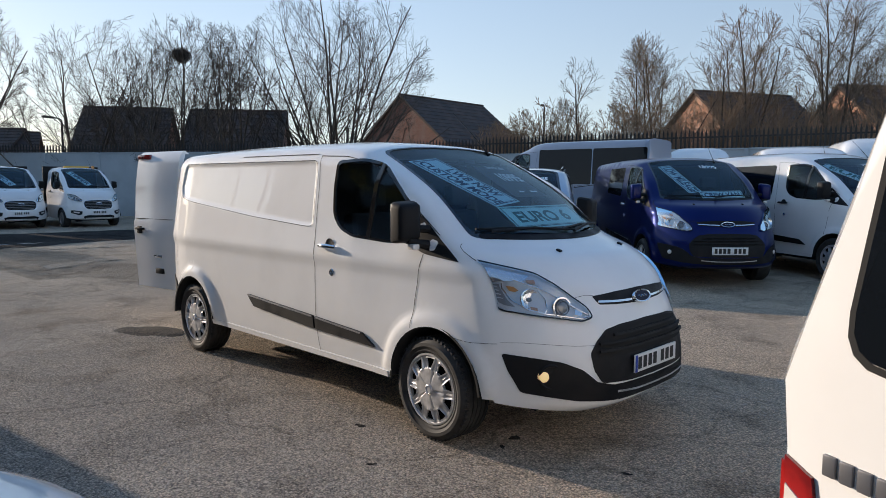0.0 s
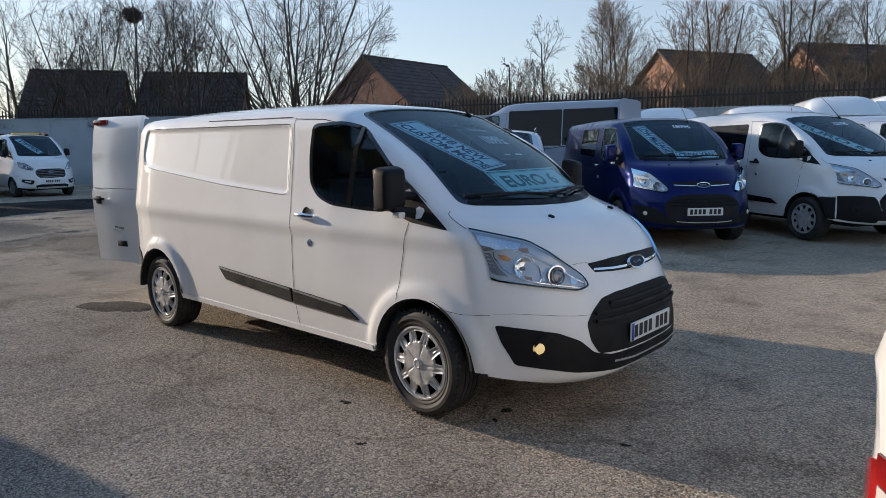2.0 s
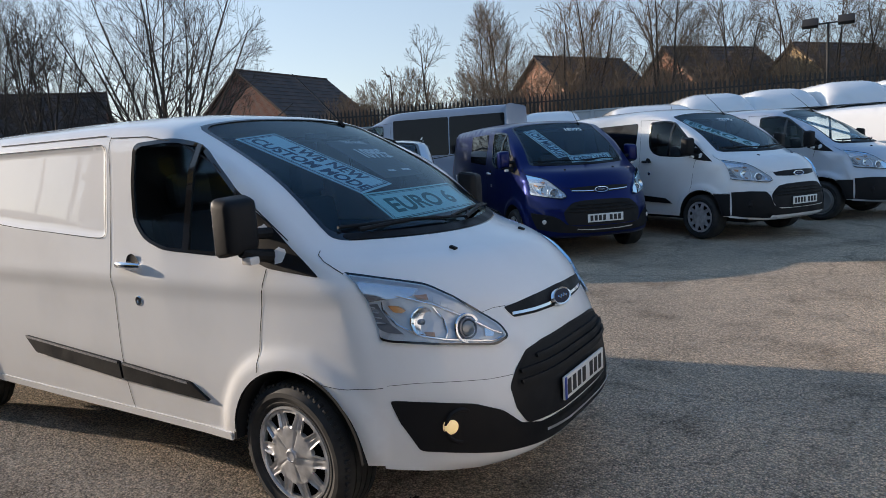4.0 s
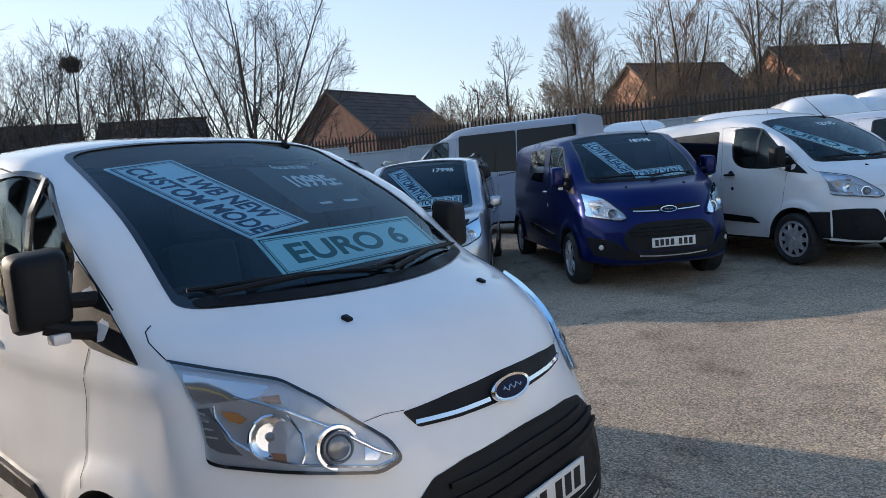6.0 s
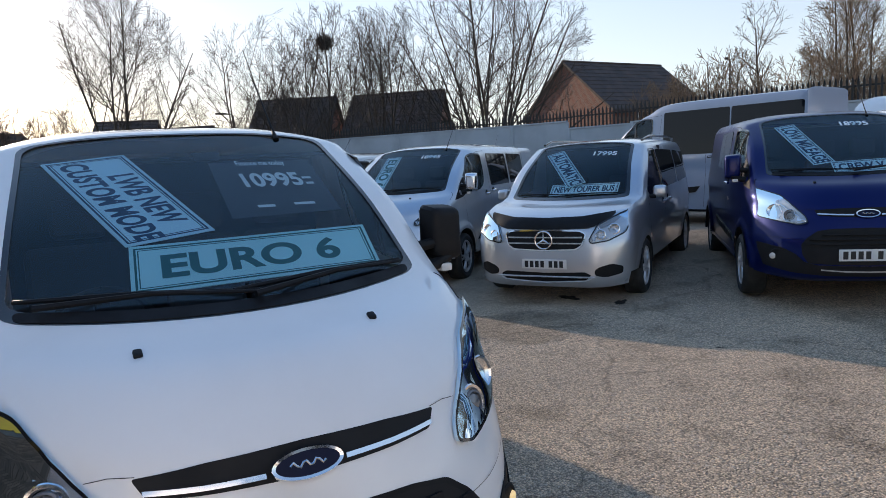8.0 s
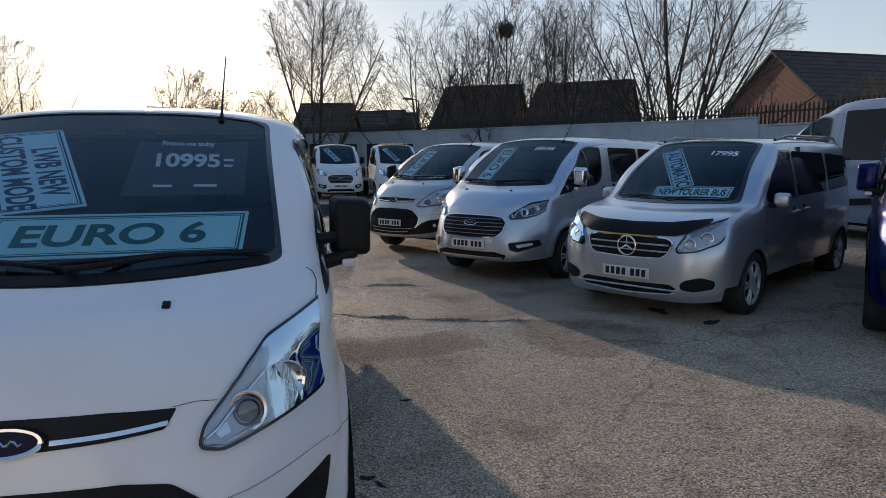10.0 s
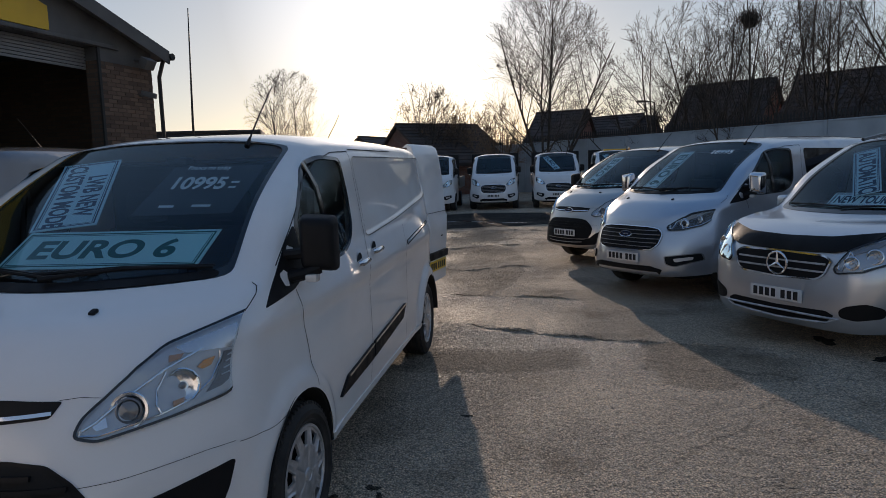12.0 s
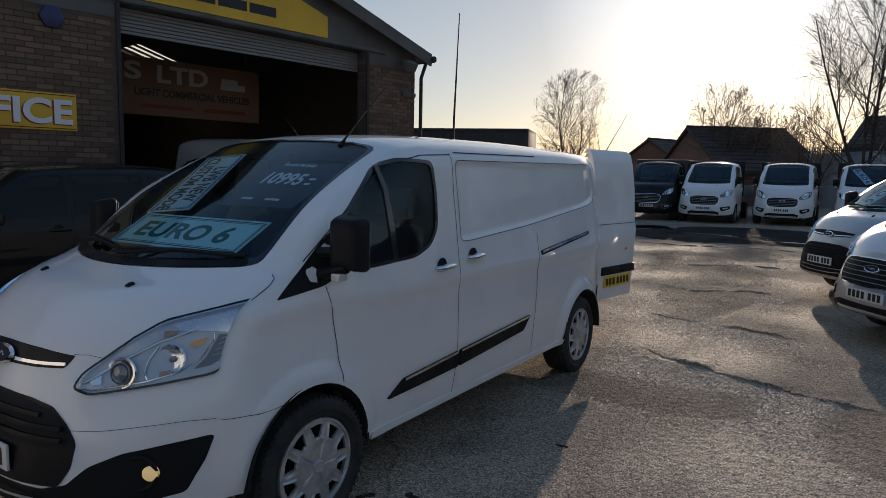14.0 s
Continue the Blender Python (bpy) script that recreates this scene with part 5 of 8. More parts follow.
# ---- the ground ----
def ground_height(x, y):
    x, y = np.asarray(x, float), np.asarray(y, float)
    return 0.16 * smooth((y - 1.5) / 7.5) * smooth((x + 20.0) / 8.0)


def on_ground(x, y, turn):
    return pose(x, y, float(ground_height(x, y)), 0, 0, turn)


# ---- the van in the middle ----
hero, hero_skin, hero_rows = van("panel_van", "white long panel van with open rear doors on the tarmac", WHITE, pose(0, 0, 0), pressed=True, detail=0.06, strip=True, steer=-3)
barn_doors(hero, WHITE, hero_skin.sh)


def screen_sign(thing, skin, rows, name, low, high, y0, y1, words, ink, label, tilt=0.0, off=-0.05, pad=0.08):
    """A board across a windscreen: low and high as shares of its height, y0 to y1 across."""
    a, b, c = (glass_point(skin, *rows, u, y, off) for u, y in ((low, y0), (low + tilt, y1), (high, y0)))
    return flat_board(thing, name, (a, b, c), [(words, pad, 0.24, 1 - pad, 0.78)], ink, label, PALEBOARD)


def slanting_sign(thing, skin, rows, name, top, bottom, width, lines, ink, label, off=-0.045):
    """A board that reads from top to bottom along a slanting line. top and bottom: (share of height, y)."""
    a, b = glass_point(skin, *rows, *top, off), glass_point(skin, *rows, *bottom, off)
    run = b - a
    n = Vector(skin.raised(np.array([(rows[0] + rows[1]) / 2]), np.array([0.0]), 1.0)[0] - skin.raised(np.array([(rows[0] + rows[1]) / 2]), np.array([0.0]), 0.0)[0])
    up = n.cross(run).normalized() * width
    k = len(lines)
    texts = [(w, x0, 0.14 + 0.74 * (k - 1 - i) / k + (0.04 if k > 1 else 0.06), x1, 0.14 + 0.74 * (k - i) / k - 0.04) for i, (w, x0, x1) in enumerate(lines)]
    return flat_board(thing, name, (a - up / 2, b - up / 2, a + up / 2), texts, ink, label, PALEBOARD)


def price(thing, skin, rows, words, low, high, y0, y1, panel=None, small=None, off=-0.012):
    a, b, c = (glass_point(skin, *rows, u, y, off) for u, y in ((low, y0), (low, y1), (high, y0)))
    right, up = b - a, c - a
    up -= right * (up.dot(right) / right.length_squared)
    if panel:
        p, q, r = (glass_point(skin, *rows, u, y, off - 0.008) for u, y in ((panel[0], panel[2]), (panel[0], panel[3]), (panel[1], panel[2])))
        flat_board(thing, "price_panel", (p, q, r), [], INK, "dark price sticker panel", STICKERPANEL, 0.001, False)
    lettering("price", words, up.length, right.length, a, right, up, STICKER, thing, 0.010)
    if small:
        lettering("slogan", small, up.length * 0.45, right.length * 0.85, a + up * 1.45 + right * 0.06, right, up, STICKER, thing, 0.012, bold=0.015)
        for x0, x1, y in ((1.06, 1.22, 0.62), (1.06, 1.20, 0.22), (0.0, 0.28, -1.2), (0.6, 0.95, -1.15)):
            o = a + right * x0 + up * y
            part("small_print", (np.array([o, a + right * x1 + up * y, a + right * x1 + up * (y + 0.16), o + up * 0.16]), [[0, 1, 2, 3]]), STICKER, thing, smooth_angle=0)


flat_board(hero, "sign_board", ((0.222, -0.345, 1.340), (0.160, 0.580, 1.338), (0.001, -0.325, 1.482)), [("EURO 6", 0.11, 0.25, 0.84, 0.76)], GREENINK, "pale aqua windscreen sign reading EURO 6")
flat_board(hero, "slanting_sign_board", ((-0.610, -0.585, 1.802), (0.005, -0.335, 1.485), (-0.655, -0.265, 1.832)), [("LWB NEW", 0.25, 0.54, 0.86, 0.86), ("CUSTOM MODE", 0.05, 0.15, 0.98, 0.47)], NAVYINK, "pale slanting windscreen sign reading LWB NEW CUSTOM MODE", PALEBOARD)
price(hero, hero_skin, hero_rows, "10995", 0.610, 0.700, 0.190, 0.465, (0.46, 0.81, 0.08, 0.58), "Finance me today", -0.05)
part("rain_sensor", box(-0.70, 0.02, 1.79, -0.62, 0.14, 1.83, 0.01), CABIN, hero)

# ---- vans for sale ----
blue_van, blue_skin, rows_b = van("crew_van", "dark blue metallic crew van with tinted side windows", BLUE, on_ground(-1.60, 6.60, -44.8),
                                  side_windows=[[(-1.36, 1.31), (-2.30, 1.36), (-2.32, 1.80), (-1.36, 1.81)]], wheels="alloy", fog=CLEARLAMP, group="vans for sale", mirror_cap=BLUE)
screen_sign(blue_van, blue_skin, rows_b, "sign_board", 0.10, 0.26, -0.12, 0.62, "CREW VAN", NAVYINK, "pale aqua sign reading CREW VAN")
slanting_sign(blue_van, blue_skin, rows_b, "slanting_sign_board", (0.90, -0.42), (0.24, -0.18), 0.22, [("LOW MILEAGE", 0.06, 0.98)], NAVYINK, "pale aqua slanting sign about low mileage")
price(blue_van, blue_skin, rows_b, "18995", 0.74, 0.82, 0.12, 0.40)

white_van, white_skin, rows_w = van("minibus", "white minibus with black bumpers and tinted windows", WHITE, on_ground(0.48, 8.44, -30.6), roof=2.01,
                                    side_windows=[[(-1.36, 1.29), (-2.45, 1.29), (-2.45, 1.80), (-1.36, 1.81)], [(-2.55, 1.29), (-3.45, 1.29), (-3.45, 1.78), (-2.55, 1.80)]], bumper="black", chrome=False, fog=TRIM, group="vans for sale")
slanting_sign(white_van, white_skin, rows_w, "slanting_sign_board", (0.88, -0.55), (0.16, 0.05), 0.24, [("EURO 6", 0.08, 0.92)], GREENINK, "pale aqua slanting sign reading EURO 6")
price(white_van, white_skin, rows_w, "12995", 0.72, 0.80, 0.05, 0.35)

silver_van, silver_skin, rows_s = van("panel_van", "pale silver panel van with black bumper and steel wheels", GREYSILVER, on_ground(1.75, 11.0, -20.0), bumper="black", chrome=False, wheels="steel", fog=TRIM, group="vans for sale")
slanting_sign(silver_van, silver_skin, rows_s, "slanting_sign_board", (0.88, -0.60), (0.22, 0.20), 0.2, [("AUTOMATIC", 0.06, 0.95)], NAVYINK, "pale slanting sign reading AUTOMATIC")
van("panel_van", "white panel van with black bumper", WHITE, on_ground(4.6, 13.6, -16.0), bumper="black", chrome=False, wheels="steel", fog=TRIM, group="vans for sale")

facelift, face_skin, rows_f = van("tourer_van", "silver tourer van with chrome barred grille", SILVER, on_ground(-6.48, 3.83, -50.1), front="later",
                                  side_windows=[[(-1.36, 1.29), (-2.40, 1.29), (-2.40, 1.80), (-1.36, 1.81)], [(-2.50, 1.29), (-3.45, 1.29), (-3.45, 1.78), (-2.50, 1.80)]], wheels="alloy", mirror_cap=CHROME, group="vans for sale")
slanting_sign(facelift, face_skin, rows_f, "slanting_sign_board", (0.88, -0.42), (0.16, -0.36), 0.24, [("EURO 6", 0.08, 0.92)], GREENINK, "pale aqua upright sign reading EURO 6")
price(facelift, face_skin, rows_f, "18995", 0.72, 0.80, 0.12, 0.42)
champagne, champ_skin, rows_c = van("tourer_van", "champagne metallic van with two-tone bumper", CHAMPAGNE, on_ground(-9.47, 3.20, -50.6),
                                    side_windows=[[(-1.36, 1.29), (-2.40, 1.29), (-2.40, 1.80), (-1.36, 1.81)]], wheels="alloy", fog=CLEARLAMP, group="vans for sale")
slanting_sign(champagne, champ_skin, rows_c, "slanting_sign_board", (0.86, -0.40), (0.16, -0.36), 0.24, [("EURO 6", 0.08, 0.92)], GREENINK, "pale aqua upright sign reading EURO 6")
screen_sign(champagne, champ_skin, rows_c, "sign_board", 0.04, 0.18, -0.2, 0.5, "EURO 6", GREENINK, "pale aqua sign on the dashboard")


def people_carrier(where):
    sh = people_carrier_shape()
    r0, r1 = sh.at[8], sh.at[10] + 1
    skin = Skin(sh, sh.at[8])
    thing = tagged(new("people_carrier"), "silver people carrier with dark bonnet guard and roof rails", "van", "vans for sale")
    thing.matrix_world = where
    win = rounded([(-1.32, 1.70), (-1.05, 1.70), (-0.62, 1.42), (-0.40, 1.20), (-0.50, 1.14), (-1.32, 1.18)], 0.04)
    body = part("body", body_shell(sh, [dense(win, 0.08)], 0.10, (), (r0, r1)), SILVER, thing, smooth_angle=38)
    rows, qs = np.arange(r0, r1 + 1), np.linspace(-0.835, 0.835, 17)
    grid = np.concatenate([skin.raised(np.full(17, float(s)), qs, -0.004) for s in rows])
    screen = part("windscreen", (grid, [[i * 17 + j, i * 17 + j + 1, (i + 1) * 17 + j + 1, (i + 1) * 17 + j] for i in range(len(rows) - 1) for j in range(16)]), GLASS, thing, "raked clear windscreen")
    screen.visible_shadow = False
    a, b, q = r0 * 0.1, r1 * 0.1, 0.855 * 0.75
    part("windscreen_border", skin.sheet(skin.glass, rounded([(a - 0.03, -q), (b + 0.01, -q), (b + 0.01, q), (a - 0.03, q)], 0.08), 0.003, 0.004, 0.10,
                                         [rounded([(a + 0.04, -q * 0.945), (b - 0.03, -q * 0.935), (b - 0.03, q * 0.935), (a + 0.04, q * 0.945)], 0.09)]), GLOSSBLACK, screen)
    for sg in (-1, 1):
        lift = skin.side(sg)
        pane = part("side_window", skin.sheet(lift, win, -0.005, 0.0, 0.15, flip=sg > 0), PRIVACY, thing)
        part("window_seal", skin.sheet(lift, win.mean(0) + (win - win.mean(0)) * 1.04, 0.002, 0.008, 0.15, [win.mean(0) + (win - win.mean(0)) * 0.96], flip=sg > 0), GLOSSBLACK, pane)
        for poly in ([(-1.40, 1.18), (-2.55, 1.20), (-2.60, 1.68), (-1.40, 1.70)], [(-2.66, 1.20), (-3.75, 1.24), (-3.68, 1.64), (-2.70, 1.68)]):
            part("rear_side_window", skin.sheet(lift, rounded(poly, 0.05), 0.004, 0.005, 0.2, flip=sg > 0), PRIVACY, thing, "dark tinted side window")
        for s in ([(-1.38, 1.72), (-1.36, 1.1), (-1.33, 0.5), (-1.25, 0.32)], [(-0.36, 1.12), (-0.30, 0.9), (-0.32, 0.62)]):
            part("panel_gap", skin.ribbon(lift, s, 0.006), SEAM, body)
        part("side_crease", skin.ribbon(lift, [(-3.9, 0.98), (-2.0, 0.94), (-0.2, 0.90)], 0.012, 0.002), SILVER, body)
        door_handle(thing, skin, -1.22, 1.02, sg, SILVER)
        door_handle(thing, skin, -1.58, 1.03, sg, SILVER)
        for ax, az, r, _ in sh.arches:
            w = sg * float(sh.side(ax, az + r)[0])
            arch_liner(thing, ax, az, r, w, sg, 0.5)
            add_wheel(thing, ax, sg * 0.95, "alloy")
        m = part("door_mirror", moved(box(-0.06, -0.085, -0.075, 0.06, 0.085, 0.075, 0.055, 4), pose(-0.50, sg * 1.03, 1.18, 0, 0, sg * 10)), SILVER, thing, "silver door mirror")
        part("mirror_arm", tube([(-0.44, sg * 0.88, 1.12), (-0.45, sg * 0.99, 1.12)], 0.025, 8), TRIM, m)
        line = [(x, sg * (float(sh.side(x, 1.78)[0]) - 0.06), 1.885 - 0.004 * abs(x + 2.6) ** 2 - (0.05 if k in (0, 7) else 0)) for k, x in enumerate(np.linspace(-1.25, -3.85, 8))]
        part("roof_rail", tube(line, 0.018, 8), GLOSSBLACK, thing, "black roof rail")
        lamp = [(0.880, 1.035), (0.70, 0.955), (0.58, 0.885), (0.505, 0.735), (0.53, 0.70), (0.70, 0.725), (0.845, 0.80), (0.892, 0.92)]
        headlamp(thing, skin, sg, lamp, [(0.62, 0.79, 0.050, "bowl"), (0.745, 0.845, 0.055, "bowl")], None, lambda z: z)
        pod = np.array([(sg * y, z) for y, z in ((0.56, 0.40), (0.61, 0.44), (0.74, 0.475), (0.84, 0.44), (0.83, 0.36), (0.68, 0.325), (0.57, 0.345))])
        part("bumper_intake", skin.sheet(skin.nose, rounded(pod, 0.03), 0.004, 0.005, 0.05), TRIM, thing)
    lift = skin.nose
    sym = lambda pts: np.array([(-y, z) for y, z in pts] + [(y, z) for y, z in pts[::-1]])
    gp = rounded(sym([(0.0, 0.845), (0.40, 0.835), (0.47, 0.80), (0.43, 0.68), (0.36, 0.635), (0.0, 0.62)])[::-1], 0.03)
    gr = part("grille", skin.sheet(lift, gp, 0.006, 0.008, 0.06, flip=True), TRIM, thing, "black grille with two chrome bars")
    for z in (0.70, 0.765):
        bar = sym([(0.0, z + 0.007), (0.43, z + 0.009), (0.43, z - 0.007), (0.0, z - 0.007)])[::-1]
        part("chrome_bar", skin.sheet(lift, bar, 0.016, 0.010, 0.08, flip=True), ALLOY, gr)
    part("grille_rim", skin.ribbon(lift, np.vstack([gp, gp[:1]]), 0.014, 0.012), CHROME, gr)
    c = lift(np.array([(0.0, 0.735)]), 0.03)[0]
    ring = moved(tube([(0, 0.098 * math.cos(t), 0.098 * math.sin(t)) for t in np.linspace(0, 2 * np.pi, 33)], 0.010, 8, False), pose(*c))
    bd = part("badge", ring, CHROME, gr, "round chrome badge")
    for t in (90, 210, 330):
        part("badge_spoke", moved(tube([(0, 0, 0), (0.004, 0.095 * math.cos(radians(t)), 0.095 * math.sin(radians(t)))], [0.014, 0.004], 6), pose(*c)), CHROME, bd)
    low = rounded(sym([(0.0, 0.37), (0.46, 0.385), (0.53, 0.35), (0.47, 0.295), (0.0, 0.27)])[::-1], 0.02)
    part("lower_intake", skin.sheet(lift, low, 0.004, 0.005, 0.06, flip=True), TRIM, thing)
    part("intake_lip", tube(lift(dense(sym([(0.0, 0.262), (0.47, 0.287), (0.56, 0.33)]), 0.04, False), 0.012), 0.010, 6), ALLOY, thing, "bright lip under the intake")
    guard = sym([(0.0, 0.965), (0.40, 0.975), (0.74, 1.020), (0.70, 0.958), (0.56, 0.885), (0.48, 0.862), (0.0, 0.850)])[::-1]
    part("bonnet_guard", skin.sheet(lift, rounded(guard, 0.02), 0.018, 0.014, 0.06, flip=True), TRIM, thing, "dark plastic bonnet guard")
    x = float(lift(np.array([(0.0, 0.47)]), 0)[0][0])
    plate(thing, skin, x + 0.02, 0.47)
    part("underbody", box(-3.9, -0.6, 0.22, 0.6, 0.6, 0.46), DARK, thing, smooth_angle=0)
    part("dashboard", box(-0.55, -0.76, 0.7, -0.05, 0.76, 1.08, 0.08, 3), CABIN, thing)
    part("headlining", box(-3.6, -0.66, 1.74, -1.2, 0.66, 1.76), CABIN, thing, smooth_angle=0)
    part("cabin_floor", box(-3.8, -0.85, 0.40, 0.2, 0.85, 0.46), DARK, thing, smooth_angle=0)
    part("cabin_partition", box(-1.72, -0.82, 0.4, -1.68, 0.82, 1.75), CABIN, thing, smooth_angle=0)
    for y0, y1 in ((-0.66, -0.16), (0.16, 0.66)):
        part("seat", joined(box(-1.45, y0, 0.62, -0.95, y1, 0.8, 0.06, 3), moved(box(-0.08, y0, 0, 0.07, y1, 0.62, 0.06, 3), pose(-1.46, 0, 0.75, 0, -10, 0)), moved(box(-0.05, y0 + 0.12, 0, 0.05, y1 - 0.12, 0.18, 0.05, 3), pose(-1.56, 0, 1.38, 0, -8, 0))), CLOTH, thing)
    wip = []
    for y0, y1 in ((0.02, 0.62), (-0.60, 0.05)):
        p0, p1 = glass_point(skin, r0, r1, 0.05, y0, 0.02), glass_point(skin, r0, r1, 0.06, y1, 0.014)
        wip.append(tube([p0, (p0 + p1) / 2 + Vector((0.01, 0, 0.01)), p1], [0.010, 0.009, 0.006], 6))
    part("windscreen_wiper", joined(*wip), TRIM, thing)
    screen_sign(thing, skin, (r0, r1), "sign_board", 0.12, 0.27, -0.24, 0.60, "NEW TOURER BUS", NAVYINK, "white sign reading NEW TOURER BUS", pad=0.06)
    slanting_sign(thing, skin, (r0, r1), "slanting_sign_board", (0.86, -0.42), (0.26, 0.08), 0.24, [("AUTOMATIC", 0.06, 0.98)], NAVYINK, "pale aqua slanting sign reading AUTOMATIC")
    price(thing, skin, (r0, r1), "17995", 0.68, 0.76, 0.16, 0.46)
    return thing


people_carrier(on_ground(-3.95, 4.86, -56.0))

# a long pale minibus behind, broadside on
van("minibus", "long pale silver minibus with a band of dark windows", shader("pale blue silver paint", (0.22, 0.29, 0.40), 0.4, 0.2, 0.5), on_ground(-9.49, 11.50, 190.0), rear=-4.35, roof=2.04, tall=1.31, lean=-0.06, square=True,
    side_windows=[[(-1.36, 1.20), (-2.85, 1.20), (-2.85, 1.89), (-1.36, 1.89)], [(-2.88, 1.20), (-4.27, 1.20), (-4.27, 1.89), (-2.88, 1.89)]], bumper="black", chrome=False, group="vans for sale")
# tall white vans further back, of which the domed roofs show
def high_roof(thing, low, high, rear):
    """A ribbed plastic roof dome on a van, from behind the windscreen to the back."""
    rows, n = [], 15
    stations = [(-0.78, 0.02), (-0.92, 0.34), (-1.12, 0.66), (-1.40, 0.88), (-1.75, 0.98)] + [(-1.95 - 0.30 * k, 1.0 if k % 2 else 0.972) for k in range(int((-2.1 - rear) / 0.30))] + [(rear + 0.14, 0.96), (rear + 0.05, 0.80), (rear + 0.02, 0.02)]
    for x, share in stations:
        for k in range(n):
            a = math.pi * k / (n - 1)
            c, d = math.cos(a), math.sin(a)
            rows.append((x, math.copysign(abs(c) ** 0.40, c) * (0.90 - 0.16 * d), low + (high - low) * share * d ** 0.38))
    faces = [[i * n + k, i * n + k + 1, (i + 1) * n + k + 1, (i + 1) * n + k] for i in range(len(stations) - 1) for k in range(n - 1)]
    part("high_roof", (np.array(rows), faces), WHITE, thing, "domed white high roof with ribs", 50)


for x, y, top in ((-1.9, 12.6, 2.40), (-5.6, 15.2, 2.62), (-1.05, 16.1, 2.76), (0.45, 17.3, 2.80), (2.2, 18.0, 2.88), (4.05, 18.5, 2.90), (5.95, 19.0, 2.92), (8.0, 19.6, 2.92), (10.1, 20.3, 2.94), (12.3, 21.1, 2.94)):
    tall_van = van("high_roof_van", "white high-roofed van with a domed ribbed roof", WHITE, on_ground(x, y, -65), tall=1.15, bumper="black", chrome=False, moulding=False, group="high-roofed vans")[0]
    high_roof(tall_van, 2.18, top, -4.05)
van("estate_van", "silver van with roof rails", GREYSILVER, on_ground(-13.0, 9.0, -48.0), roof=1.95, chrome=False, group="vans for sale")

# ---- trucks along the far wall ----
def tipper(name, label, where, crew=False, bed=True, colour=WHITE, sign=None, beacon=False):
    t, skin, rows = van(name, label, colour, where, rear=-1.62, roof=1.95, tall=1.18, front="later", bumper="black", chrome=False, moulding=False, wheels="steel", fog=TRIM, category="truck", group="trucks by the wall", wide=1.02)
    part("chassis", box(-5.2, -0.45, 0.45, -1.4, 0.45, 0.62), DARK, t, smooth_angle=0)
    for sg in (-1, 1):
        add_wheel(t, -3.6, sg * 0.97, "steel")
    grey = shader("grey steel bed", (0.16, 0.17, 0.17), 0.6, 0.3)
    if bed:
        b = part("load_bed", box(-5.3, -1.02, 0.85, -1.75, 1.02, 0.95, 0.01), grey, t)
        for y in (-1.02, 1.0):
            part("drop_side", box(-5.3, y, 0.95, -1.75, y + 0.03, 1.35, 0.006), grey, b)
        part("headboard", box(-1.80, -1.02, 0.95, -1.72, 1.02, 2.30, 0.01), TRIM, b, "dark headboard behind the cab")
        part("tail_board", box(-5.33, -1.02, 0.95, -5.29, 1.02, 1.35, 0.006), grey, b)
    else:
        part("load_box", box(-5.4, -1.03, 0.55, -1.5, 1.03, 2.35, 0.06), colour, t)
    if beacon:
        part("light_bar", box(-1.25, -0.45, 2.24, -1.05, 0.45, 2.31, 0.02), shader("amber light bar", (0.75, 0.42, 0.02), 0.3, 0, 0.3), t)
        part("beacon", moved(lathe([(0.05, 0.0), (0.05, 0.09), (0.03, 0.12), (0, 0.125)], 16, "z"), pose(-0.95, 0.55, 2.22)), AMBER, t)
    if sign:
        slanting_sign(t, skin, rows, "slanting_sign_board", (0.85, -0.45), (0.2, 0.0), 0.26, [(sign, 0.06, 0.94)], NAVYINK, "pale slanting windscreen sign")
    return t


tipper("panel_van", "black panel van facing the yard", on_ground(-24.6, -4.6, 4.0), bed=False, colour=BLACKPAINT)
tipper("dropside_truck", "white dropside truck with black bumper", on_ground(-24.6, -2.5, 3.0))
tipper("dropside_truck", "white dropside truck with black bumper", on_ground(-25.4, 0.0, 2.0))
tipper("dropside_truck", "white dropside truck with black bumper", on_ground(-25.6, 2.6, 2.0), sign="EURO 6")
tipper("tipper_truck", "white tipper truck with amber light bar", on_ground(-25.0, 5.0, 2.0), sign="TIPPER", beacon=True)

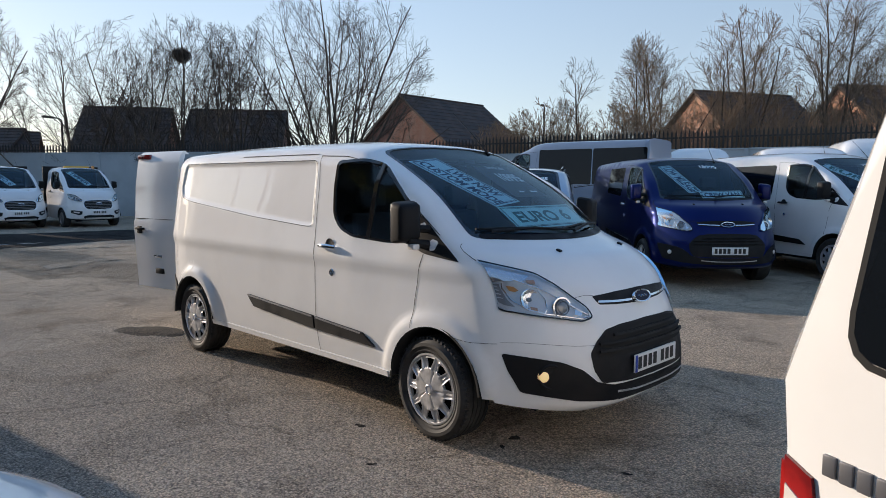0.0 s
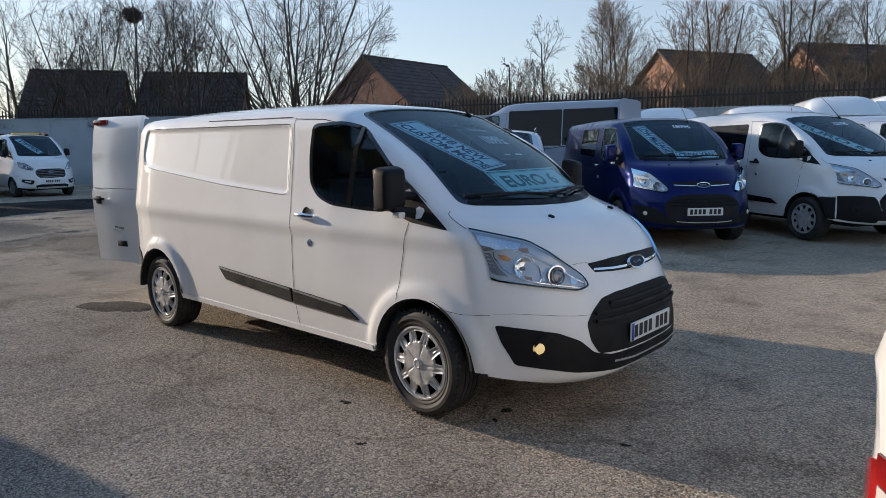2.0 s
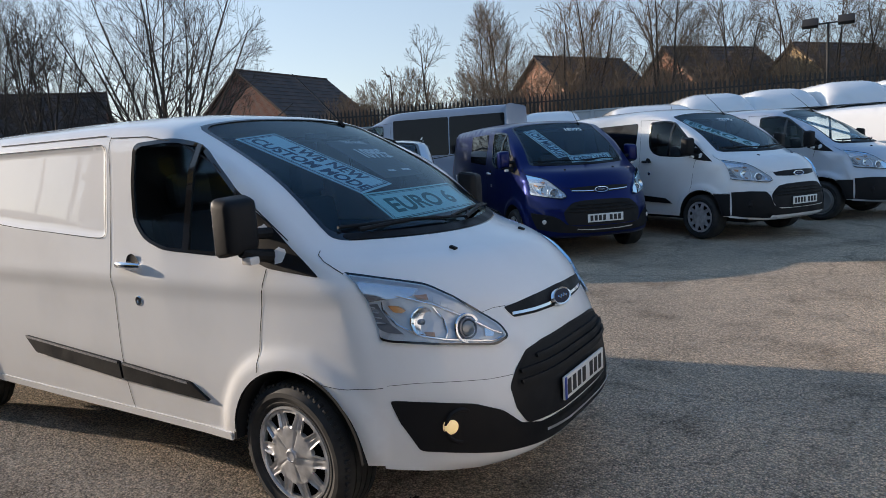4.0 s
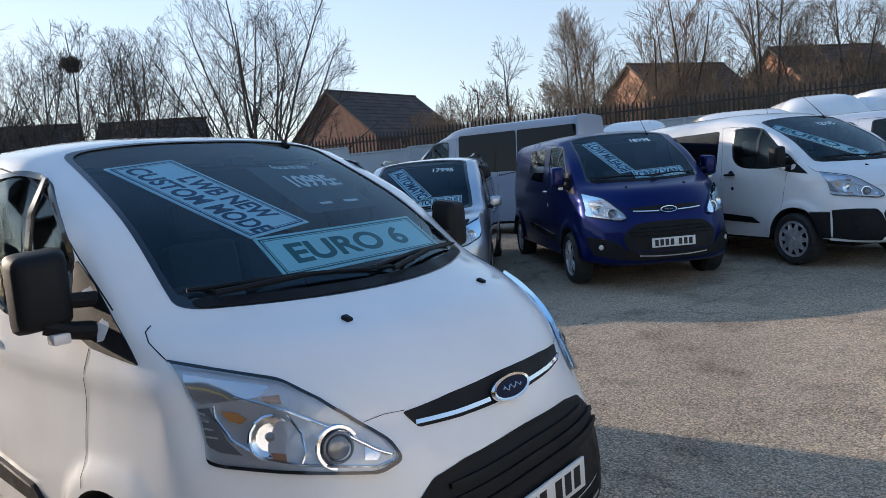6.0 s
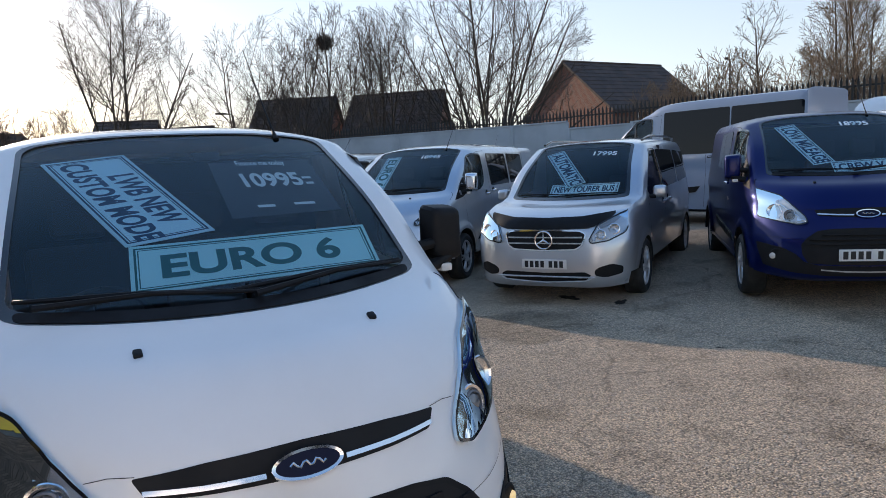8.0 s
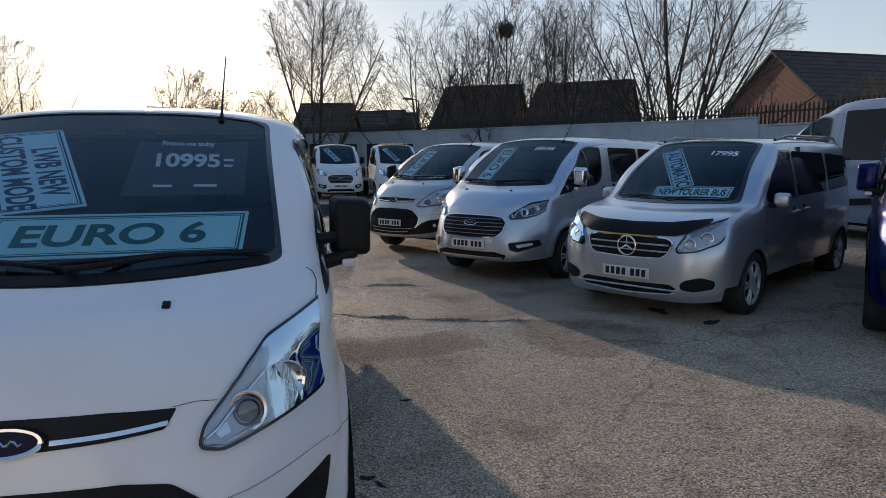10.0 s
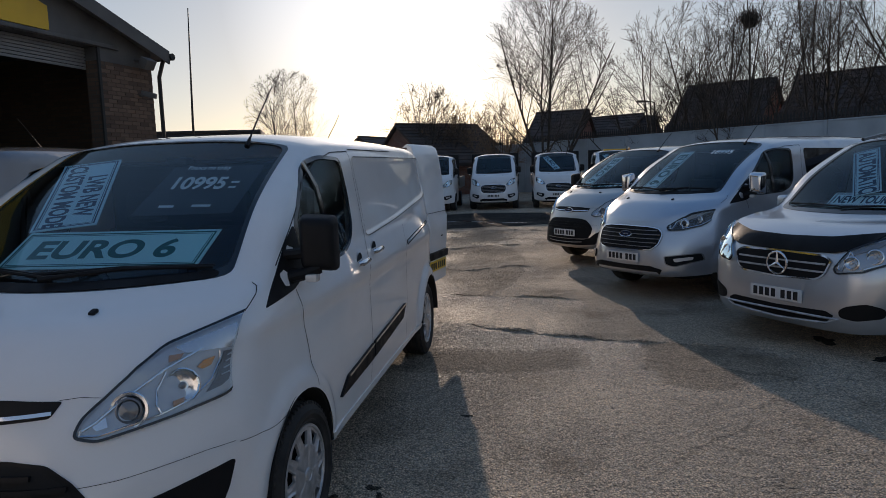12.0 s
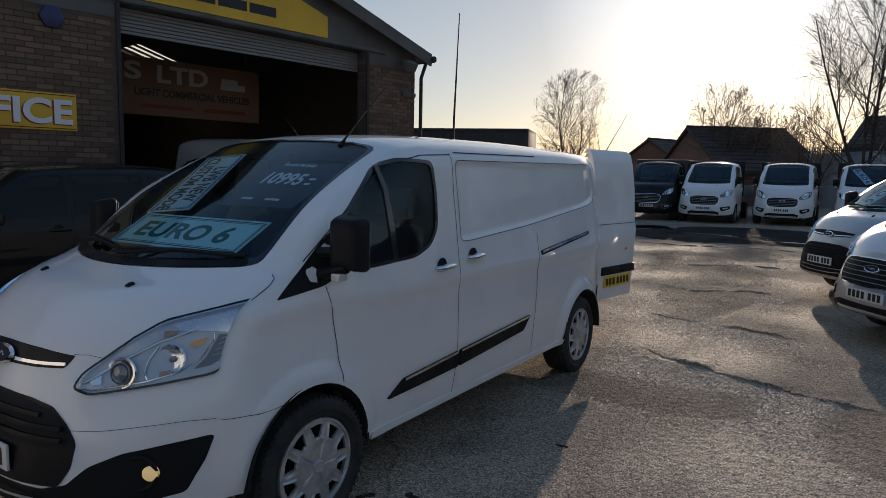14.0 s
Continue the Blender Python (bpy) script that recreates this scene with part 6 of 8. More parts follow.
# ---- vehicles beside the camera's way ----
def estate_car(name, label, colour, where, k=1.0):
    """A car with a long bonnet; k shortens what lies behind the front axle."""
    rear, roof = -3.85, 1.74
    knots = [
        (0.86, 0.24, 0.42, 0.27, 3.6, 0.02, 3), (0.92, 0.32, 0.46, 0.34, 3.6, 0.03, 4), (0.935, 0.44, 0.48, 0.48, 3.4, 0.03, 5), (0.93, 0.62, 0.49, 0.66, 3.2, 0.03, 4),
        (0.915, 0.78, 0.48, 0.82, 3.0, 0.03, 4), (0.885, 0.91, 0.44, 0.95, 2.8, 0.04, 3), (0.80, 1.00, 0.38, 1.02, 2.7, 0.05, 5), (0.45, 1.06, 0.15, 1.055, 2.6, 0.05, 5),
        (-0.40, 1.13, -0.62, 1.11, 2.0, 0.03, 6), (-0.82, 1.41, -0.92, 1.38, 2.3, 0.04, 6), (-1.25, 1.66, -1.27, 1.60, 2.7, 0.06, 3), (-1.42, 1.70, -1.44, 1.65, 3.0, 0.06, 4),
        (-1.90, roof - 0.01, -1.92, roof - 0.065, 3.6, 0.06, 6), (-2.75, roof, -2.75, roof - 0.055, 3.8, 0.06, 6), (rear + 0.40, roof - 0.04, rear + 0.40, roof - 0.09, 3.8, 0.06, 4), (rear + 0.25, roof - 0.08, rear + 0.25, roof - 0.14, 3.8, 0.05, 3),
        (rear + 0.15, roof - 0.22, rear + 0.16, roof - 0.26, 4.0, 0.05, 4), (rear + 0.02, 1.10, rear + 0.05, 1.10, 5.0, 0.03, 6), (rear, 0.60, rear + 0.03, 0.60, 5.0, 0.03, 3), (rear + 0.01, 0.34, rear + 0.05, 0.34, 5.0, 0.03, 1)]
    knots = [(a * k if a < 0 else a, b, c * k if c < 0 else c, d, p, r, n) for a, b, c, d, p, r, n in knots]
    rear *= k
    section = [(0.2, 0.88), (0.35, 0.91), (0.6, 0.935), (0.9, 0.935), (1.05, 0.915), (1.15, 0.885), (1.4, 0.82), (1.65, 0.74), (1.8, 0.70)]
    e = [0.14, 0.06, 0]
    plan = ([rear, rear + 0.2, rear + 0.5, -0.9 * k, -0.4 * k, 0.0, 0.2, 0.4, 0.6, 0.85], [0.3, 0.7, 1.1, 1.8], [e + [0, 0, 0, 0.01, 0.04, 0.10, 0.22], e + [0, 0, 0.005, 0.02, 0.05, 0.10, 0.22], e + [0, 0.01, 0.03, 0.05, 0.08, 0.13, 0.25], e + [0, 0.02, 0.04, 0.06, 0.1, 0.15, 0.3]])
    sh = Shape(knots, section, plan, [(0, 0.33, 0.37, 0.012), (rear + 0.95 * k, 0.33, 0.37, 0.012)])
    skin = Skin(sh, sh.at[8])
    r0, r1 = sh.at[8], sh.at[10] + 1
    thing = tagged(new(name), label, "car")
    thing.matrix_world = where
    body = part("body", body_shell(sh, [], 0.12, (), None), colour, thing, smooth_angle=38)
    a, b, q = r0 * 0.1, r1 * 0.1, 0.86 * 0.75
    part("windscreen", skin.sheet(skin.glass, rounded([(a + 0.02, -q), (b - 0.02, -q), (b - 0.02, q), (a + 0.02, q)], 0.06), 0.004, 0.005, 0.1), PRIVACY, thing, "dark raked windscreen")
    for sg in (-1, 1):
        lift = skin.side(sg)
        for poly in ([(-1.72, 1.61), (-1.40, 1.60), (-0.86, 1.22), (-0.86, 1.15), (-1.72, 1.17)], [(-1.80, 1.17), (-2.72, 1.19), (-2.72, 1.62), (-1.80, 1.62)], [(-2.80, 1.20), (-3.45, 1.24), (-3.36, 1.50), (-2.80, 1.61)]):
            part("side_window", skin.sheet(lift, rounded(np.array(poly) * np.array([k, 1]), 0.03), 0.004, 0.005, 0.2, flip=sg > 0), PRIVACY, thing, "dark tinted side window")
        for s in ([(-1.76, 1.66), (-1.76, 1.1), (-1.72, 0.4)], [(-0.72, 1.12), (-0.62, 0.8), (-0.60, 0.42)], [(-2.76, 1.66), (-2.76, 1.1), (-2.6, 0.7)]):
            part("panel_gap", skin.ribbon(lift, np.array(s) * np.array([k, 1]), 0.006), SEAM, body)
        for x in (-1.60, -2.62):
            door_handle(thing, skin, x * k, 1.02, sg, colour)
        for ax, az, r, _ in sh.arches:
            w = sg * float(sh.side(ax, az + r)[0])
            arch_liner(thing, ax, az, r, w, sg, 0.5)
            add_wheel(thing, ax, sg * 0.92, "alloy")
        m = part("door_mirror", moved(box(-0.07, -0.10, -0.065, 0.07, 0.10, 0.065, 0.04, 3), pose(-0.85 * k, sg * 1.02, 1.17, 0, 0, sg * 10)), colour, thing)
        part("mirror_arm", tube([(-0.84 * k, sg * 0.86, 1.12), (-0.85 * k, sg * 0.97, 1.13)], 0.02, 8), TRIM, m)
        lamp = [(0.80, 0.90), (0.62, 0.88), (0.52, 0.80), (0.56, 0.72), (0.72, 0.74), (0.82, 0.80)]
        headlamp(thing, skin, sg, lamp, [(0.62, 0.80, 0.05, "projector")], None, lambda z: z, True)
    gp = rounded([(-0.45, 0.62), (0.45, 0.62), (0.48, 0.80), (-0.48, 0.80)], 0.03)
    part("grille", skin.sheet(skin.nose, gp, 0.006, 0.008, 0.06, flip=True), TRIM, thing)
    part("underbody", box(rear + 0.25, -0.6, 0.22, 0.6, 0.6, 0.46), DARK, thing, smooth_angle=0)
    return thing


estate_car("estate_car", "black glossy estate car with tinted windows by the workshop", BLACKPAINT, pose(-0.25, -5.42, 0, 0, 0, -5), 0.90)
estate_car("hatchback_car", "small white car with its glossy bonnet facing the van", WHITE, pose(1.72, -4.29, 0, 0, 0, 92), 0.55)
van("grey_van", "dull silver van parked before the workshop door", paint("dull silver paint", (0.20, 0.21, 0.23), 0.3, 0.4), pose(-7.80, -4.84, 0, 0, 0, 183), roof=1.97, tall=1.10, chrome=False, fog=TRIM, mirrors=(), aerial=(-2.2, 0.0))

tail, tail_skin, _ = van("white_van", "white van seen from behind with red tail lamps", WHITE, pose(4.97, 0.85, 0, 0, 0, 66), rear=-4.05, tall=1.2, lean=0.26, tail=False, chrome=False, fog=TRIM)
back = rear_lift(tail_skin.sh)
part("rear_window", tail_skin.sheet(back, rounded([(-0.68, 1.33), (0.68, 1.33), (0.575, 2.04), (-0.575, 2.04)], 0.09), 0.004, 0.006, 0.15), PRIVACY, tail, "dark heated rear window")
part("window_surround", tail_skin.sheet(back, rounded([(-0.695, 1.315), (0.695, 1.315), (0.59, 2.055), (-0.59, 2.055)], 0.10), 0.0015, 0.004, 0.15, [rounded([(-0.682, 1.328), (0.682, 1.328), (0.577, 2.042), (-0.577, 2.042)], 0.09)]), SEAM, tail)
HEATER = shader("copper heater wire", (0.10, 0.05, 0.025), 0.5)
for k in range(9):
    part("heater_wire", tail_skin.ribbon(back, [(-0.50 + 0.006 * k, 1.40 + 0.065 * k), (0.44 - 0.006 * k, 1.40 + 0.065 * k)], 0.002, 0.006), HEATER, tail, smooth_angle=0)
for sg in (-1, 1):
    outer = [float(np.interp(z, *zip(*sorted((float(tail_skin.sh.edge[k][1]), float(tail_skin.sh.half[k])) for k in range(tail_skin.sh.at[16], tail_skin.sh.at[18] + 1))))) for z in (0.56, 0.8, 1.11)]
    poly = np.array([(sg * (outer[0] - 0.11), 0.56), (sg * (outer[0] - 0.002), 0.56), (sg * (outer[1] - 0.002), 0.8), (sg * (outer[2] - 0.002), 1.11), (sg * (outer[2] - 0.07), 1.09), (sg * (outer[1] - 0.115), 0.86)])
    lamp = part("rear_lamp", tail_skin.sheet(back, poly if sg > 0 else poly[::-1], 0.008, 0.010, 0.04), REDLAMP, tail, "tall red tail lamp")
    part("lamp_side", tail_skin.sheet(tail_skin.side(sg), rounded([(-4.03, 0.56), (-3.93, 0.60), (-3.95, 1.04), (-4.02, 1.10)], 0.02), 0.012, 0.016, 0.06, flip=sg > 0), REDLAMP, lamp)
    clear = np.array([(sg * (outer[1] - 0.100), 0.925), (sg * (outer[1] - 0.006), 0.965), (sg * (outer[2] - 0.008), 1.055), (sg * (outer[2] - 0.062), 1.03)])
    part("reversing_lamp", tail_skin.sheet(back, clear if sg > 0 else clear[::-1], 0.0105, 0.004, 0.04), CLEARLAMP, lamp, "clear reversing lamp")
    for z in (0.66, 0.74, 0.82):
        part("lamp_rib", tail_skin.ribbon(back, [(sg * (outer[1] - 0.098), z), (sg * (outer[1] - 0.012), z + 0.012)], 0.010, 0.0095), REDLAMP, lamp)
for k in range(7):
    y = 0.695 - 0.036 * k
    x = float(back(np.array([(y, 1.13)]), 0.004)[0][0])
    part("model_badge", box(x - 0.005, y - 0.013, 1.108, x + 0.004, y + 0.013, 1.148, 0.003), GUNMETAL, tail)
part("door_seam", tail_skin.ribbon(back, [(0.0, 0.6), (0.0, 1.3)], 0.006, 0.002), SEAM, tail)
# ---- yard ----
def asphalt(name, light, dark, bump_strength=1.0, coarse=None):
    m = shader(name, light, 0.85)
    t, b = m.node_tree, principled(m)
    co = t.nodes.new("ShaderNodeTexCoord")

    def add(kind, **kw):
        n = t.nodes.new(kind)
        for k, v in kw.items():
            n.inputs[k].default_value = v
        return n

    def mix(mode, fac, a, c):
        n = t.nodes.new("ShaderNodeMix")
        n.data_type, n.blend_type = "RGBA", mode
        for s, v in (("Factor", fac), ("A", a), ("B", c)):
            sock = [i for i in n.inputs if i.name == s and i.type == ("VALUE" if s == "Factor" else "RGBA")][0]
            if isinstance(v, bpy.types.NodeSocket):
                t.links.new(v, sock)
            else:
                sock.default_value = v
        return [o for o in n.outputs if o.type == "RGBA"][0]

    big = noise_into(m, None, 0.42, light, dark, 8, (0.36, 0.64)).outputs[0]
    if coarse:
        # an older, greyer and coarser surface along the workshop side
        grey = noise_into(m, None, 0.9, coarse[0], coarse[1], 8, (0.36, 0.64)).outputs[0]
        sep_y, wave, add_y = t.nodes.new("ShaderNodeSeparateXYZ"), t.nodes.new("ShaderNodeTexNoise"), t.nodes.new("ShaderNodeMath")
        span = t.nodes.new("ShaderNodeMapRange")
        wave.inputs["Scale"].default_value, wave.inputs["Detail"].default_value = 0.7, 6.0
        t.links.new(co.outputs["Object"], sep_y.inputs[0])
        t.links.new(co.outputs["Object"], wave.inputs["Vector"])
        add_y.operation = "MULTIPLY_ADD"
        add_y.inputs[1].default_value = 2.2
        t.links.new(wave.outputs[0], add_y.inputs[0])
        t.links.new(sep_y.outputs[1], add_y.inputs[2])
        t.links.new(add_y.outputs[0], span.inputs[0])
        span.inputs[1].default_value, span.inputs[2].default_value = -1.2, 0.5
        big = mix("MIX", span.outputs[0], grey, big)
    stain = noise_into(m, None, 1.7, (1, 1, 1), (0.62, 0.60, 0.58), 8, (0.52, 0.72)).outputs[0]
    col = mix("MULTIPLY", 1.0, big, stain)
    stones = add("ShaderNodeTexVoronoi", Scale=88.0)
    t.links.new(co.outputs["Object"], stones.inputs["Vector"])
    sep = t.nodes.new("ShaderNodeSeparateColor")
    t.links.new(stones.outputs["Color"], sep.inputs[0])
    ramp = t.nodes.new("ShaderNodeValToRGB")
    ramp.color_ramp.elements[0].color, ramp.color_ramp.elements[1].color = (0.50, 0.50, 0.51, 1), (1.65, 1.59, 1.50, 1)
    t.links.new(sep.outputs[0], ramp.inputs[0])
    col = mix("MULTIPLY", 0.85, col, ramp.outputs[0])
    joint = t.nodes.new("ShaderNodeValToRGB")
    joint.color_ramp.elements[0].position, joint.color_ramp.elements[1].position = 0.38, 0.72
    joint.color_ramp.elements[0].color, joint.color_ramp.elements[1].color = (1.05, 1.05, 1.05, 1), (0.58, 0.58, 0.59, 1)
    t.links.new(stones.outputs["Distance"], joint.inputs[0])
    col = mix("MULTIPLY", 1.0, col, joint.outputs[0])
    warp = add("ShaderNodeTexNoise", Scale=1.3, Detail=5.0)
    t.links.new(co.outputs["Object"], warp.inputs["Vector"])
    off = t.nodes.new("ShaderNodeVectorMath")
    off.operation = "MULTIPLY_ADD"
    off.inputs[1].default_value = (0.9, 0.9, 0.9)
    t.links.new(warp.outputs["Color"], off.inputs[0])
    t.links.new(co.outputs["Object"], off.inputs[2])
    crack = add("ShaderNodeTexVoronoi", Scale=0.33)
    crack.feature = "DISTANCE_TO_EDGE"
    t.links.new(off.outputs[0], crack.inputs["Vector"])
    cr = t.nodes.new("ShaderNodeValToRGB")
    cr.color_ramp.elements[0].position, cr.color_ramp.elements[1].position = 0.002, 0.008
    cr.color_ramp.elements[0].color, cr.color_ramp.elements[1].color = (0.45, 0.44, 0.43, 1), (1, 1, 1, 1)
    t.links.new(crack.outputs[0], cr.inputs[0])
    col = mix("MULTIPLY", 0.55, col, cr.outputs[0])
    t.links.new(col, b.inputs["Base Color"])
    noise_into(m, b.inputs["Roughness"], 0.55, 0.70, 0.97, 6, (0.38, 0.58))
    b.inputs["Specular IOR Level"].default_value, b.inputs["Diffuse Roughness"].default_value = 0.09, 0.65
    fine = add("ShaderNodeBump", Strength=0.82 * bump_strength, Distance=0.024)
    t.links.new(stones.outputs["Distance"], fine.inputs["Height"])
    fine.invert = True
    rough = add("ShaderNodeTexNoise", Scale=14.0, Detail=6.0)
    t.links.new(co.outputs["Object"], rough.inputs["Vector"])
    wide = add("ShaderNodeBump", Strength=1.0 * bump_strength, Distance=0.045)
    t.links.new(rough.outputs[0], wide.inputs["Height"])
    t.links.new(fine.outputs[0], wide.inputs["Normal"])
    t.links.new(wide.outputs[0], b.inputs["Normal"])
    return m


TARMAC = asphalt("worn tarmac", (0.690, 0.565, 0.428), (0.505, 0.424, 0.333), 1.0, ((0.500, 0.434, 0.360), (0.360, 0.320, 0.275)))
PATCH = asphalt("coarse patched tarmac", (0.590, 0.482, 0.366), (0.430, 0.362, 0.286), 1.3)
DARKTARMAC = asphalt("very dark tarmac", (0.085, 0.080, 0.075), (0.055, 0.052, 0.050), 1.3)
xs = np.concatenate([[-600, -300, -150, -90, -65, -50], np.arange(-40, 14.1, 0.5), [18, 25, 40, 70, 150, 300, 600]])
ys = np.concatenate([[-600, -300, -150, -80, -40, -22], np.arange(-14, 32.1, 0.5), [40, 60, 100, 200, 400, 600]])
gx, gy = np.meshgrid(xs, ys, indexing="ij")
gv = np.stack([gx.ravel(), gy.ravel(), ground_height(gx, gy).ravel()], 1)
n = len(ys)
gf = [[i * n + j, (i + 1) * n + j, (i + 1) * n + j + 1, i * n + j + 1] for i in range(len(xs) - 1) for j in range(n - 1)]
ground = tagged(part("ground", (gv, gf), TARMAC), "worn sunlit grey-brown tarmac yard", "ground", kind="structure")


def blot(name, label, x, y, rx, ry, turn, mat, seed, height=0.006, category="patch", wild=0.25):
    """A thin irregular sheet on the ground."""
    rng = random.Random(seed)
    ph = [rng.uniform(0, 6.28) for _ in range(6)]
    pts = []
    for k in range(72):
        a = 2 * math.pi * k / 72
        r = 1 + wild * sum(math.sin((j + 2) * a + ph[j]) / (j + 1.6) for j in range(6)) * 0.6
        px, py = rx * r * math.cos(a), ry * r * math.sin(a)
        c, s = math.cos(radians(turn)), math.sin(radians(turn))
        pts.append((x + c * px - s * py, y + s * px + c * py))
    flat, tris = fill(np.array(pts), 0.6 if min(rx, ry) > 0.6 else min(rx, ry) * 0.5)
    z = ground_height(flat[:, 0], flat[:, 1])
    top = np.column_stack([flat, z + height])
    edge = away(np.array(pts), flat, True)[0] < 1e-4
    top[edge, 2] = z[edge] - 0.002
    return tagged(part(name, (top, [list(t) for t in tris]), mat), label, category, kind="structure")


blot("tarmac_patch", "sunken darker repair patch in the tarmac", -4.50, -0.92, 0.42, 0.26, 26, asphalt("older dark tarmac", (0.20, 0.172, 0.142), (0.13, 0.114, 0.098), 1.2), 3, 0.014)
blot("tarmac_patch", "coarse gravelly strip of broken tarmac", -3.05, 2.75, 0.8, 1.6, -18, PATCH, 5, 0.006, wild=0.95)
blot("tarmac_patch", "coarse gravelly tarmac in the middle of the yard", -12.5, 0.3, 4.2, 1.6, 4, PATCH, 8, 0.006, wild=0.95)
# one much darker patch in front of the row of trucks
blot("tarmac_patch", "very dark patch of tarmac before the trucks", -19.5, 1.0, 3.0, 5.5, 0, DARKTARMAC, 11, 0.008, wild=0.4)
blot("tarmac_patch", "pale smooth tarmac patch", -8.4, -1.6, 1.4, 0.5, 12, TARMAC, 14, 0.012)
WATER = shader("puddle water", (0.02, 0.02, 0.02), 0.04, 0, 0, 0.9)
blot("puddle", "shallow puddle on the tarmac", -20.4, -3.3, 0.8, 1.1, 5, WATER, 21, 0.010, "puddle", 0.5)
blot("puddle", "shallow puddle on the tarmac", -18.9, -0.7, 0.35, 1.2, 0, WATER, 22, 0.010, "puddle", 0.6)
blot("puddle", "thin shallow puddle on the tarmac", -18.0, 0.9, 0.22, 0.7, 10, WATER, 23, 0.012, "puddle", 0.6)

OILY = asphalt("oil-stained tarmac", (0.10, 0.085, 0.07), (0.055, 0.048, 0.042), 1.2)
for k, (x, y, r) in enumerate(((-0.52, -1.12, 0.045), (0.03, -1.47, 0.030), (0.36, -0.55, 0.05), (0.40, -0.72, 0.03), (-0.41, 0.92, 0.06), (-0.47, 1.18, 0.04), (-0.56, 1.12, 0.05), (-1.67, 1.52, 0.04), (-2.99, 4.81, 0.13), (-3.6, 4.58, 0.16), (1.16, -0.53, 0.03), (-1.16, 4.21, 0.03))):
    blot("oil_stain", "small dark oil stain on the tarmac", x, y, r, r * 0.55, 20 + k * 37, OILY, 40 + k, 0.004, "stain", 0.5)

# broken edges of the top layer and loose aggregate
def broken_edge(line, rise, back, seed, label):
    """A layer of tarmac that ends in a ragged step along a line; the higher side lies towards -x."""
    rng = np.random.default_rng(seed)
    p = dense(np.array(line, float), 0.035, False)
    p = p + rng.normal(0, 0.010, p.shape)
    wob = np.cumsum(rng.normal(0, 0.016, len(p)))
    p[:, 0] += wob - np.linspace(0, wob[-1], len(p)) + rng.normal(0, 0.010, len(p))
    lumps = np.convolve(rng.random(len(p) + 14), np.ones(7) / 7, "same")[7:-7]
    fade = np.clip((lumps - 0.34) * 4.0, 0.08, 1.1) * np.clip(np.minimum(np.arange(len(p)), np.arange(len(p))[::-1]) / 12, 0, 1)
    rows = []
    for u, h in ((-back, -0.004), (-back * 0.5, 0.45), (-0.10, 0.85), (-0.02, 1.0), (0.0, 0.9), (0.012, -0.25)):
        q = p + np.array([u, 0]) + (rng.normal(0, 0.004, p.shape) if u > -0.05 else 0)
        z = ground_height(q[:, 0], q[:, 1]) + (rise * h * fade if h > 0 and u > -back else -0.004) + (rng.normal(0, 0.002, len(p)) * fade if h > 0 else 0)
        rows.append(np.column_stack([q, z]))
    n = len(p)
    faces = [[i * n + k, (i + 1) * n + k, (i + 1) * n + k + 1, i * n + k + 1] for i in range(5) for k in range(n - 1)]
    return tagged(part("tarmac_edge", (np.vstack(rows), faces), TARMAC, smooth_angle=40), label, "tarmac edge", kind="structure")


broken_edge([(-4.45, 1.15), (-4.22, 1.65), (-3.98, 2.3), (-3.75, 2.8), (-3.52, 3.4), (-3.42, 3.9)], 0.030, 1.1, 1, "ragged step where the top layer of tarmac ends")
broken_edge([(-6.3, 0.6), (-6.12, 1.1), (-6.05, 1.55), (-5.95, 2.1), (-5.7, 2.6)], 0.022, 0.9, 2, "ragged step in the worn tarmac")
broken_edge([(-8.6, 0.2), (-8.35, 0.8), (-8.8, 1.5), (-8.7, 2.0)], 0.022, 0.9, 3, "ragged step in the worn tarmac")
broken_edge([(-11.6, -0.6), (-11.4, 0.2), (-12.1, 1.0), (-12.0, 1.8)], 0.028, 1.2, 4, "ragged step in the worn tarmac")
broken_edge([(-8.2, -2.3), (-8.5, -1.6), (-8.3, -1.0)], 0.025, 0.8, 5, "ragged step in the worn tarmac")
broken_edge([(-15.2, -3.0), (-15.0, -1.2), (-15.6, 0.8), (-15.2, 2.6)], 0.03, 1.4, 6, "ragged step in the worn tarmac")

STONE = shader("loose aggregate", (0.2, 0.17, 0.14), 0.55, 0, 0, 0.5)
st = STONE.node_tree
geo, ramp = st.nodes.new("ShaderNodeNewGeometry"), st.nodes.new("ShaderNodeValToRGB")
ramp.color_ramp.elements[0].color, ramp.color_ramp.elements[1].color = (0.13, 0.105, 0.080, 1), (0.52, 0.42, 0.31, 1)
st.links.new(geo.outputs["Random Per Island"], ramp.inputs[0])
st.links.new(ramp.outputs[0], principled(STONE).inputs["Base Color"])


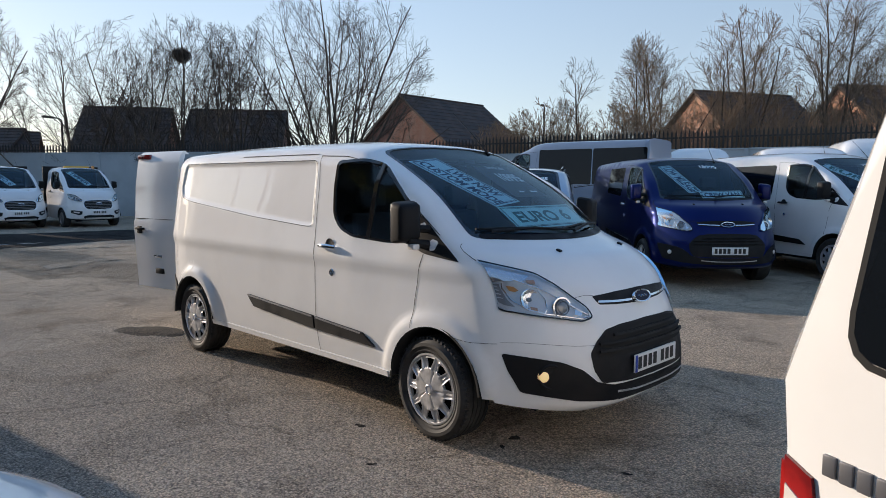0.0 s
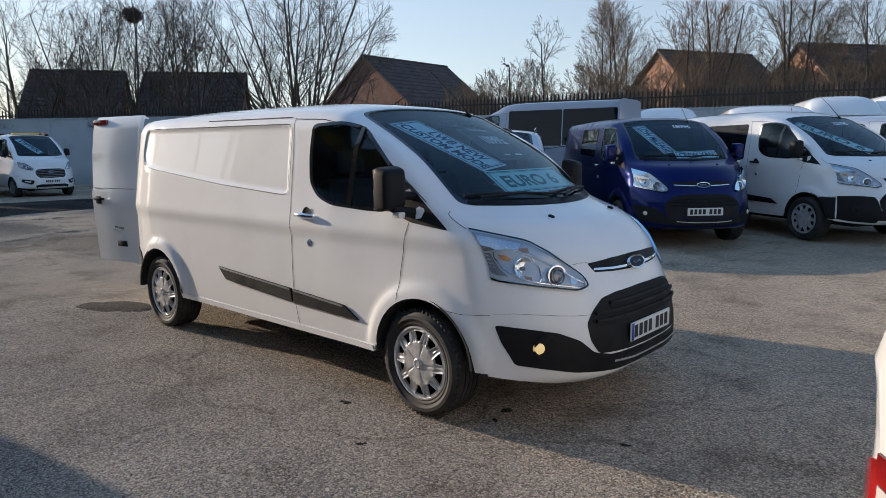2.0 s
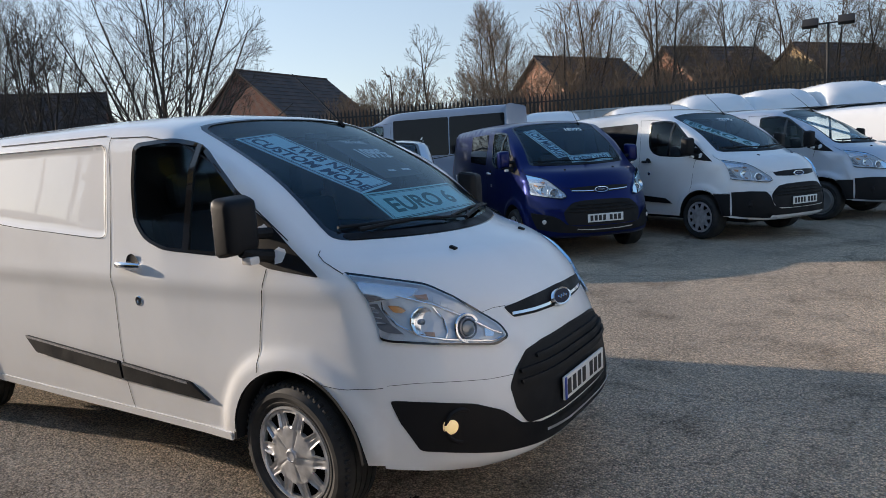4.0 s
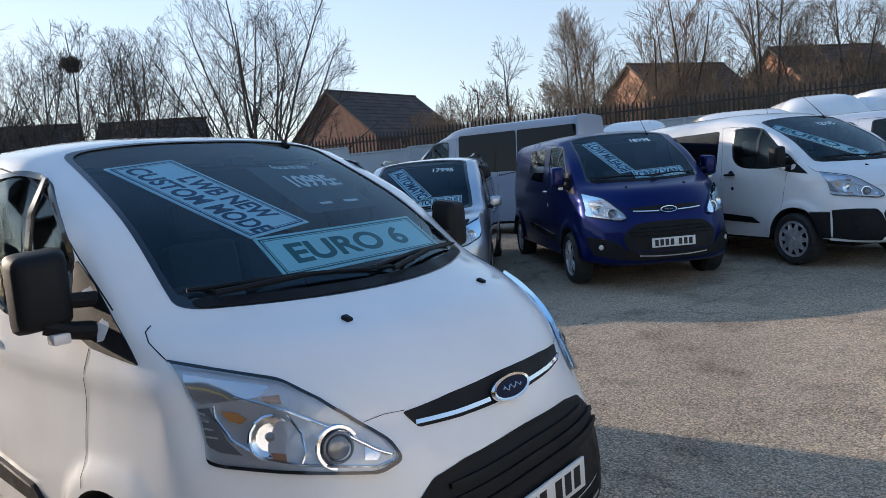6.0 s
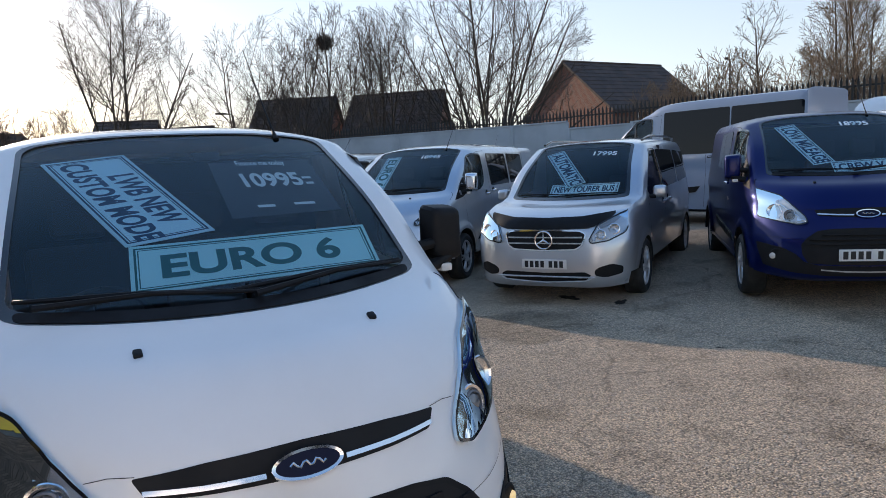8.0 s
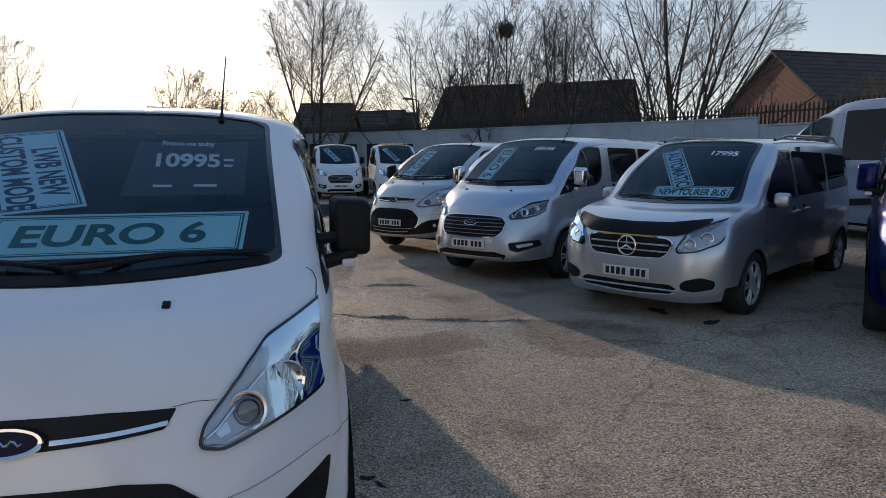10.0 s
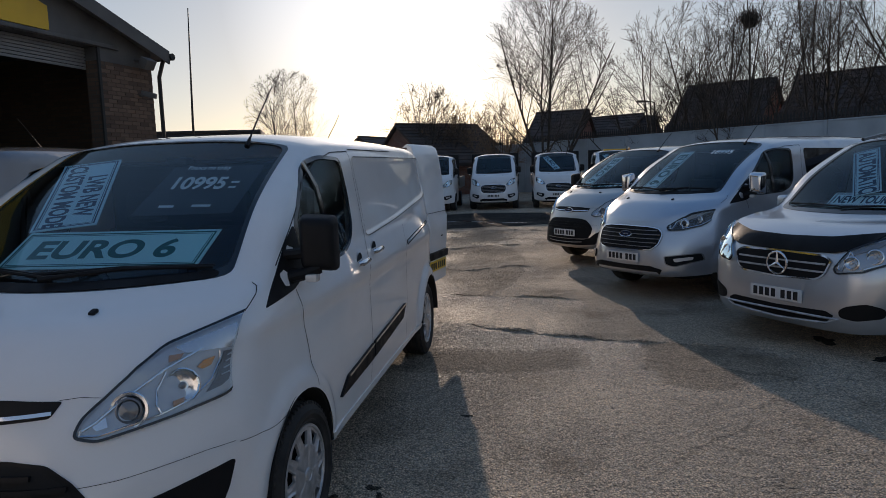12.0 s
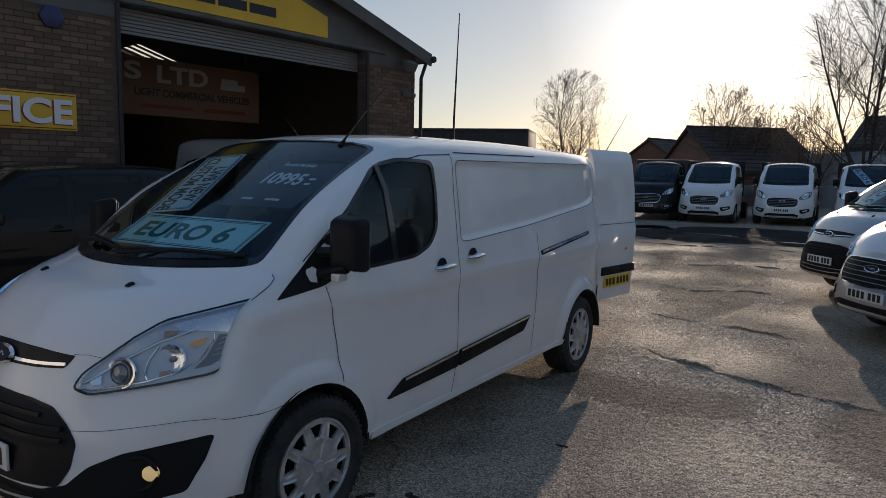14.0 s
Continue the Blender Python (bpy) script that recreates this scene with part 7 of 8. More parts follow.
def aggregate(bands, seed):
    """Loose stones: bands of (start, end, width, how many) along lines on the ground."""
    rng = np.random.default_rng(seed)
    base = np.array([(1, 0, 0), (0.3, 0.95, 0), (-0.8, 0.6, 0), (-0.8, -0.6, 0), (0.3, -0.95, 0), (0.1, 0.05, 0.42)])
    tri = [(0, 1, 5), (1, 2, 5), (2, 3, 5), (3, 4, 5), (4, 0, 5)]
    verts, faces = [], []
    for a, b, width, count in bands:
        a, b = np.array(a, float), np.array(b, float)
        for _ in range(count):
            p = a + (b - a) * rng.random() + np.array([abs(rng.normal(0, 0.55)) * width, rng.normal(0, 0.08)])
            t = rng.uniform(0, 2 * math.pi)
            s = rng.uniform(0.006, 0.017)
            v = base * np.array([s, s * rng.uniform(0.6, 1.0), s * rng.uniform(0.6, 1.1)]) * rng.uniform(0.8, 1.2, (6, 1))
            v = np.stack([p[0] + v[:, 0] * math.cos(t) - v[:, 1] * math.sin(t), p[1] + v[:, 0] * math.sin(t) + v[:, 1] * math.cos(t), v[:, 2]], 1)
            v[:, 2] += float(ground_height(p[0], p[1])) - 0.001
            n = len(verts) * 6
            verts.append(v)
            faces += [tuple(n + i for i in f) for f in tri]
    return tagged(part("loose_aggregate", (np.vstack(verts), faces), STONE, smooth_angle=0), "loose brown and grey aggregate on the tarmac", "gravel", kind="stuff")


aggregate([((-4.18, 1.3), (-3.95, 2.3), 1.3, 5000), ((-3.95, 2.3), (-3.5, 3.4), 1.3, 6000), ((-3.5, 3.4), (-3.3, 4.3), 1.4, 3000), ((-4.6, 0.9), (-4.1, 1.5), 1.0, 1500),
           ((-6.2, 0.7), (-5.8, 2.5), 0.8, 3000), ((-8.6, 0.2), (-8.6, 2.0), 0.9, 2500), ((-5.6, -1.4), (-4.0, -0.95), 0.4, 900), ((-8.3, -2.2), (-8.3, -1.0), 0.8, 1200)], 31)

def exposed_stones(areas, seed, label):
    """Worn stones that stand out of the tarmac: areas of (x0, x1, y0, y1, how many)."""
    rng = np.random.default_rng(seed)
    p = np.vstack([np.column_stack([rng.uniform(x0, x1, n), rng.uniform(y0, y1, n)]) for x0, x1, y0, y1, n in areas])
    n = len(p)
    turn, size = rng.uniform(0, 2 * math.pi, n), rng.uniform(0.0045, 0.0105, n) * rng.choice([1.0, 1.0, 1.35], n)
    base = np.array([(1, 0, 0), (0.31, 0.95, 0), (-0.81, 0.59, 0), (-0.81, -0.59, 0), (0.31, -0.95, 0), (0.1, 0.05, 0.45)])
    v = base[None] * rng.uniform(0.75, 1.2, (n, 6, 1)) * size[:, None, None] * np.stack([np.ones(n), rng.uniform(0.65, 1.0, n), rng.uniform(0.3, 0.75, n)], 1)[:, None, :]
    c, k = np.cos(turn)[:, None], np.sin(turn)[:, None]
    z = ground_height(p[:, 0], p[:, 1])[:, None]
    v = np.stack([p[:, :1] + v[..., 0] * c - v[..., 1] * k, p[:, 1:] + v[..., 0] * k + v[..., 1] * c, z - 0.0008 + v[..., 2]], 2).reshape(-1, 3)
    tri = np.array([(0, 1, 5), (1, 2, 5), (2, 3, 5), (3, 4, 5), (4, 0, 5)])
    faces = (tri[None] + 6 * np.arange(n)[:, None, None]).reshape(-1, 3)
    me = bpy.data.meshes.new("exposed_stones")
    me.vertices.add(len(v))
    me.vertices.foreach_set("co", v.ravel())
    me.loops.add(faces.size)
    me.loops.foreach_set("vertex_index", faces.ravel().astype(np.int32))
    me.polygons.add(len(faces))
    me.polygons.foreach_set("loop_start", np.arange(0, faces.size, 3, dtype=np.int32))
    me.materials.append(WORNSTONE)
    me.update()
    me.validate()
    return tagged(new("exposed_stones", me), label, "gravel", kind="stuff")


WORNSTONE = STONE.copy()
WORNSTONE.name = "worn stones in the tarmac"
wr = [k for k in WORNSTONE.node_tree.nodes if k.type == "VALTORGB"][0].color_ramp.elements
wr[0].color, wr[1].color = (0.24, 0.205, 0.168, 1), (0.70, 0.59, 0.47, 1)
wp = principled(WORNSTONE).inputs
wp["Roughness"].default_value, wp["Specular IOR Level"].default_value, wp["Diffuse Roughness"].default_value = 0.6, 0.3, 0.4
exposed_stones([(-1.6, 3.2, -3.9, -1.0, 45000), (-5.5, -1.6, -4.0, -1.0, 16000), (0.9, 4.6, -1.2, 4.4, 26000), (-3.8, 3.4, 1.0, 5.4, 52000), (-8.0, -3.8, -1.0, 4.2, 26000)], 77, "worn stones standing out of the old tarmac")

# ---- wall and palisade round the yard ----
WALLPAINT = shader("pale blue-grey wall paint", (0.34, 0.39, 0.43), 0.85)
noise_into(WALLPAINT, principled(WALLPAINT).inputs["Base Color"], 0.8, (0.37, 0.42, 0.46), (0.27, 0.31, 0.34), 7, (0.4, 0.75))
bump(WALLPAINT, 30, 0.2, 0.01)
DARKSTEEL = shader("weathered dark steel", (0.045, 0.042, 0.040), 0.7, 0.4)
line = dense(np.array([(-62, -14), (-44.5, -1.0), (-33.5, 8.3), (-22, 16.6), (-9.5, 21.9), (5, 26.2), (22, 31), (48, 40)]), 3.0, False)
wall = tagged(new("boundary_wall"), "pale blue-grey panelled boundary wall", "wall", kind="structure")
pales_v, pales_f = [], []
for a, b in zip(line, line[1:]):
    run = b - a
    length, turn = float(np.linalg.norm(run)), math.degrees(math.atan2(run[1], run[0]))
    z = float(ground_height(*((a + b) / 2)))
    tall = 3.12 if a[0] < -20 else 2.80
    part("wall_panel", moved(box(0.02, -0.05, -0.1, length - 0.02, 0.05, tall + z, 0.012), pose(a[0], a[1], 0, 0, 0, turn)), WALLPAINT, wall)
    part("wall_post", moved(box(-0.07, -0.09, -0.1, 0.07, 0.07, tall + 0.06 + z, 0.015), pose(a[0], a[1], 0, 0, 0, turn)), WALLPAINT, wall)
    part("coping", moved(box(0.075, -0.08, tall + 0.002 + z, length - 0.075, 0.08, tall + 0.07 + z, 0.012), pose(a[0], a[1], 0, 0, 0, turn)), WALLPAINT, wall)
    steps = int(length / 0.155)
    m = pose(a[0], a[1], 0, 0, 0, turn)
    for k in range(steps):
        x = (k + 0.5) * length / steps
        v = [(x - 0.034, 0.30, 0), (x + 0.034, 0.30, 0), (x + 0.034, 0.325, 0), (x - 0.034, 0.325, 0), (x - 0.034, 0.30, 3.5 + z), (x + 0.034, 0.30, 3.5 + z), (x + 0.034, 0.325, 3.5 + z), (x - 0.034, 0.325, 3.5 + z), (x, 0.312, 3.66 + z)]
        base = len(pales_v)
        pales_v += [tuple(m @ Vector(p)) for p in v]
        pales_f += [[base + i for i in f] for f in ([0, 1, 5, 4], [1, 2, 6, 5], [2, 3, 7, 6], [3, 0, 4, 7], [4, 5, 8], [5, 6, 8], [6, 7, 8], [7, 4, 8])]
    base = len(pales_v)
    rv, rf = moved(box(0, 0.326, 3.30 + z, length, 0.37, 3.36 + z), m)
    pales_v += [tuple(p) for p in rv]
    pales_f += [[base + i for i in f] for f in rf]
tagged(part("palisade_fence", (np.array(pales_v), pales_f), DARKSTEEL, smooth_angle=0), "dark steel palisade fence behind the wall", "fence", kind="stuff")

# ---- houses behind ----
def brick(name, light, dark, course=0.075, length=0.225, mortar=(0.30, 0.28, 0.25)):
    m = shader(name, light, 0.9)
    t = m.node_tree
    br, co, mp = t.nodes.new("ShaderNodeTexBrick"), t.nodes.new("ShaderNodeTexCoord"), t.nodes.new("ShaderNodeVectorMath")
    br.inputs["Color1"].default_value, br.inputs["Color2"].default_value, br.inputs["Mortar"].default_value = (*light, 1), (*dark, 1), (*mortar, 1)
    br.inputs["Scale"].default_value, br.inputs["Brick Width"].default_value, br.inputs["Row Height"].default_value, br.inputs["Mortar Size"].default_value = 1.0, length, course, 0.008
    sep, com = t.nodes.new("ShaderNodeSeparateXYZ"), t.nodes.new("ShaderNodeCombineXYZ")
    add = t.nodes.new("ShaderNodeMath")
    t.links.new(co.outputs["Object"], sep.inputs[0])
    t.links.new(sep.outputs[0], add.inputs[0])
    t.links.new(sep.outputs[1], add.inputs[1])
    t.links.new(add.outputs[0], com.inputs[0])
    t.links.new(sep.outputs[2], com.inputs[1])
    t.links.new(com.outputs[0], br.inputs["Vector"])
    t.links.new(br.outputs[0], principled(m).inputs["Base Color"])
    return m


HOUSEBRICK = brick("red brown house brick", (0.21, 0.085, 0.055), (0.14, 0.055, 0.038), mortar=(0.20, 0.17, 0.15))
ORANGEBRICK = brick("orange brown house brick", (0.46, 0.21, 0.115), (0.34, 0.145, 0.08))
BUFFBRICK = brick("buff house brick", (0.45, 0.30, 0.14), (0.36, 0.23, 0.11))
TILE = shader("dark brown roof tile", (0.07, 0.052, 0.045), 0.85)
noise_into(TILE, principled(TILE).inputs["Base Color"], 1.2, (0.085, 0.060, 0.050), (0.045, 0.036, 0.033), 7)


def house(name, label, a, b, top, half, rise, mat):
    """A house with its ridge from a to b."""
    a, b = Vector((*a, 0)), Vector((*b, 0))
    run = b - a
    length, turn = run.length, math.degrees(math.atan2(run.y, run.x))
    thing = tagged(new(name), label, "house", "houses behind the wall")
    thing.matrix_world = pose(a.x, a.y, 0, 0, 0, turn)
    eave = top - rise
    v = [(0, -half, 0), (length, -half, 0), (length, half, 0), (0, half, 0), (0, -half, eave), (length, -half, eave), (length, half, eave), (0, half, eave), (0, 0, top - 0.12), (length, 0, top - 0.12)]
    part("wall", (np.array(v), [[0, 1, 5, 4], [2, 3, 7, 6], [1, 2, 6, 9, 5], [3, 0, 4, 8, 7]]), mat, thing, smooth_angle=0)
    o, over, th = 0.25, 0.35, 0.16
    fall = rise / half * over
    for sg in (-1, 1):
        rows = 12
        prof = []
        for k in range(rows):
            for u, lift in ((k / rows, 0.0), ((k + 1) / rows, 0.04)):
                prof.append((sg * (half + over) * u, top - (rise + fall) * u + lift))
        prof += [(sg * (half + over), top - rise - fall - th), (0, top - th)]
        m = len(prof)
        verts = [(-o, y, z) for y, z in prof] + [(length + o, y, z) for y, z in prof]
        faces = [[i, (i + 1) % m, (i + 1) % m + m, i + m] for i in range(m)] + [list(range(m))[::-1], list(range(m, 2 * m))]
        part("roof", (np.array(verts), faces), TILE, thing, "dark tiled roof slope", 0)
    part("ridge", tube([(-o, 0, top + 0.01), (length + o, 0, top + 0.01)], 0.09, 8), TILE, thing)
    for x in (0.3, 0.7):
        w = part("window", box(length * x - 0.5, -half - 0.04, eave - 1.5, length * x + 0.5, -half + 0.02, eave - 0.35, 0.02), shader("white window frame", (0.7, 0.7, 0.7), 0.5), thing)
        part("pane", box(length * x - 0.43, -half - 0.045, eave - 1.43, length * x + 0.43, -half - 0.035, eave - 0.42), PRIVACY, w, smooth_angle=0)
    return thing


def spot(eye, az, d):
    return (eye[0] + d * math.cos(radians(az)), eye[1] + d * math.sin(radians(az)))


E0, E4, E11, E14 = (3.03, -3.9), (2.19, -2.97), (2.97, 1.46), (2.3, 3.15)
rise = lambda el, d, z=1.66: z + d * math.tan(radians(el))
house("house", "brick house with dark tiled roof behind bare trees", (-37.3, 32.0), (-37.8, 42.0), 8.60, 4.6, 3.6, HOUSEBRICK)
house("house", "dark-roofed house behind the wall", spot(E0, 162.2, 53), spot(E0, 156.5, 52), rise(5.65, 52.5), 4.4, 3.4, HOUSEBRICK)
house("house", "dark-roofed house behind the wall", spot(E0, 154.8, 53), spot(E0, 147.9, 52), rise(5.75, 52.5), 4.4, 3.4, HOUSEBRICK)
house("house", "low dark-roofed house beyond the wall", spot(E0, 170.5, 60), spot(E0, 166.4, 58), rise(3.75, 59), 4.4, 2.6, HOUSEBRICK)
house("house", "orange brick gabled house lit by the sun", spot(E4, 114.3, 55.5), spot(E4, 107.7, 62), rise(6.95, 59), 4.2, 3.4, ORANGEBRICK)
house("house", "brick house with dark roof beyond the fence", spot(E4, 104.3, 55.5), spot(E4, 97.8, 62), rise(6.8, 59), 4.2, 3.4, ORANGEBRICK)
house("house", "buff brick gabled house beyond the fence", spot(E4, 95.3, 57.5), spot(E4, 90.3, 65), rise(6.1, 61.5), 4.2, 3.4, BUFFBRICK)
house("house", "brick house with dark roof beyond the fence", spot(E4, 87.5, 60), spot(E4, 81, 63), rise(6.1, 61.5), 4.2, 3.4, HOUSEBRICK)
house("house", "dark-roofed house behind the trucks", spot(E11, 179.7, 54), spot(E11, 175.9, 53), rise(4.33, 53.5, 1.7), 4.2, 3.0, HOUSEBRICK)
house("house", "dark-roofed house behind the trucks", spot(E11, 175.0, 58), spot(E11, 170.7, 57), rise(3.6, 57.5, 1.7), 4.2, 2.6, HOUSEBRICK)
house("house", "low house with dark roof by the trucks", spot(E14, 187.0, 50), spot(E14, 193.5, 47), rise(3.65, 48, 1.76), 4.5, 2.6, HOUSEBRICK)
house("house", "small house with dark roof in the distance", spot(E14, 194.0, 60), spot(E14, 196.5, 56), rise(2.7, 58, 1.76), 3.6, 2.4, HOUSEBRICK)

# ---- bare trees ----
BARK = shader("grey brown bark", (0.07, 0.057, 0.047), 0.95)
noise_into(BARK, principled(BARK).inputs["Base Color"], 3.0, (0.085, 0.068, 0.055), (0.045, 0.037, 0.031), 6)
TWIG = shader("brown twigs", (0.125, 0.095, 0.068), 0.95)
WARMTWIG = shader("reddish brown twigs with dead leaves", (0.21, 0.140, 0.088), 0.95)


def tree_meshes(seed, height, radius, stems, lean, kids, twig, low=0.25, fork=0.08, thick=1.0):
    """The meshes of a bare tree whose crown fills a dome: trunk and limbs, and the crown of branches and twigs."""
    rng = np.random.default_rng(seed)
    trunk, crown = [], []
    mid = np.array([0, 0, height * (0.5 + low / 2)])
    size = np.array([radius, radius, height * (0.5 - low / 2)])

    def room(p, w):
        """How far it is from p along w to the edge of the crown."""
        a, b = (p - mid) / size, w / size
        aa, ab, bb = a @ a, a @ b, b @ b
        d = ab * ab - bb * (aa - 1)
        return (-ab + math.sqrt(d)) / bb if d > 0 else 0.0

    def grow(p, way, length, r, level):
        segs = (9, 5, 3, 2)[level]
        pts, radii, w = [p], [r], way
        for k in range(segs):
            w = w + rng.normal(0, (0.045, 0.07, 0.09, 0.10)[level], 3)
            w[2] += (0.03, 0.07, 0.06, 0.03)[level]
            w /= np.linalg.norm(w)
            pts.append(pts[-1] + w * length / segs)
            radii.append(max(r * (1 - 0.78 * (k + 1) / segs), 0.0060))
        pts = np.array(pts)
        (trunk if level == 0 else crown).append(tube(pts, radii, (7, 5, 3, 3)[level], False))
        if level == 3:
            return
        for k in range(kids[level]):
            f = (0.20, 0.16, 0.15)[level] + (0.80, 0.82, 0.83)[level] * (k + rng.random()) / kids[level]
            i = f * segs
            a = int(min(i, segs - 1))
            q = pts[a] + (pts[a + 1] - pts[a]) * (i - a)
            d = pts[a + 1] - pts[a]
            d = d / np.linalg.norm(d)
            side = np.cross(d, rng.normal(0, 1, 3))
            side /= np.linalg.norm(side) + 1e-9
            ang = rng.uniform(0.40, 1.0)
            to = d * math.cos(ang) + side * math.sin(ang)
            reach = room(q, to)
            if reach < 0.12:
                continue
            want = length * (0.50, 0.52, 0.55)[level] * rng.uniform(0.6, 1.2) * (1.15 - 0.45 * f)
            grow(q, to, min(want, reach * rng.uniform(0.8, 1.06)), max(np.interp(f, [0, 1], [r, r * 0.25]) * 0.55, 0.0068), level + 1)

    for s in range(stems):
        a = 2 * math.pi * (s + rng.uniform(-0.35, 0.35)) / stems
        tilt = lean * (s % 3 + rng.uniform(0.5, 1.0)) / 2.2 if stems > 1 else 0.03
        way = np.array([math.sin(tilt) * math.cos(a), math.sin(tilt) * math.sin(a), math.cos(tilt)])
        foot = np.array([fork * math.cos(a), fork * math.sin(a), 0]) * (stems > 1) * height / 9 + np.array([0, 0, -0.1])
        up_to = room(np.array([0, 0, height * low + 0.3]), way) + height * low / way[2]
        grow(foot, way, up_to * rng.uniform(0.86, 1.0), thick * (0.075 if stems > 1 else 0.11) * height / 9, 0)
    return mesh_of("trunk", *joined(*trunk), BARK, 60), mesh_of("crown", *joined(*crown), twig, 60)


words = {"fan": "bare many-stemmed tree with a fan of spreading branches", "dome": "bare tree with a round crown of fine twigs", "upright": "bare upright tree with fine branches",
         "slender": "slender bare tree with fine twigs", "brush": "low tangled brown winter brush", "leafy": "upright winter tree with brown dead leaves"}


def tree(kind, meshes, at, turn, size=1.0):
    t = tagged(new("tree"), words[kind], "tree", "bare trees behind the wall")
    t.matrix_world = pose(at[0], at[1], 0, 0, 0, turn) @ Matrix.Scale(size, 4)
    part("trunk", meshes[0], None, t)
    part("crown", meshes[1], None, t)


# trees that stand out: kind, place, height, radius, stems, lean, limbs on each level
for k, (kind, at, high, wide, stems, lean, kids, twig) in enumerate((
        ("dome", (-37.0, 2.2), 11.6, 4.0, 5, 0.50, (15, 11, 7), BARK), ("fan", (-36.9, 8.6), 10.2, 3.8, 8, 0.75, (11, 8, 6), BARK), ("fan", (-34.6, 10.6), 10.4, 3.4, 7, 0.65, (11, 8, 6), BARK),
        ("fan", (-31.3, 11.7), 10.2, 3.4, 7, 0.60, (11, 8, 6), BARK), ("upright", (-34.8, 16.4), 11.4, 3.1, 7, 0.36, (11, 8, 6), BARK), ("fan", (-32.0, 22.0), 14.2, 6.2, 15, 0.72, (10, 8, 6), BARK),
        ("slender", spot(E0, 123.5, 36), 8.4, 1.5, 1, 0.1, (24, 7, 5), TWIG), ("leafy", spot(E0, 118.0, 36), 9.4, 2.2, 6, 0.28, (13, 9, 7), WARMTWIG), ("leafy", spot(E0, 111.4, 37), 10.4, 2.9, 7, 0.40, (12, 9, 6), WARMTWIG),
        ("upright", spot(E0, 105.6, 37), 11.6, 2.7, 3, 0.26, (16, 10, 6), TWIG), ("dome", (-42.0, -15.2), 8.8, 3.0, 4, 0.50, (13, 9, 6), BARK), ("dome", (-43.4, -6.1), 7.8, 3.2, 5, 0.60, (12, 9, 6), BARK))):
    tree(kind, tree_meshes(40 + k, high, wide, stems, lean, kids, twig, 0.12 if kind in ("fan", "leafy") else 0.22), at, k * 61 % 360)

BRUSH = [tree_meshes(s, 4.4, 1.7, 8, 0.42, (7, 6, 4), WARMTWIG, 0.08) for s in (10, 11)]
THIN = [tree_meshes(s, 7.5, 1.6, 3, 0.34, (10, 7, 5), TWIG, 0.15) for s in (12, 13)]
TALL = [tree_meshes(s, 9.6, 2.6, 5, 0.38, (11, 9, 6), TWIG, 0.15) for s in (14, 15)]
small = [(spot(E0, 109.0 + 1.9 * k, 31.8 + (k * 5) % 3), 1.0 + 0.10 * ((k * 3) % 4)) for k in range(12)]
small += [(spot(E0, 125.2 + 1.8 * k, 47.0), 1.25 + 0.12 * (k % 2)) for k in range(4)] + [(spot(E0, 102.0 + 2.2 * k, 33.5), 1.15) for k in range(3)]
small += [(spot(E4, 84.0 + 3.1 * k, 36.5 + (k * 7) % 4), 1.15 + 0.1 * (k % 3)) for k in range(6)] + [((-46.5, -17.2), 1.0), ((-47.0, -19.0), 0.95), ((-45.0, -3.3), 1.5), ((-44.0, -4.6), 1.3), ((-41.0, -0.8), 1.35)]
for k, (at, size) in enumerate(small):
    tree("brush", BRUSH[k % 2], at, (k * 73) % 360, size)
for k, (az, d, size) in enumerate(((121.6, 37, 0.92), (115.4, 38, 0.95), (126.0, 44, 0.80), (113.6, 40, 1.0), (107.8, 39, 1.1), (103.2, 38, 1.2))):
    tree("slender", THIN[k % 2], spot(E0, az, d), (k * 101) % 360, size)
for k, (az, d, size) in enumerate(((99.8, 38, 1.05), (96.0, 39, 1.0), (92.2, 40, 0.98), (88.5, 41, 1.05), (84.5, 42, 1.0), (80.0, 42, 1.0))):
    tree("upright", TALL[k % 2], spot(E4, az, d), (k * 83) % 360, size)

rng = np.random.default_rng(12)
sticks = []
for k in range(260):
    c = rng.normal(0, 1, 3)
    c = c / np.linalg.norm(c) * rng.uniform(0.1, 0.42) * np.array([1, 1, 0.8])
    w = np.cross(c, rng.normal(0, 1, 3))
    w /= np.linalg.norm(w) + 1e-9
    L = rng.uniform(0.15, 0.35)
    sticks.append(tube([c - w * L, c + w * L * 0.2 + c * 0.1, c + w * L], 0.014, 3, False))
nest = tagged(part("nest", joined(*sticks), BARK, smooth_angle=60), "round twig nest high in a bare tree", "nest", kind="")
nest.matrix_world = pose(-30.6, 11.4, 8.0)

# ---- lamp posts ----
def lamp_post(at, top, label, twin=False):
    t = tagged(new("lamp_post"), label, "street lamp")
    t.matrix_world = pose(at[0], at[1], 0)
    part("pole", tube([(0, 0, 0), (0, 0, 1.5), (0, 0, top)], [0.09, 0.07, 0.05], 10), DARKSTEEL, t)
    if twin:
        part("crossbar", tube([(-0.75, 0, top), (0.75, 0, top)], 0.03, 8), DARKSTEEL, t)
        for x in (-0.6, 0.6):
            part("floodlight", moved(box(-0.28, -0.08, -0.18, 0.28, 0.10, 0.18, 0.03), pose(x, -0.1, top + 0.05, -35, 0, 0)), DARKSTEEL, t)
    else:
        part("lantern", joined(tube([(0, 0, top), (0.1, -0.15, top + 0.1), (0.3, -0.5, top + 0.12)], 0.04, 8), moved(box(-0.12, -0.55, -0.06, 0.12, 0.1, 0.06, 0.03), pose(0.35, -0.65, top + 0.12, 0, 0, 30))), DARKSTEEL, t)


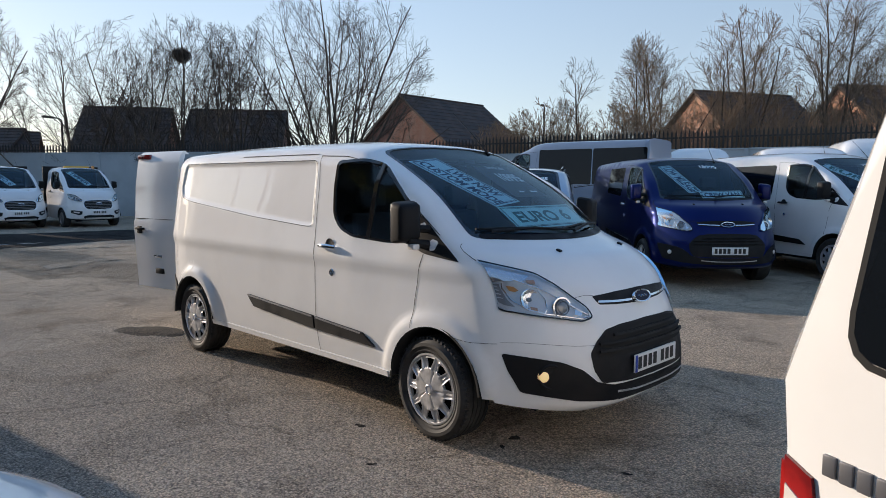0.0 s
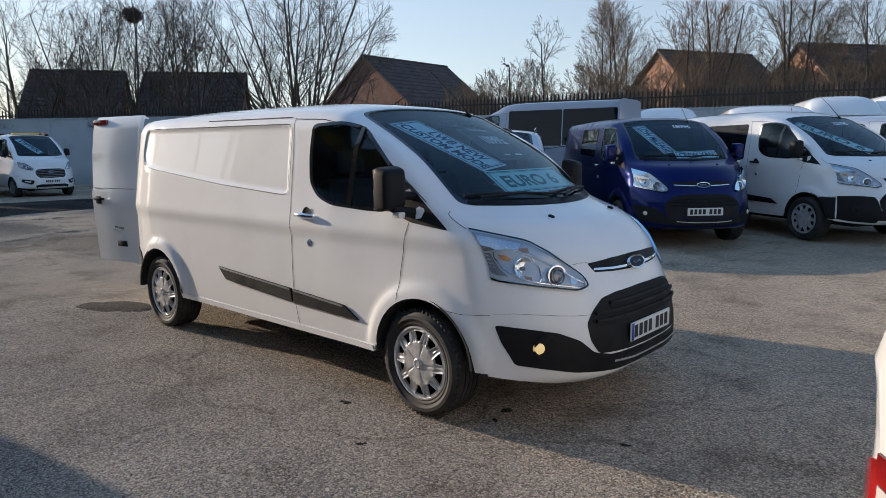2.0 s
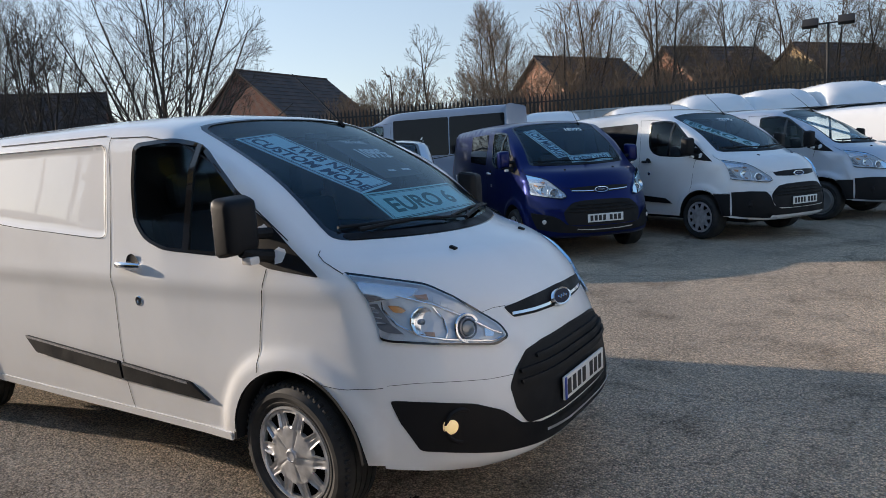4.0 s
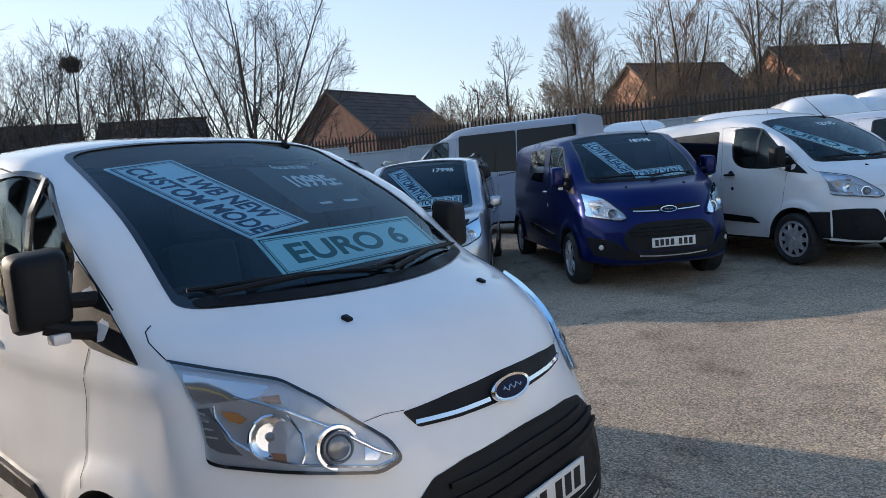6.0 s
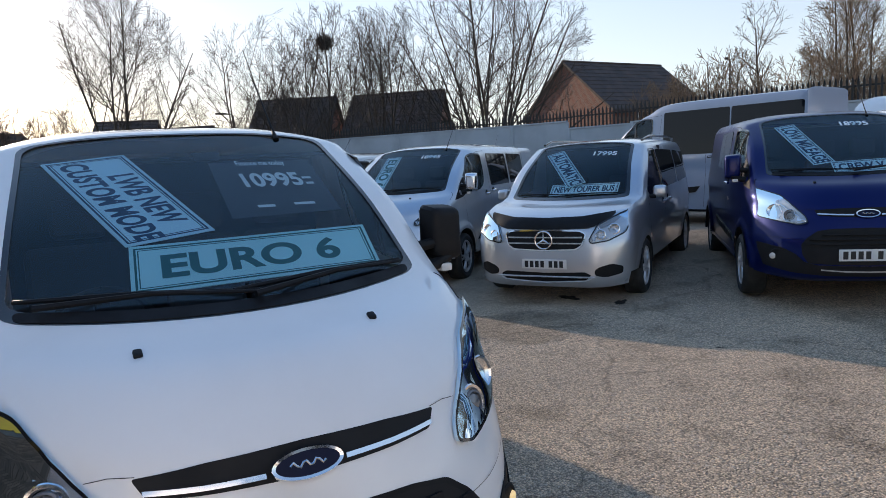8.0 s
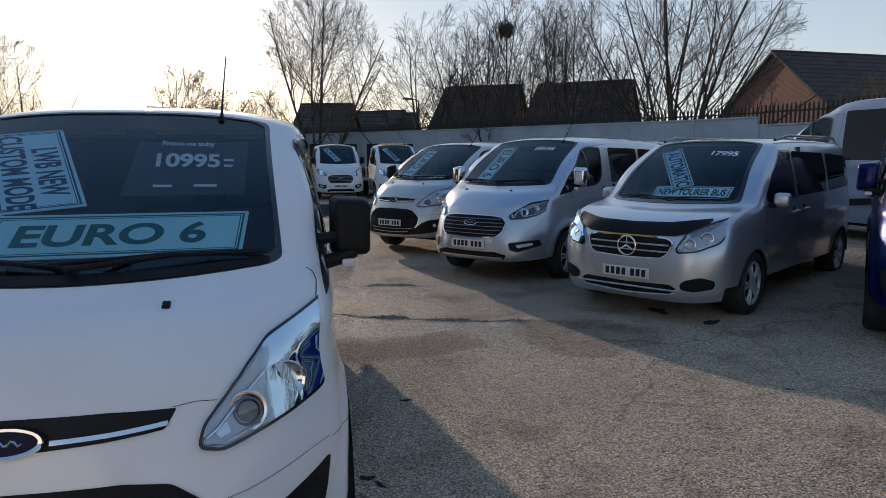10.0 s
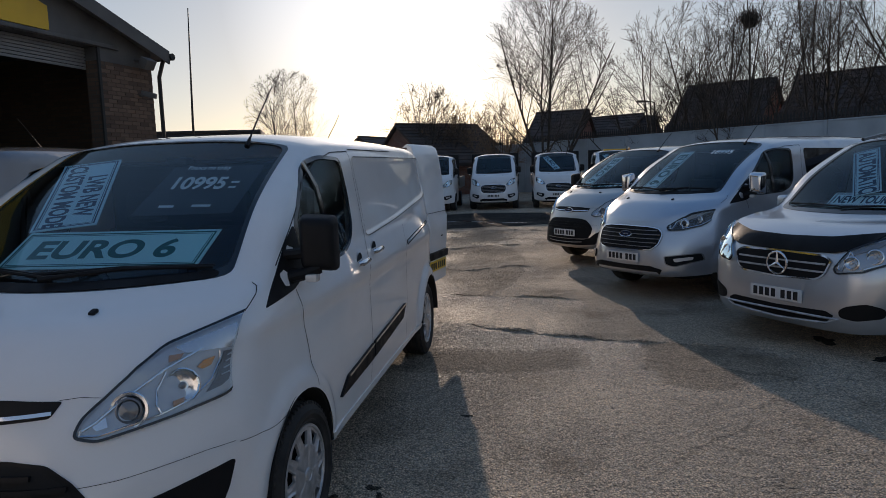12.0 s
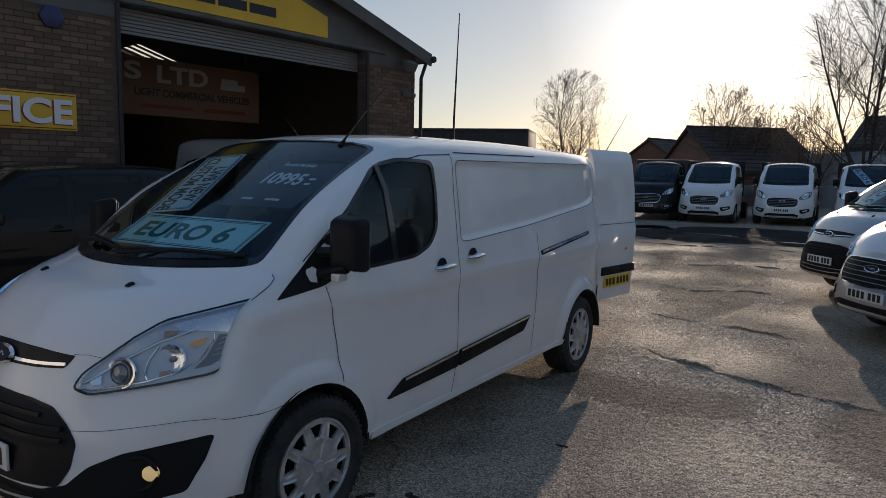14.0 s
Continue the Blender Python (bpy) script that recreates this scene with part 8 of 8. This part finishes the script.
lamp_post((-28.2, 38.4), 7.35, "grey street lamp beyond the wall")
lamp_post((0.55, 27.6), 5.75, "twin floodlight post by the fence", True)
lamp_post(spot(E0, 163.9, 46), 5.3, "street lamp beyond the wall")

# ---- workshop ----
shop = pose(-9.8, -5.55, 0, 0, 0, -7)
DARKBRICK = brick("dark brown workshop brick", (0.115, 0.074, 0.050), (0.080, 0.052, 0.038), mortar=(0.070, 0.060, 0.050))
CLAD = shader("dark grey metal cladding", (0.15, 0.15, 0.15), 0.6, 0.1)
noise_into(CLAD, principled(CLAD).inputs["Base Color"], 1.5, (0.125, 0.12, 0.115), (0.075, 0.072, 0.070), 6)
SHUTTER = shader("grey roller shutter", (0.22, 0.215, 0.21), 0.5, 0.3)
INSIDE = shader("dim workshop lining", (0.72, 0.69, 0.66), 0.9)
bump(INSIDE, 6, 0.2, 0.02)
YELLOW = shader("yellow sign paint", (0.75, 0.45, 0.03), 0.5)
noise_into(YELLOW, principled(YELLOW).inputs["Base Color"], 1.1, (0.78, 0.47, 0.03), (0.62, 0.36, 0.03), 5)
SKYLIGHT = bpy.data.materials.new("rooflight sheet")
SKYLIGHT.use_nodes = True
SKYLIGHT.node_tree.nodes.remove(principled(SKYLIGHT))
scatter = SKYLIGHT.node_tree.nodes.new("ShaderNodeBsdfTranslucent")
scatter.inputs[0].default_value = (0.90, 0.86, 0.72, 1)
SKYLIGHT.node_tree.links.new(scatter.outputs[0], SKYLIGHT.node_tree.nodes["Material Output"].inputs[0])
work = tagged(new("workshop"), "dark brick workshop with open roller shutter door", "building", kind="structure")
work.matrix_world = shop
roof_z = lambda x: 4.25 + 0.30 * min(x, 15 - x)


def wall_piece(name, pts, mat, y0=-0.25, y1=0.0, parent=work, label=""):
    p = [(x, y1, z) for x, z in pts] + [(x, y0, z) for x, z in pts]
    n = len(pts)
    return part(name, (np.array(p), [list(range(n)), list(range(2 * n - 1, n - 1, -1))] + [[i, i + n, (i + 1) % n + n, (i + 1) % n] for i in range(n)]), mat, parent, label, 0)


wall_piece("wall", [(0, 0), (1.42, 0), (1.42, 3.82), (0, 3.82)], DARKBRICK)
wall_piece("wall", [(6.28, 0), (15, 0), (15, 3.82), (6.28, 3.82)], DARKBRICK)
wall_piece("gable", [(0, 3.823), (1.42, 3.823), (1.42, 4.05), (6.28, 4.05), (6.28, 3.823), (15, 3.823), (15, roof_z(15) - 0.05), (7.5, roof_z(7.5) - 0.05), (0, roof_z(0) - 0.05)], CLAD, label="dark grey clad gable")
for x0 in (0.0, 15.0 - 0.2):
    part("side_wall", box(x0, -16, 0, x0 + 0.2, -0.253, 4.2), DARKBRICK, work, smooth_angle=0)
part("back_wall", box(0.2, -16, 0, 14.8, -15.8, 6.4), INSIDE, work, smooth_angle=0)
part("floor_slab", box(0.2, -15.8, -0.05, 14.8, -0.25, 0.012), INSIDE, work, smooth_angle=0)


def roof_slab(x0, x1, y0, y1):
    z0, z1 = roof_z(x0), roof_z(x1)
    v = [(x0, y0, z0), (x1, y0, z1), (x1, y1, z1), (x0, y1, z0), (x0, y0, z0 - 0.12), (x1, y0, z1 - 0.12), (x1, y1, z1 - 0.12), (x0, y1, z0 - 0.12)]
    part("roof", (np.array(v), [[0, 1, 2, 3], [7, 6, 5, 4], [0, 4, 5, 1], [1, 5, 6, 2], [2, 6, 7, 3], [3, 7, 4, 0]]), CLAD, work, smooth_angle=0)


for x0, x1, y0, y1 in ((-0.25, 0.7, -16, 0.22), (0.7, 2.3, -7.6, 0.22), (0.7, 2.3, -16, -8.9), (2.3, 7.5, -16, 0.22), (7.5, 15.25, -16, 0.22)):
    roof_slab(x0, x1, y0, y1)
part("rooflight", (np.array([(0.7, -8.9, roof_z(0.7) - 0.05), (2.3, -8.9, roof_z(2.3) - 0.05), (2.3, -7.6, roof_z(2.3) - 0.05), (0.7, -7.6, roof_z(0.7) - 0.05)]), [[0, 1, 2, 3]]), SKYLIGHT, work, "pale translucent rooflight", 0)
for k in range(4):
    y = -8.8 + 0.37 * k
    part("roof_bar", tube([(0.6, y, roof_z(0.6) - 0.16), (2.4, y, roof_z(2.4) - 0.16)], 0.03, 6), DARKSTEEL, work)
for a, b in ((-0.25, 7.5), (15.25, 7.5)):
    za, zb = roof_z(a), roof_z(b)
    part("fascia", (np.array([(a, 0.22, za - 0.22), (b, 0.22, zb - 0.22), (b, 0.22, zb + 0.03), (a, 0.22, za + 0.03), (a, 0.26, za - 0.22), (b, 0.26, zb - 0.22), (b, 0.26, zb + 0.03), (a, 0.26, za + 0.03)]),
                    [[0, 1, 2, 3], [4, 5, 6, 7], [0, 4, 5, 1], [2, 6, 7, 3], [0, 3, 7, 4], [1, 5, 6, 2]]), CLAD, work, "grey barge board", 0)
part("gutter", tube([(-0.30, 0.30, 4.10), (-0.30, -16, 4.10)], 0.07, 8), DARKSTEEL, work)
part("downpipe", tube([(-0.28, 0.10, 4.10), (-0.12, 0.08, 3.7), (-0.12, 0.08, 0)], 0.04, 8), DARKSTEEL, work)
shutter = part("roller_shutter", box(1.42, -0.42, 3.78, 6.28, -0.26, 4.05, 0.03), SHUTTER, work, "raised grey roller shutter")
for k in range(7):
    part("shutter_slat", box(1.44, -0.252, 3.66 + 0.055 * k, 6.26, -0.222, 3.708 + 0.055 * k, 0.010), SHUTTER, shutter)
part("door_frame", box(1.36, -0.02, 0, 1.42, 0.03, 4.05, 0.005), DARKSTEEL, work)
part("door_frame", box(6.28, -0.02, 0, 6.34, 0.03, 4.05, 0.005), DARKSTEEL, work)
part("lintel", box(0.9, 0.004, 4.06, 9.2, 0.05, 4.13, 0.01), CLAD, work, "grey lintel band")

# signs on and in the workshop (local x runs towards the office)
sgn = tagged(new("yellow_sign"), "yellow workshop gable sign with black lettering", "sign")
sgn.matrix_world = shop
wall_piece("sign_panel", [(2.45, 4.14), (12.5, 4.14), (11.2, 4.62), (7.5, 5.72), (3.3, 4.78), (2.45, 4.52)], YELLOW, 0.004, 0.05, sgn)
for x, w, z in ((5.30, 1.75, 4.30), (5.10, 1.35, 4.58)):
    for k in range(3):
        part("print_bar", box(x - w * (k + 1) / 3 + 0.05, 0.0505, z, x - w * k / 3, 0.053, z + 0.16), INK, sgn, "dark bar of sign lettering", 0)
office = tagged(new("office_sign"), "yellow sign reading OFFICE in white letters", "sign")
office.matrix_world = shop
part("panel", box(6.93, 0.009, 2.18, 8.72, 0.035, 2.68, 0.004), YELLOW, office)
part("sign_border", joined(box(6.95, 0.0355, 2.20, 8.70, 0.037, 2.212), box(6.95, 0.0355, 2.648, 8.70, 0.037, 2.66)), INK, office, smooth_angle=0)
RED = shader("dark red sign paint", (0.25, 0.02, 0.02), 0.5)
SIGNWHITE = shader("white sign paint", (0.75, 0.75, 0.78), 0.5)
lettering("letter_shadow", "OFFICE", 0.34, 1.66, (8.665, 0.037, 2.245), (-1, 0, 0), (0, 0, 1), RED, office)
lettering("lettering", "OFFICE", 0.34, 1.66, (8.645, 0.040, 2.26), (-1, 0, 0), (0, 0, 1), SIGNWHITE, office)
inner = tagged(new("hanging_sign"), "orange-brown sign board hung inside the workshop", "sign")
inner.matrix_world = shop
DULLORANGE = shader("dull orange board", (0.26, 0.135, 0.075), 0.7)
part("panel", box(2.20, -2.56, 2.66, 6.6, -2.50, 3.72, 0.01), DULLORANGE, inner)
for x in (2.5, 6.2):
    part("hanger", tube([(x, -2.53, 3.72), (x, -2.53, roof_z(x) - 0.1)], 0.012, 6), DARKSTEEL, inner)
PALE = shader("pale sign lettering", (0.56, 0.52, 0.46), 0.6)
lettering("lettering", "S", 0.33, 0.32, (5.08, -2.497, 3.30), (-1, 0, 0), (0, 0, 1), PALE, inner)
lettering("lettering", "LTD", 0.33, 1.06, (4.46, -2.497, 3.28), (-1, 0, 0), (0, 0, 1), PALE, inner)
lettering("lettering", "LIGHT COMMERCIAL VEHICLES", 0.14, 2.45, (4.90, -2.497, 3.02), (-1, 0, 0), (0, 0, 1), INK, inner)
part("van_outline", joined(box(2.55, -2.499, 3.28, 3.12, -2.494, 3.40, 0.002), box(2.72, -2.499, 3.402, 3.10, -2.494, 3.50, 0.002)), PALE, inner)
for k, (a, b) in enumerate(((2.55, 3.5), (3.75, 4.8))):
    part("print_bar", box(a, -2.499, 2.80, b, -2.496, 2.87), RED, inner, "red bar of sign lettering", 0)

# fittings on the workshop front
cam_box = tagged(new("security_light"), "dark floodlight under the workshop eave", "light")
cam_box.matrix_world = shop
part("bracket", tube([(0.45, 0.0, 3.95), (0.42, 0.18, 3.95)], 0.03, 8), CLAD, cam_box)
part("lamp_head", moved(box(-0.14, -0.08, -0.10, 0.14, 0.10, 0.10, 0.03), pose(0.42, 0.24, 3.88, -30, 0, 0)), CLAD, cam_box)
cctv = tagged(new("security_camera"), "small grey security camera on the brick wall", "camera")
cctv.matrix_world = shop
part("mount", tube([(0.40, 0.0, 3.30), (0.40, 0.15, 3.30)], 0.03, 8), CLAD, cctv)
part("housing", moved(box(-0.05, -0.14, -0.05, 0.05, 0.14, 0.05, 0.02), pose(0.40, 0.22, 3.30, -15, 0, 20)), CLAD, cctv)
bell = tagged(new("alarm_box"), "dark blue alarm box on the brick wall", "alarm")
bell.matrix_world = shop
part("case", moved(lathe([(0.16, 0.0), (0.16, -0.06), (0.12, -0.08), (0, -0.08)], 6), pose(7.2, 0, 3.68, 0, 0, 180)), shader("navy plastic", (0.02, 0.03, 0.10), 0.4), bell)
spot_l = tagged(new("wall_spotlight"), "small white spotlight pair on the brick wall", "light")
spot_l.matrix_world = shop
for x in (8.25, 8.42):
    part("lamp_head", moved(lathe([(0.03, 0.0), (0.07, -0.14), (0.055, -0.13), (0, -0.08)], 14), pose(x, 0.0, 3.05, 0, 0, 180)), SIGNWHITE, spot_l)

mast = tagged(part("mast", tube([(-12.2, -6.05, 0), (-12.2, -6.05, 3.0), (-12.35, -6.05, 5.6)], [0.035, 0.028, 0.012], 8), DARKSTEEL), "thin tall dark radio mast by the workshop", "mast")

# ---- container ----
box_at = tagged(new("shipping_container"), "dark shipping container with ribbed sides", "container")
ca, cb = Vector((*spot(E14, -143.0, 24.5), 0)), Vector((*spot(E14, -153.8, 23.5), 0))
box_at.matrix_world = pose(ca.x, ca.y, 0, 0, 0, math.degrees(math.atan2((cb - ca).y, (cb - ca).x)))
L = (cb - ca).length
RUST = shader("dark container paint", (0.035, 0.034, 0.036), 0.6, 0.2)
part("body", box(0, 0.05, 0.1, L, 2.4, 3.12, 0.02), RUST, box_at)
for k in range(int(L / 0.28)):
    part("rib", box(0.1 + 0.28 * k, 0.0, 0.25, 0.22 + 0.28 * k, 0.052, 3.0, 0.01), RUST, box_at)
part("top_rail", box(0, -0.01, 3.12, L, 2.45, 3.2, 0.01), RUST, box_at)
part("skid", box(0, 0.05, 0, L, 2.4, 0.1), DARKSTEEL, box_at, smooth_angle=0)

# ---- brickwork of the workshop front ----
BRICKS = shader("dark brown brick", (0.08, 0.05, 0.034), 0.9)
bt = BRICKS.node_tree
info, ramp = bt.nodes.new("ShaderNodeObjectInfo"), bt.nodes.new("ShaderNodeValToRGB")
ramp.color_ramp.elements[0].color, ramp.color_ramp.elements[1].color = (0.095, 0.062, 0.046, 1), (0.190, 0.124, 0.088, 1)
bt.links.new(info.outputs["Random"], ramp.inputs[0])
bt.links.new(ramp.outputs[0], principled(BRICKS).inputs["Base Color"])
bump(BRICKS, 60, 0.4, 0.004)
FIELD = BRICKS.copy()
FIELD.name = "dark brown brick field"
ft = FIELD.node_tree
isle = ft.nodes.new("ShaderNodeNewGeometry")
for link in list(ft.links):
    if link.from_node.type == "OBJECT_INFO":
        ft.links.new(isle.outputs["Random Per Island"], link.to_socket)


def brick_shape(w):
    v = [(0, 0, 0), (w, 0, 0), (w, 0, 0.065), (0, 0, 0.065), (0.003, 0.007, 0.003), (w - 0.003, 0.007, 0.003), (w - 0.003, 0.007, 0.062), (0.003, 0.007, 0.062)]
    return np.array(v), [[4, 5, 6, 7], [0, 1, 5, 4], [1, 2, 6, 5], [2, 3, 7, 6], [3, 0, 4, 7]]


full = mesh_of("brick", *brick_shape(0.215), BRICKS, 0)
field_v, field_f = [], []
unit = brick_shape(0.215)
for course in range(50):
    z = 0.02 + 0.075 * course
    start = 0.1125 * (course % 2)
    for k in range(68):
        x = start + 0.225 * k
        if x + 0.215 > 15.0 or (x + 0.215 > 1.36 and x < 6.345):
            continue
        if 6.34 < x < 8.95 and 1.75 < z < 3.75:
            ob = part("brick", full, None, work)
            ob.location = (x, 0.001, z)
        else:
            n = len(field_v) * 8
            field_v.append(unit[0] + np.array([x, 0.001, z]))
            field_f += [[i + n for i in f] for f in unit[1]]
tagged(part("brickwork", (np.vstack(field_v), field_f), FIELD, work, smooth_angle=0), kind="stuff")
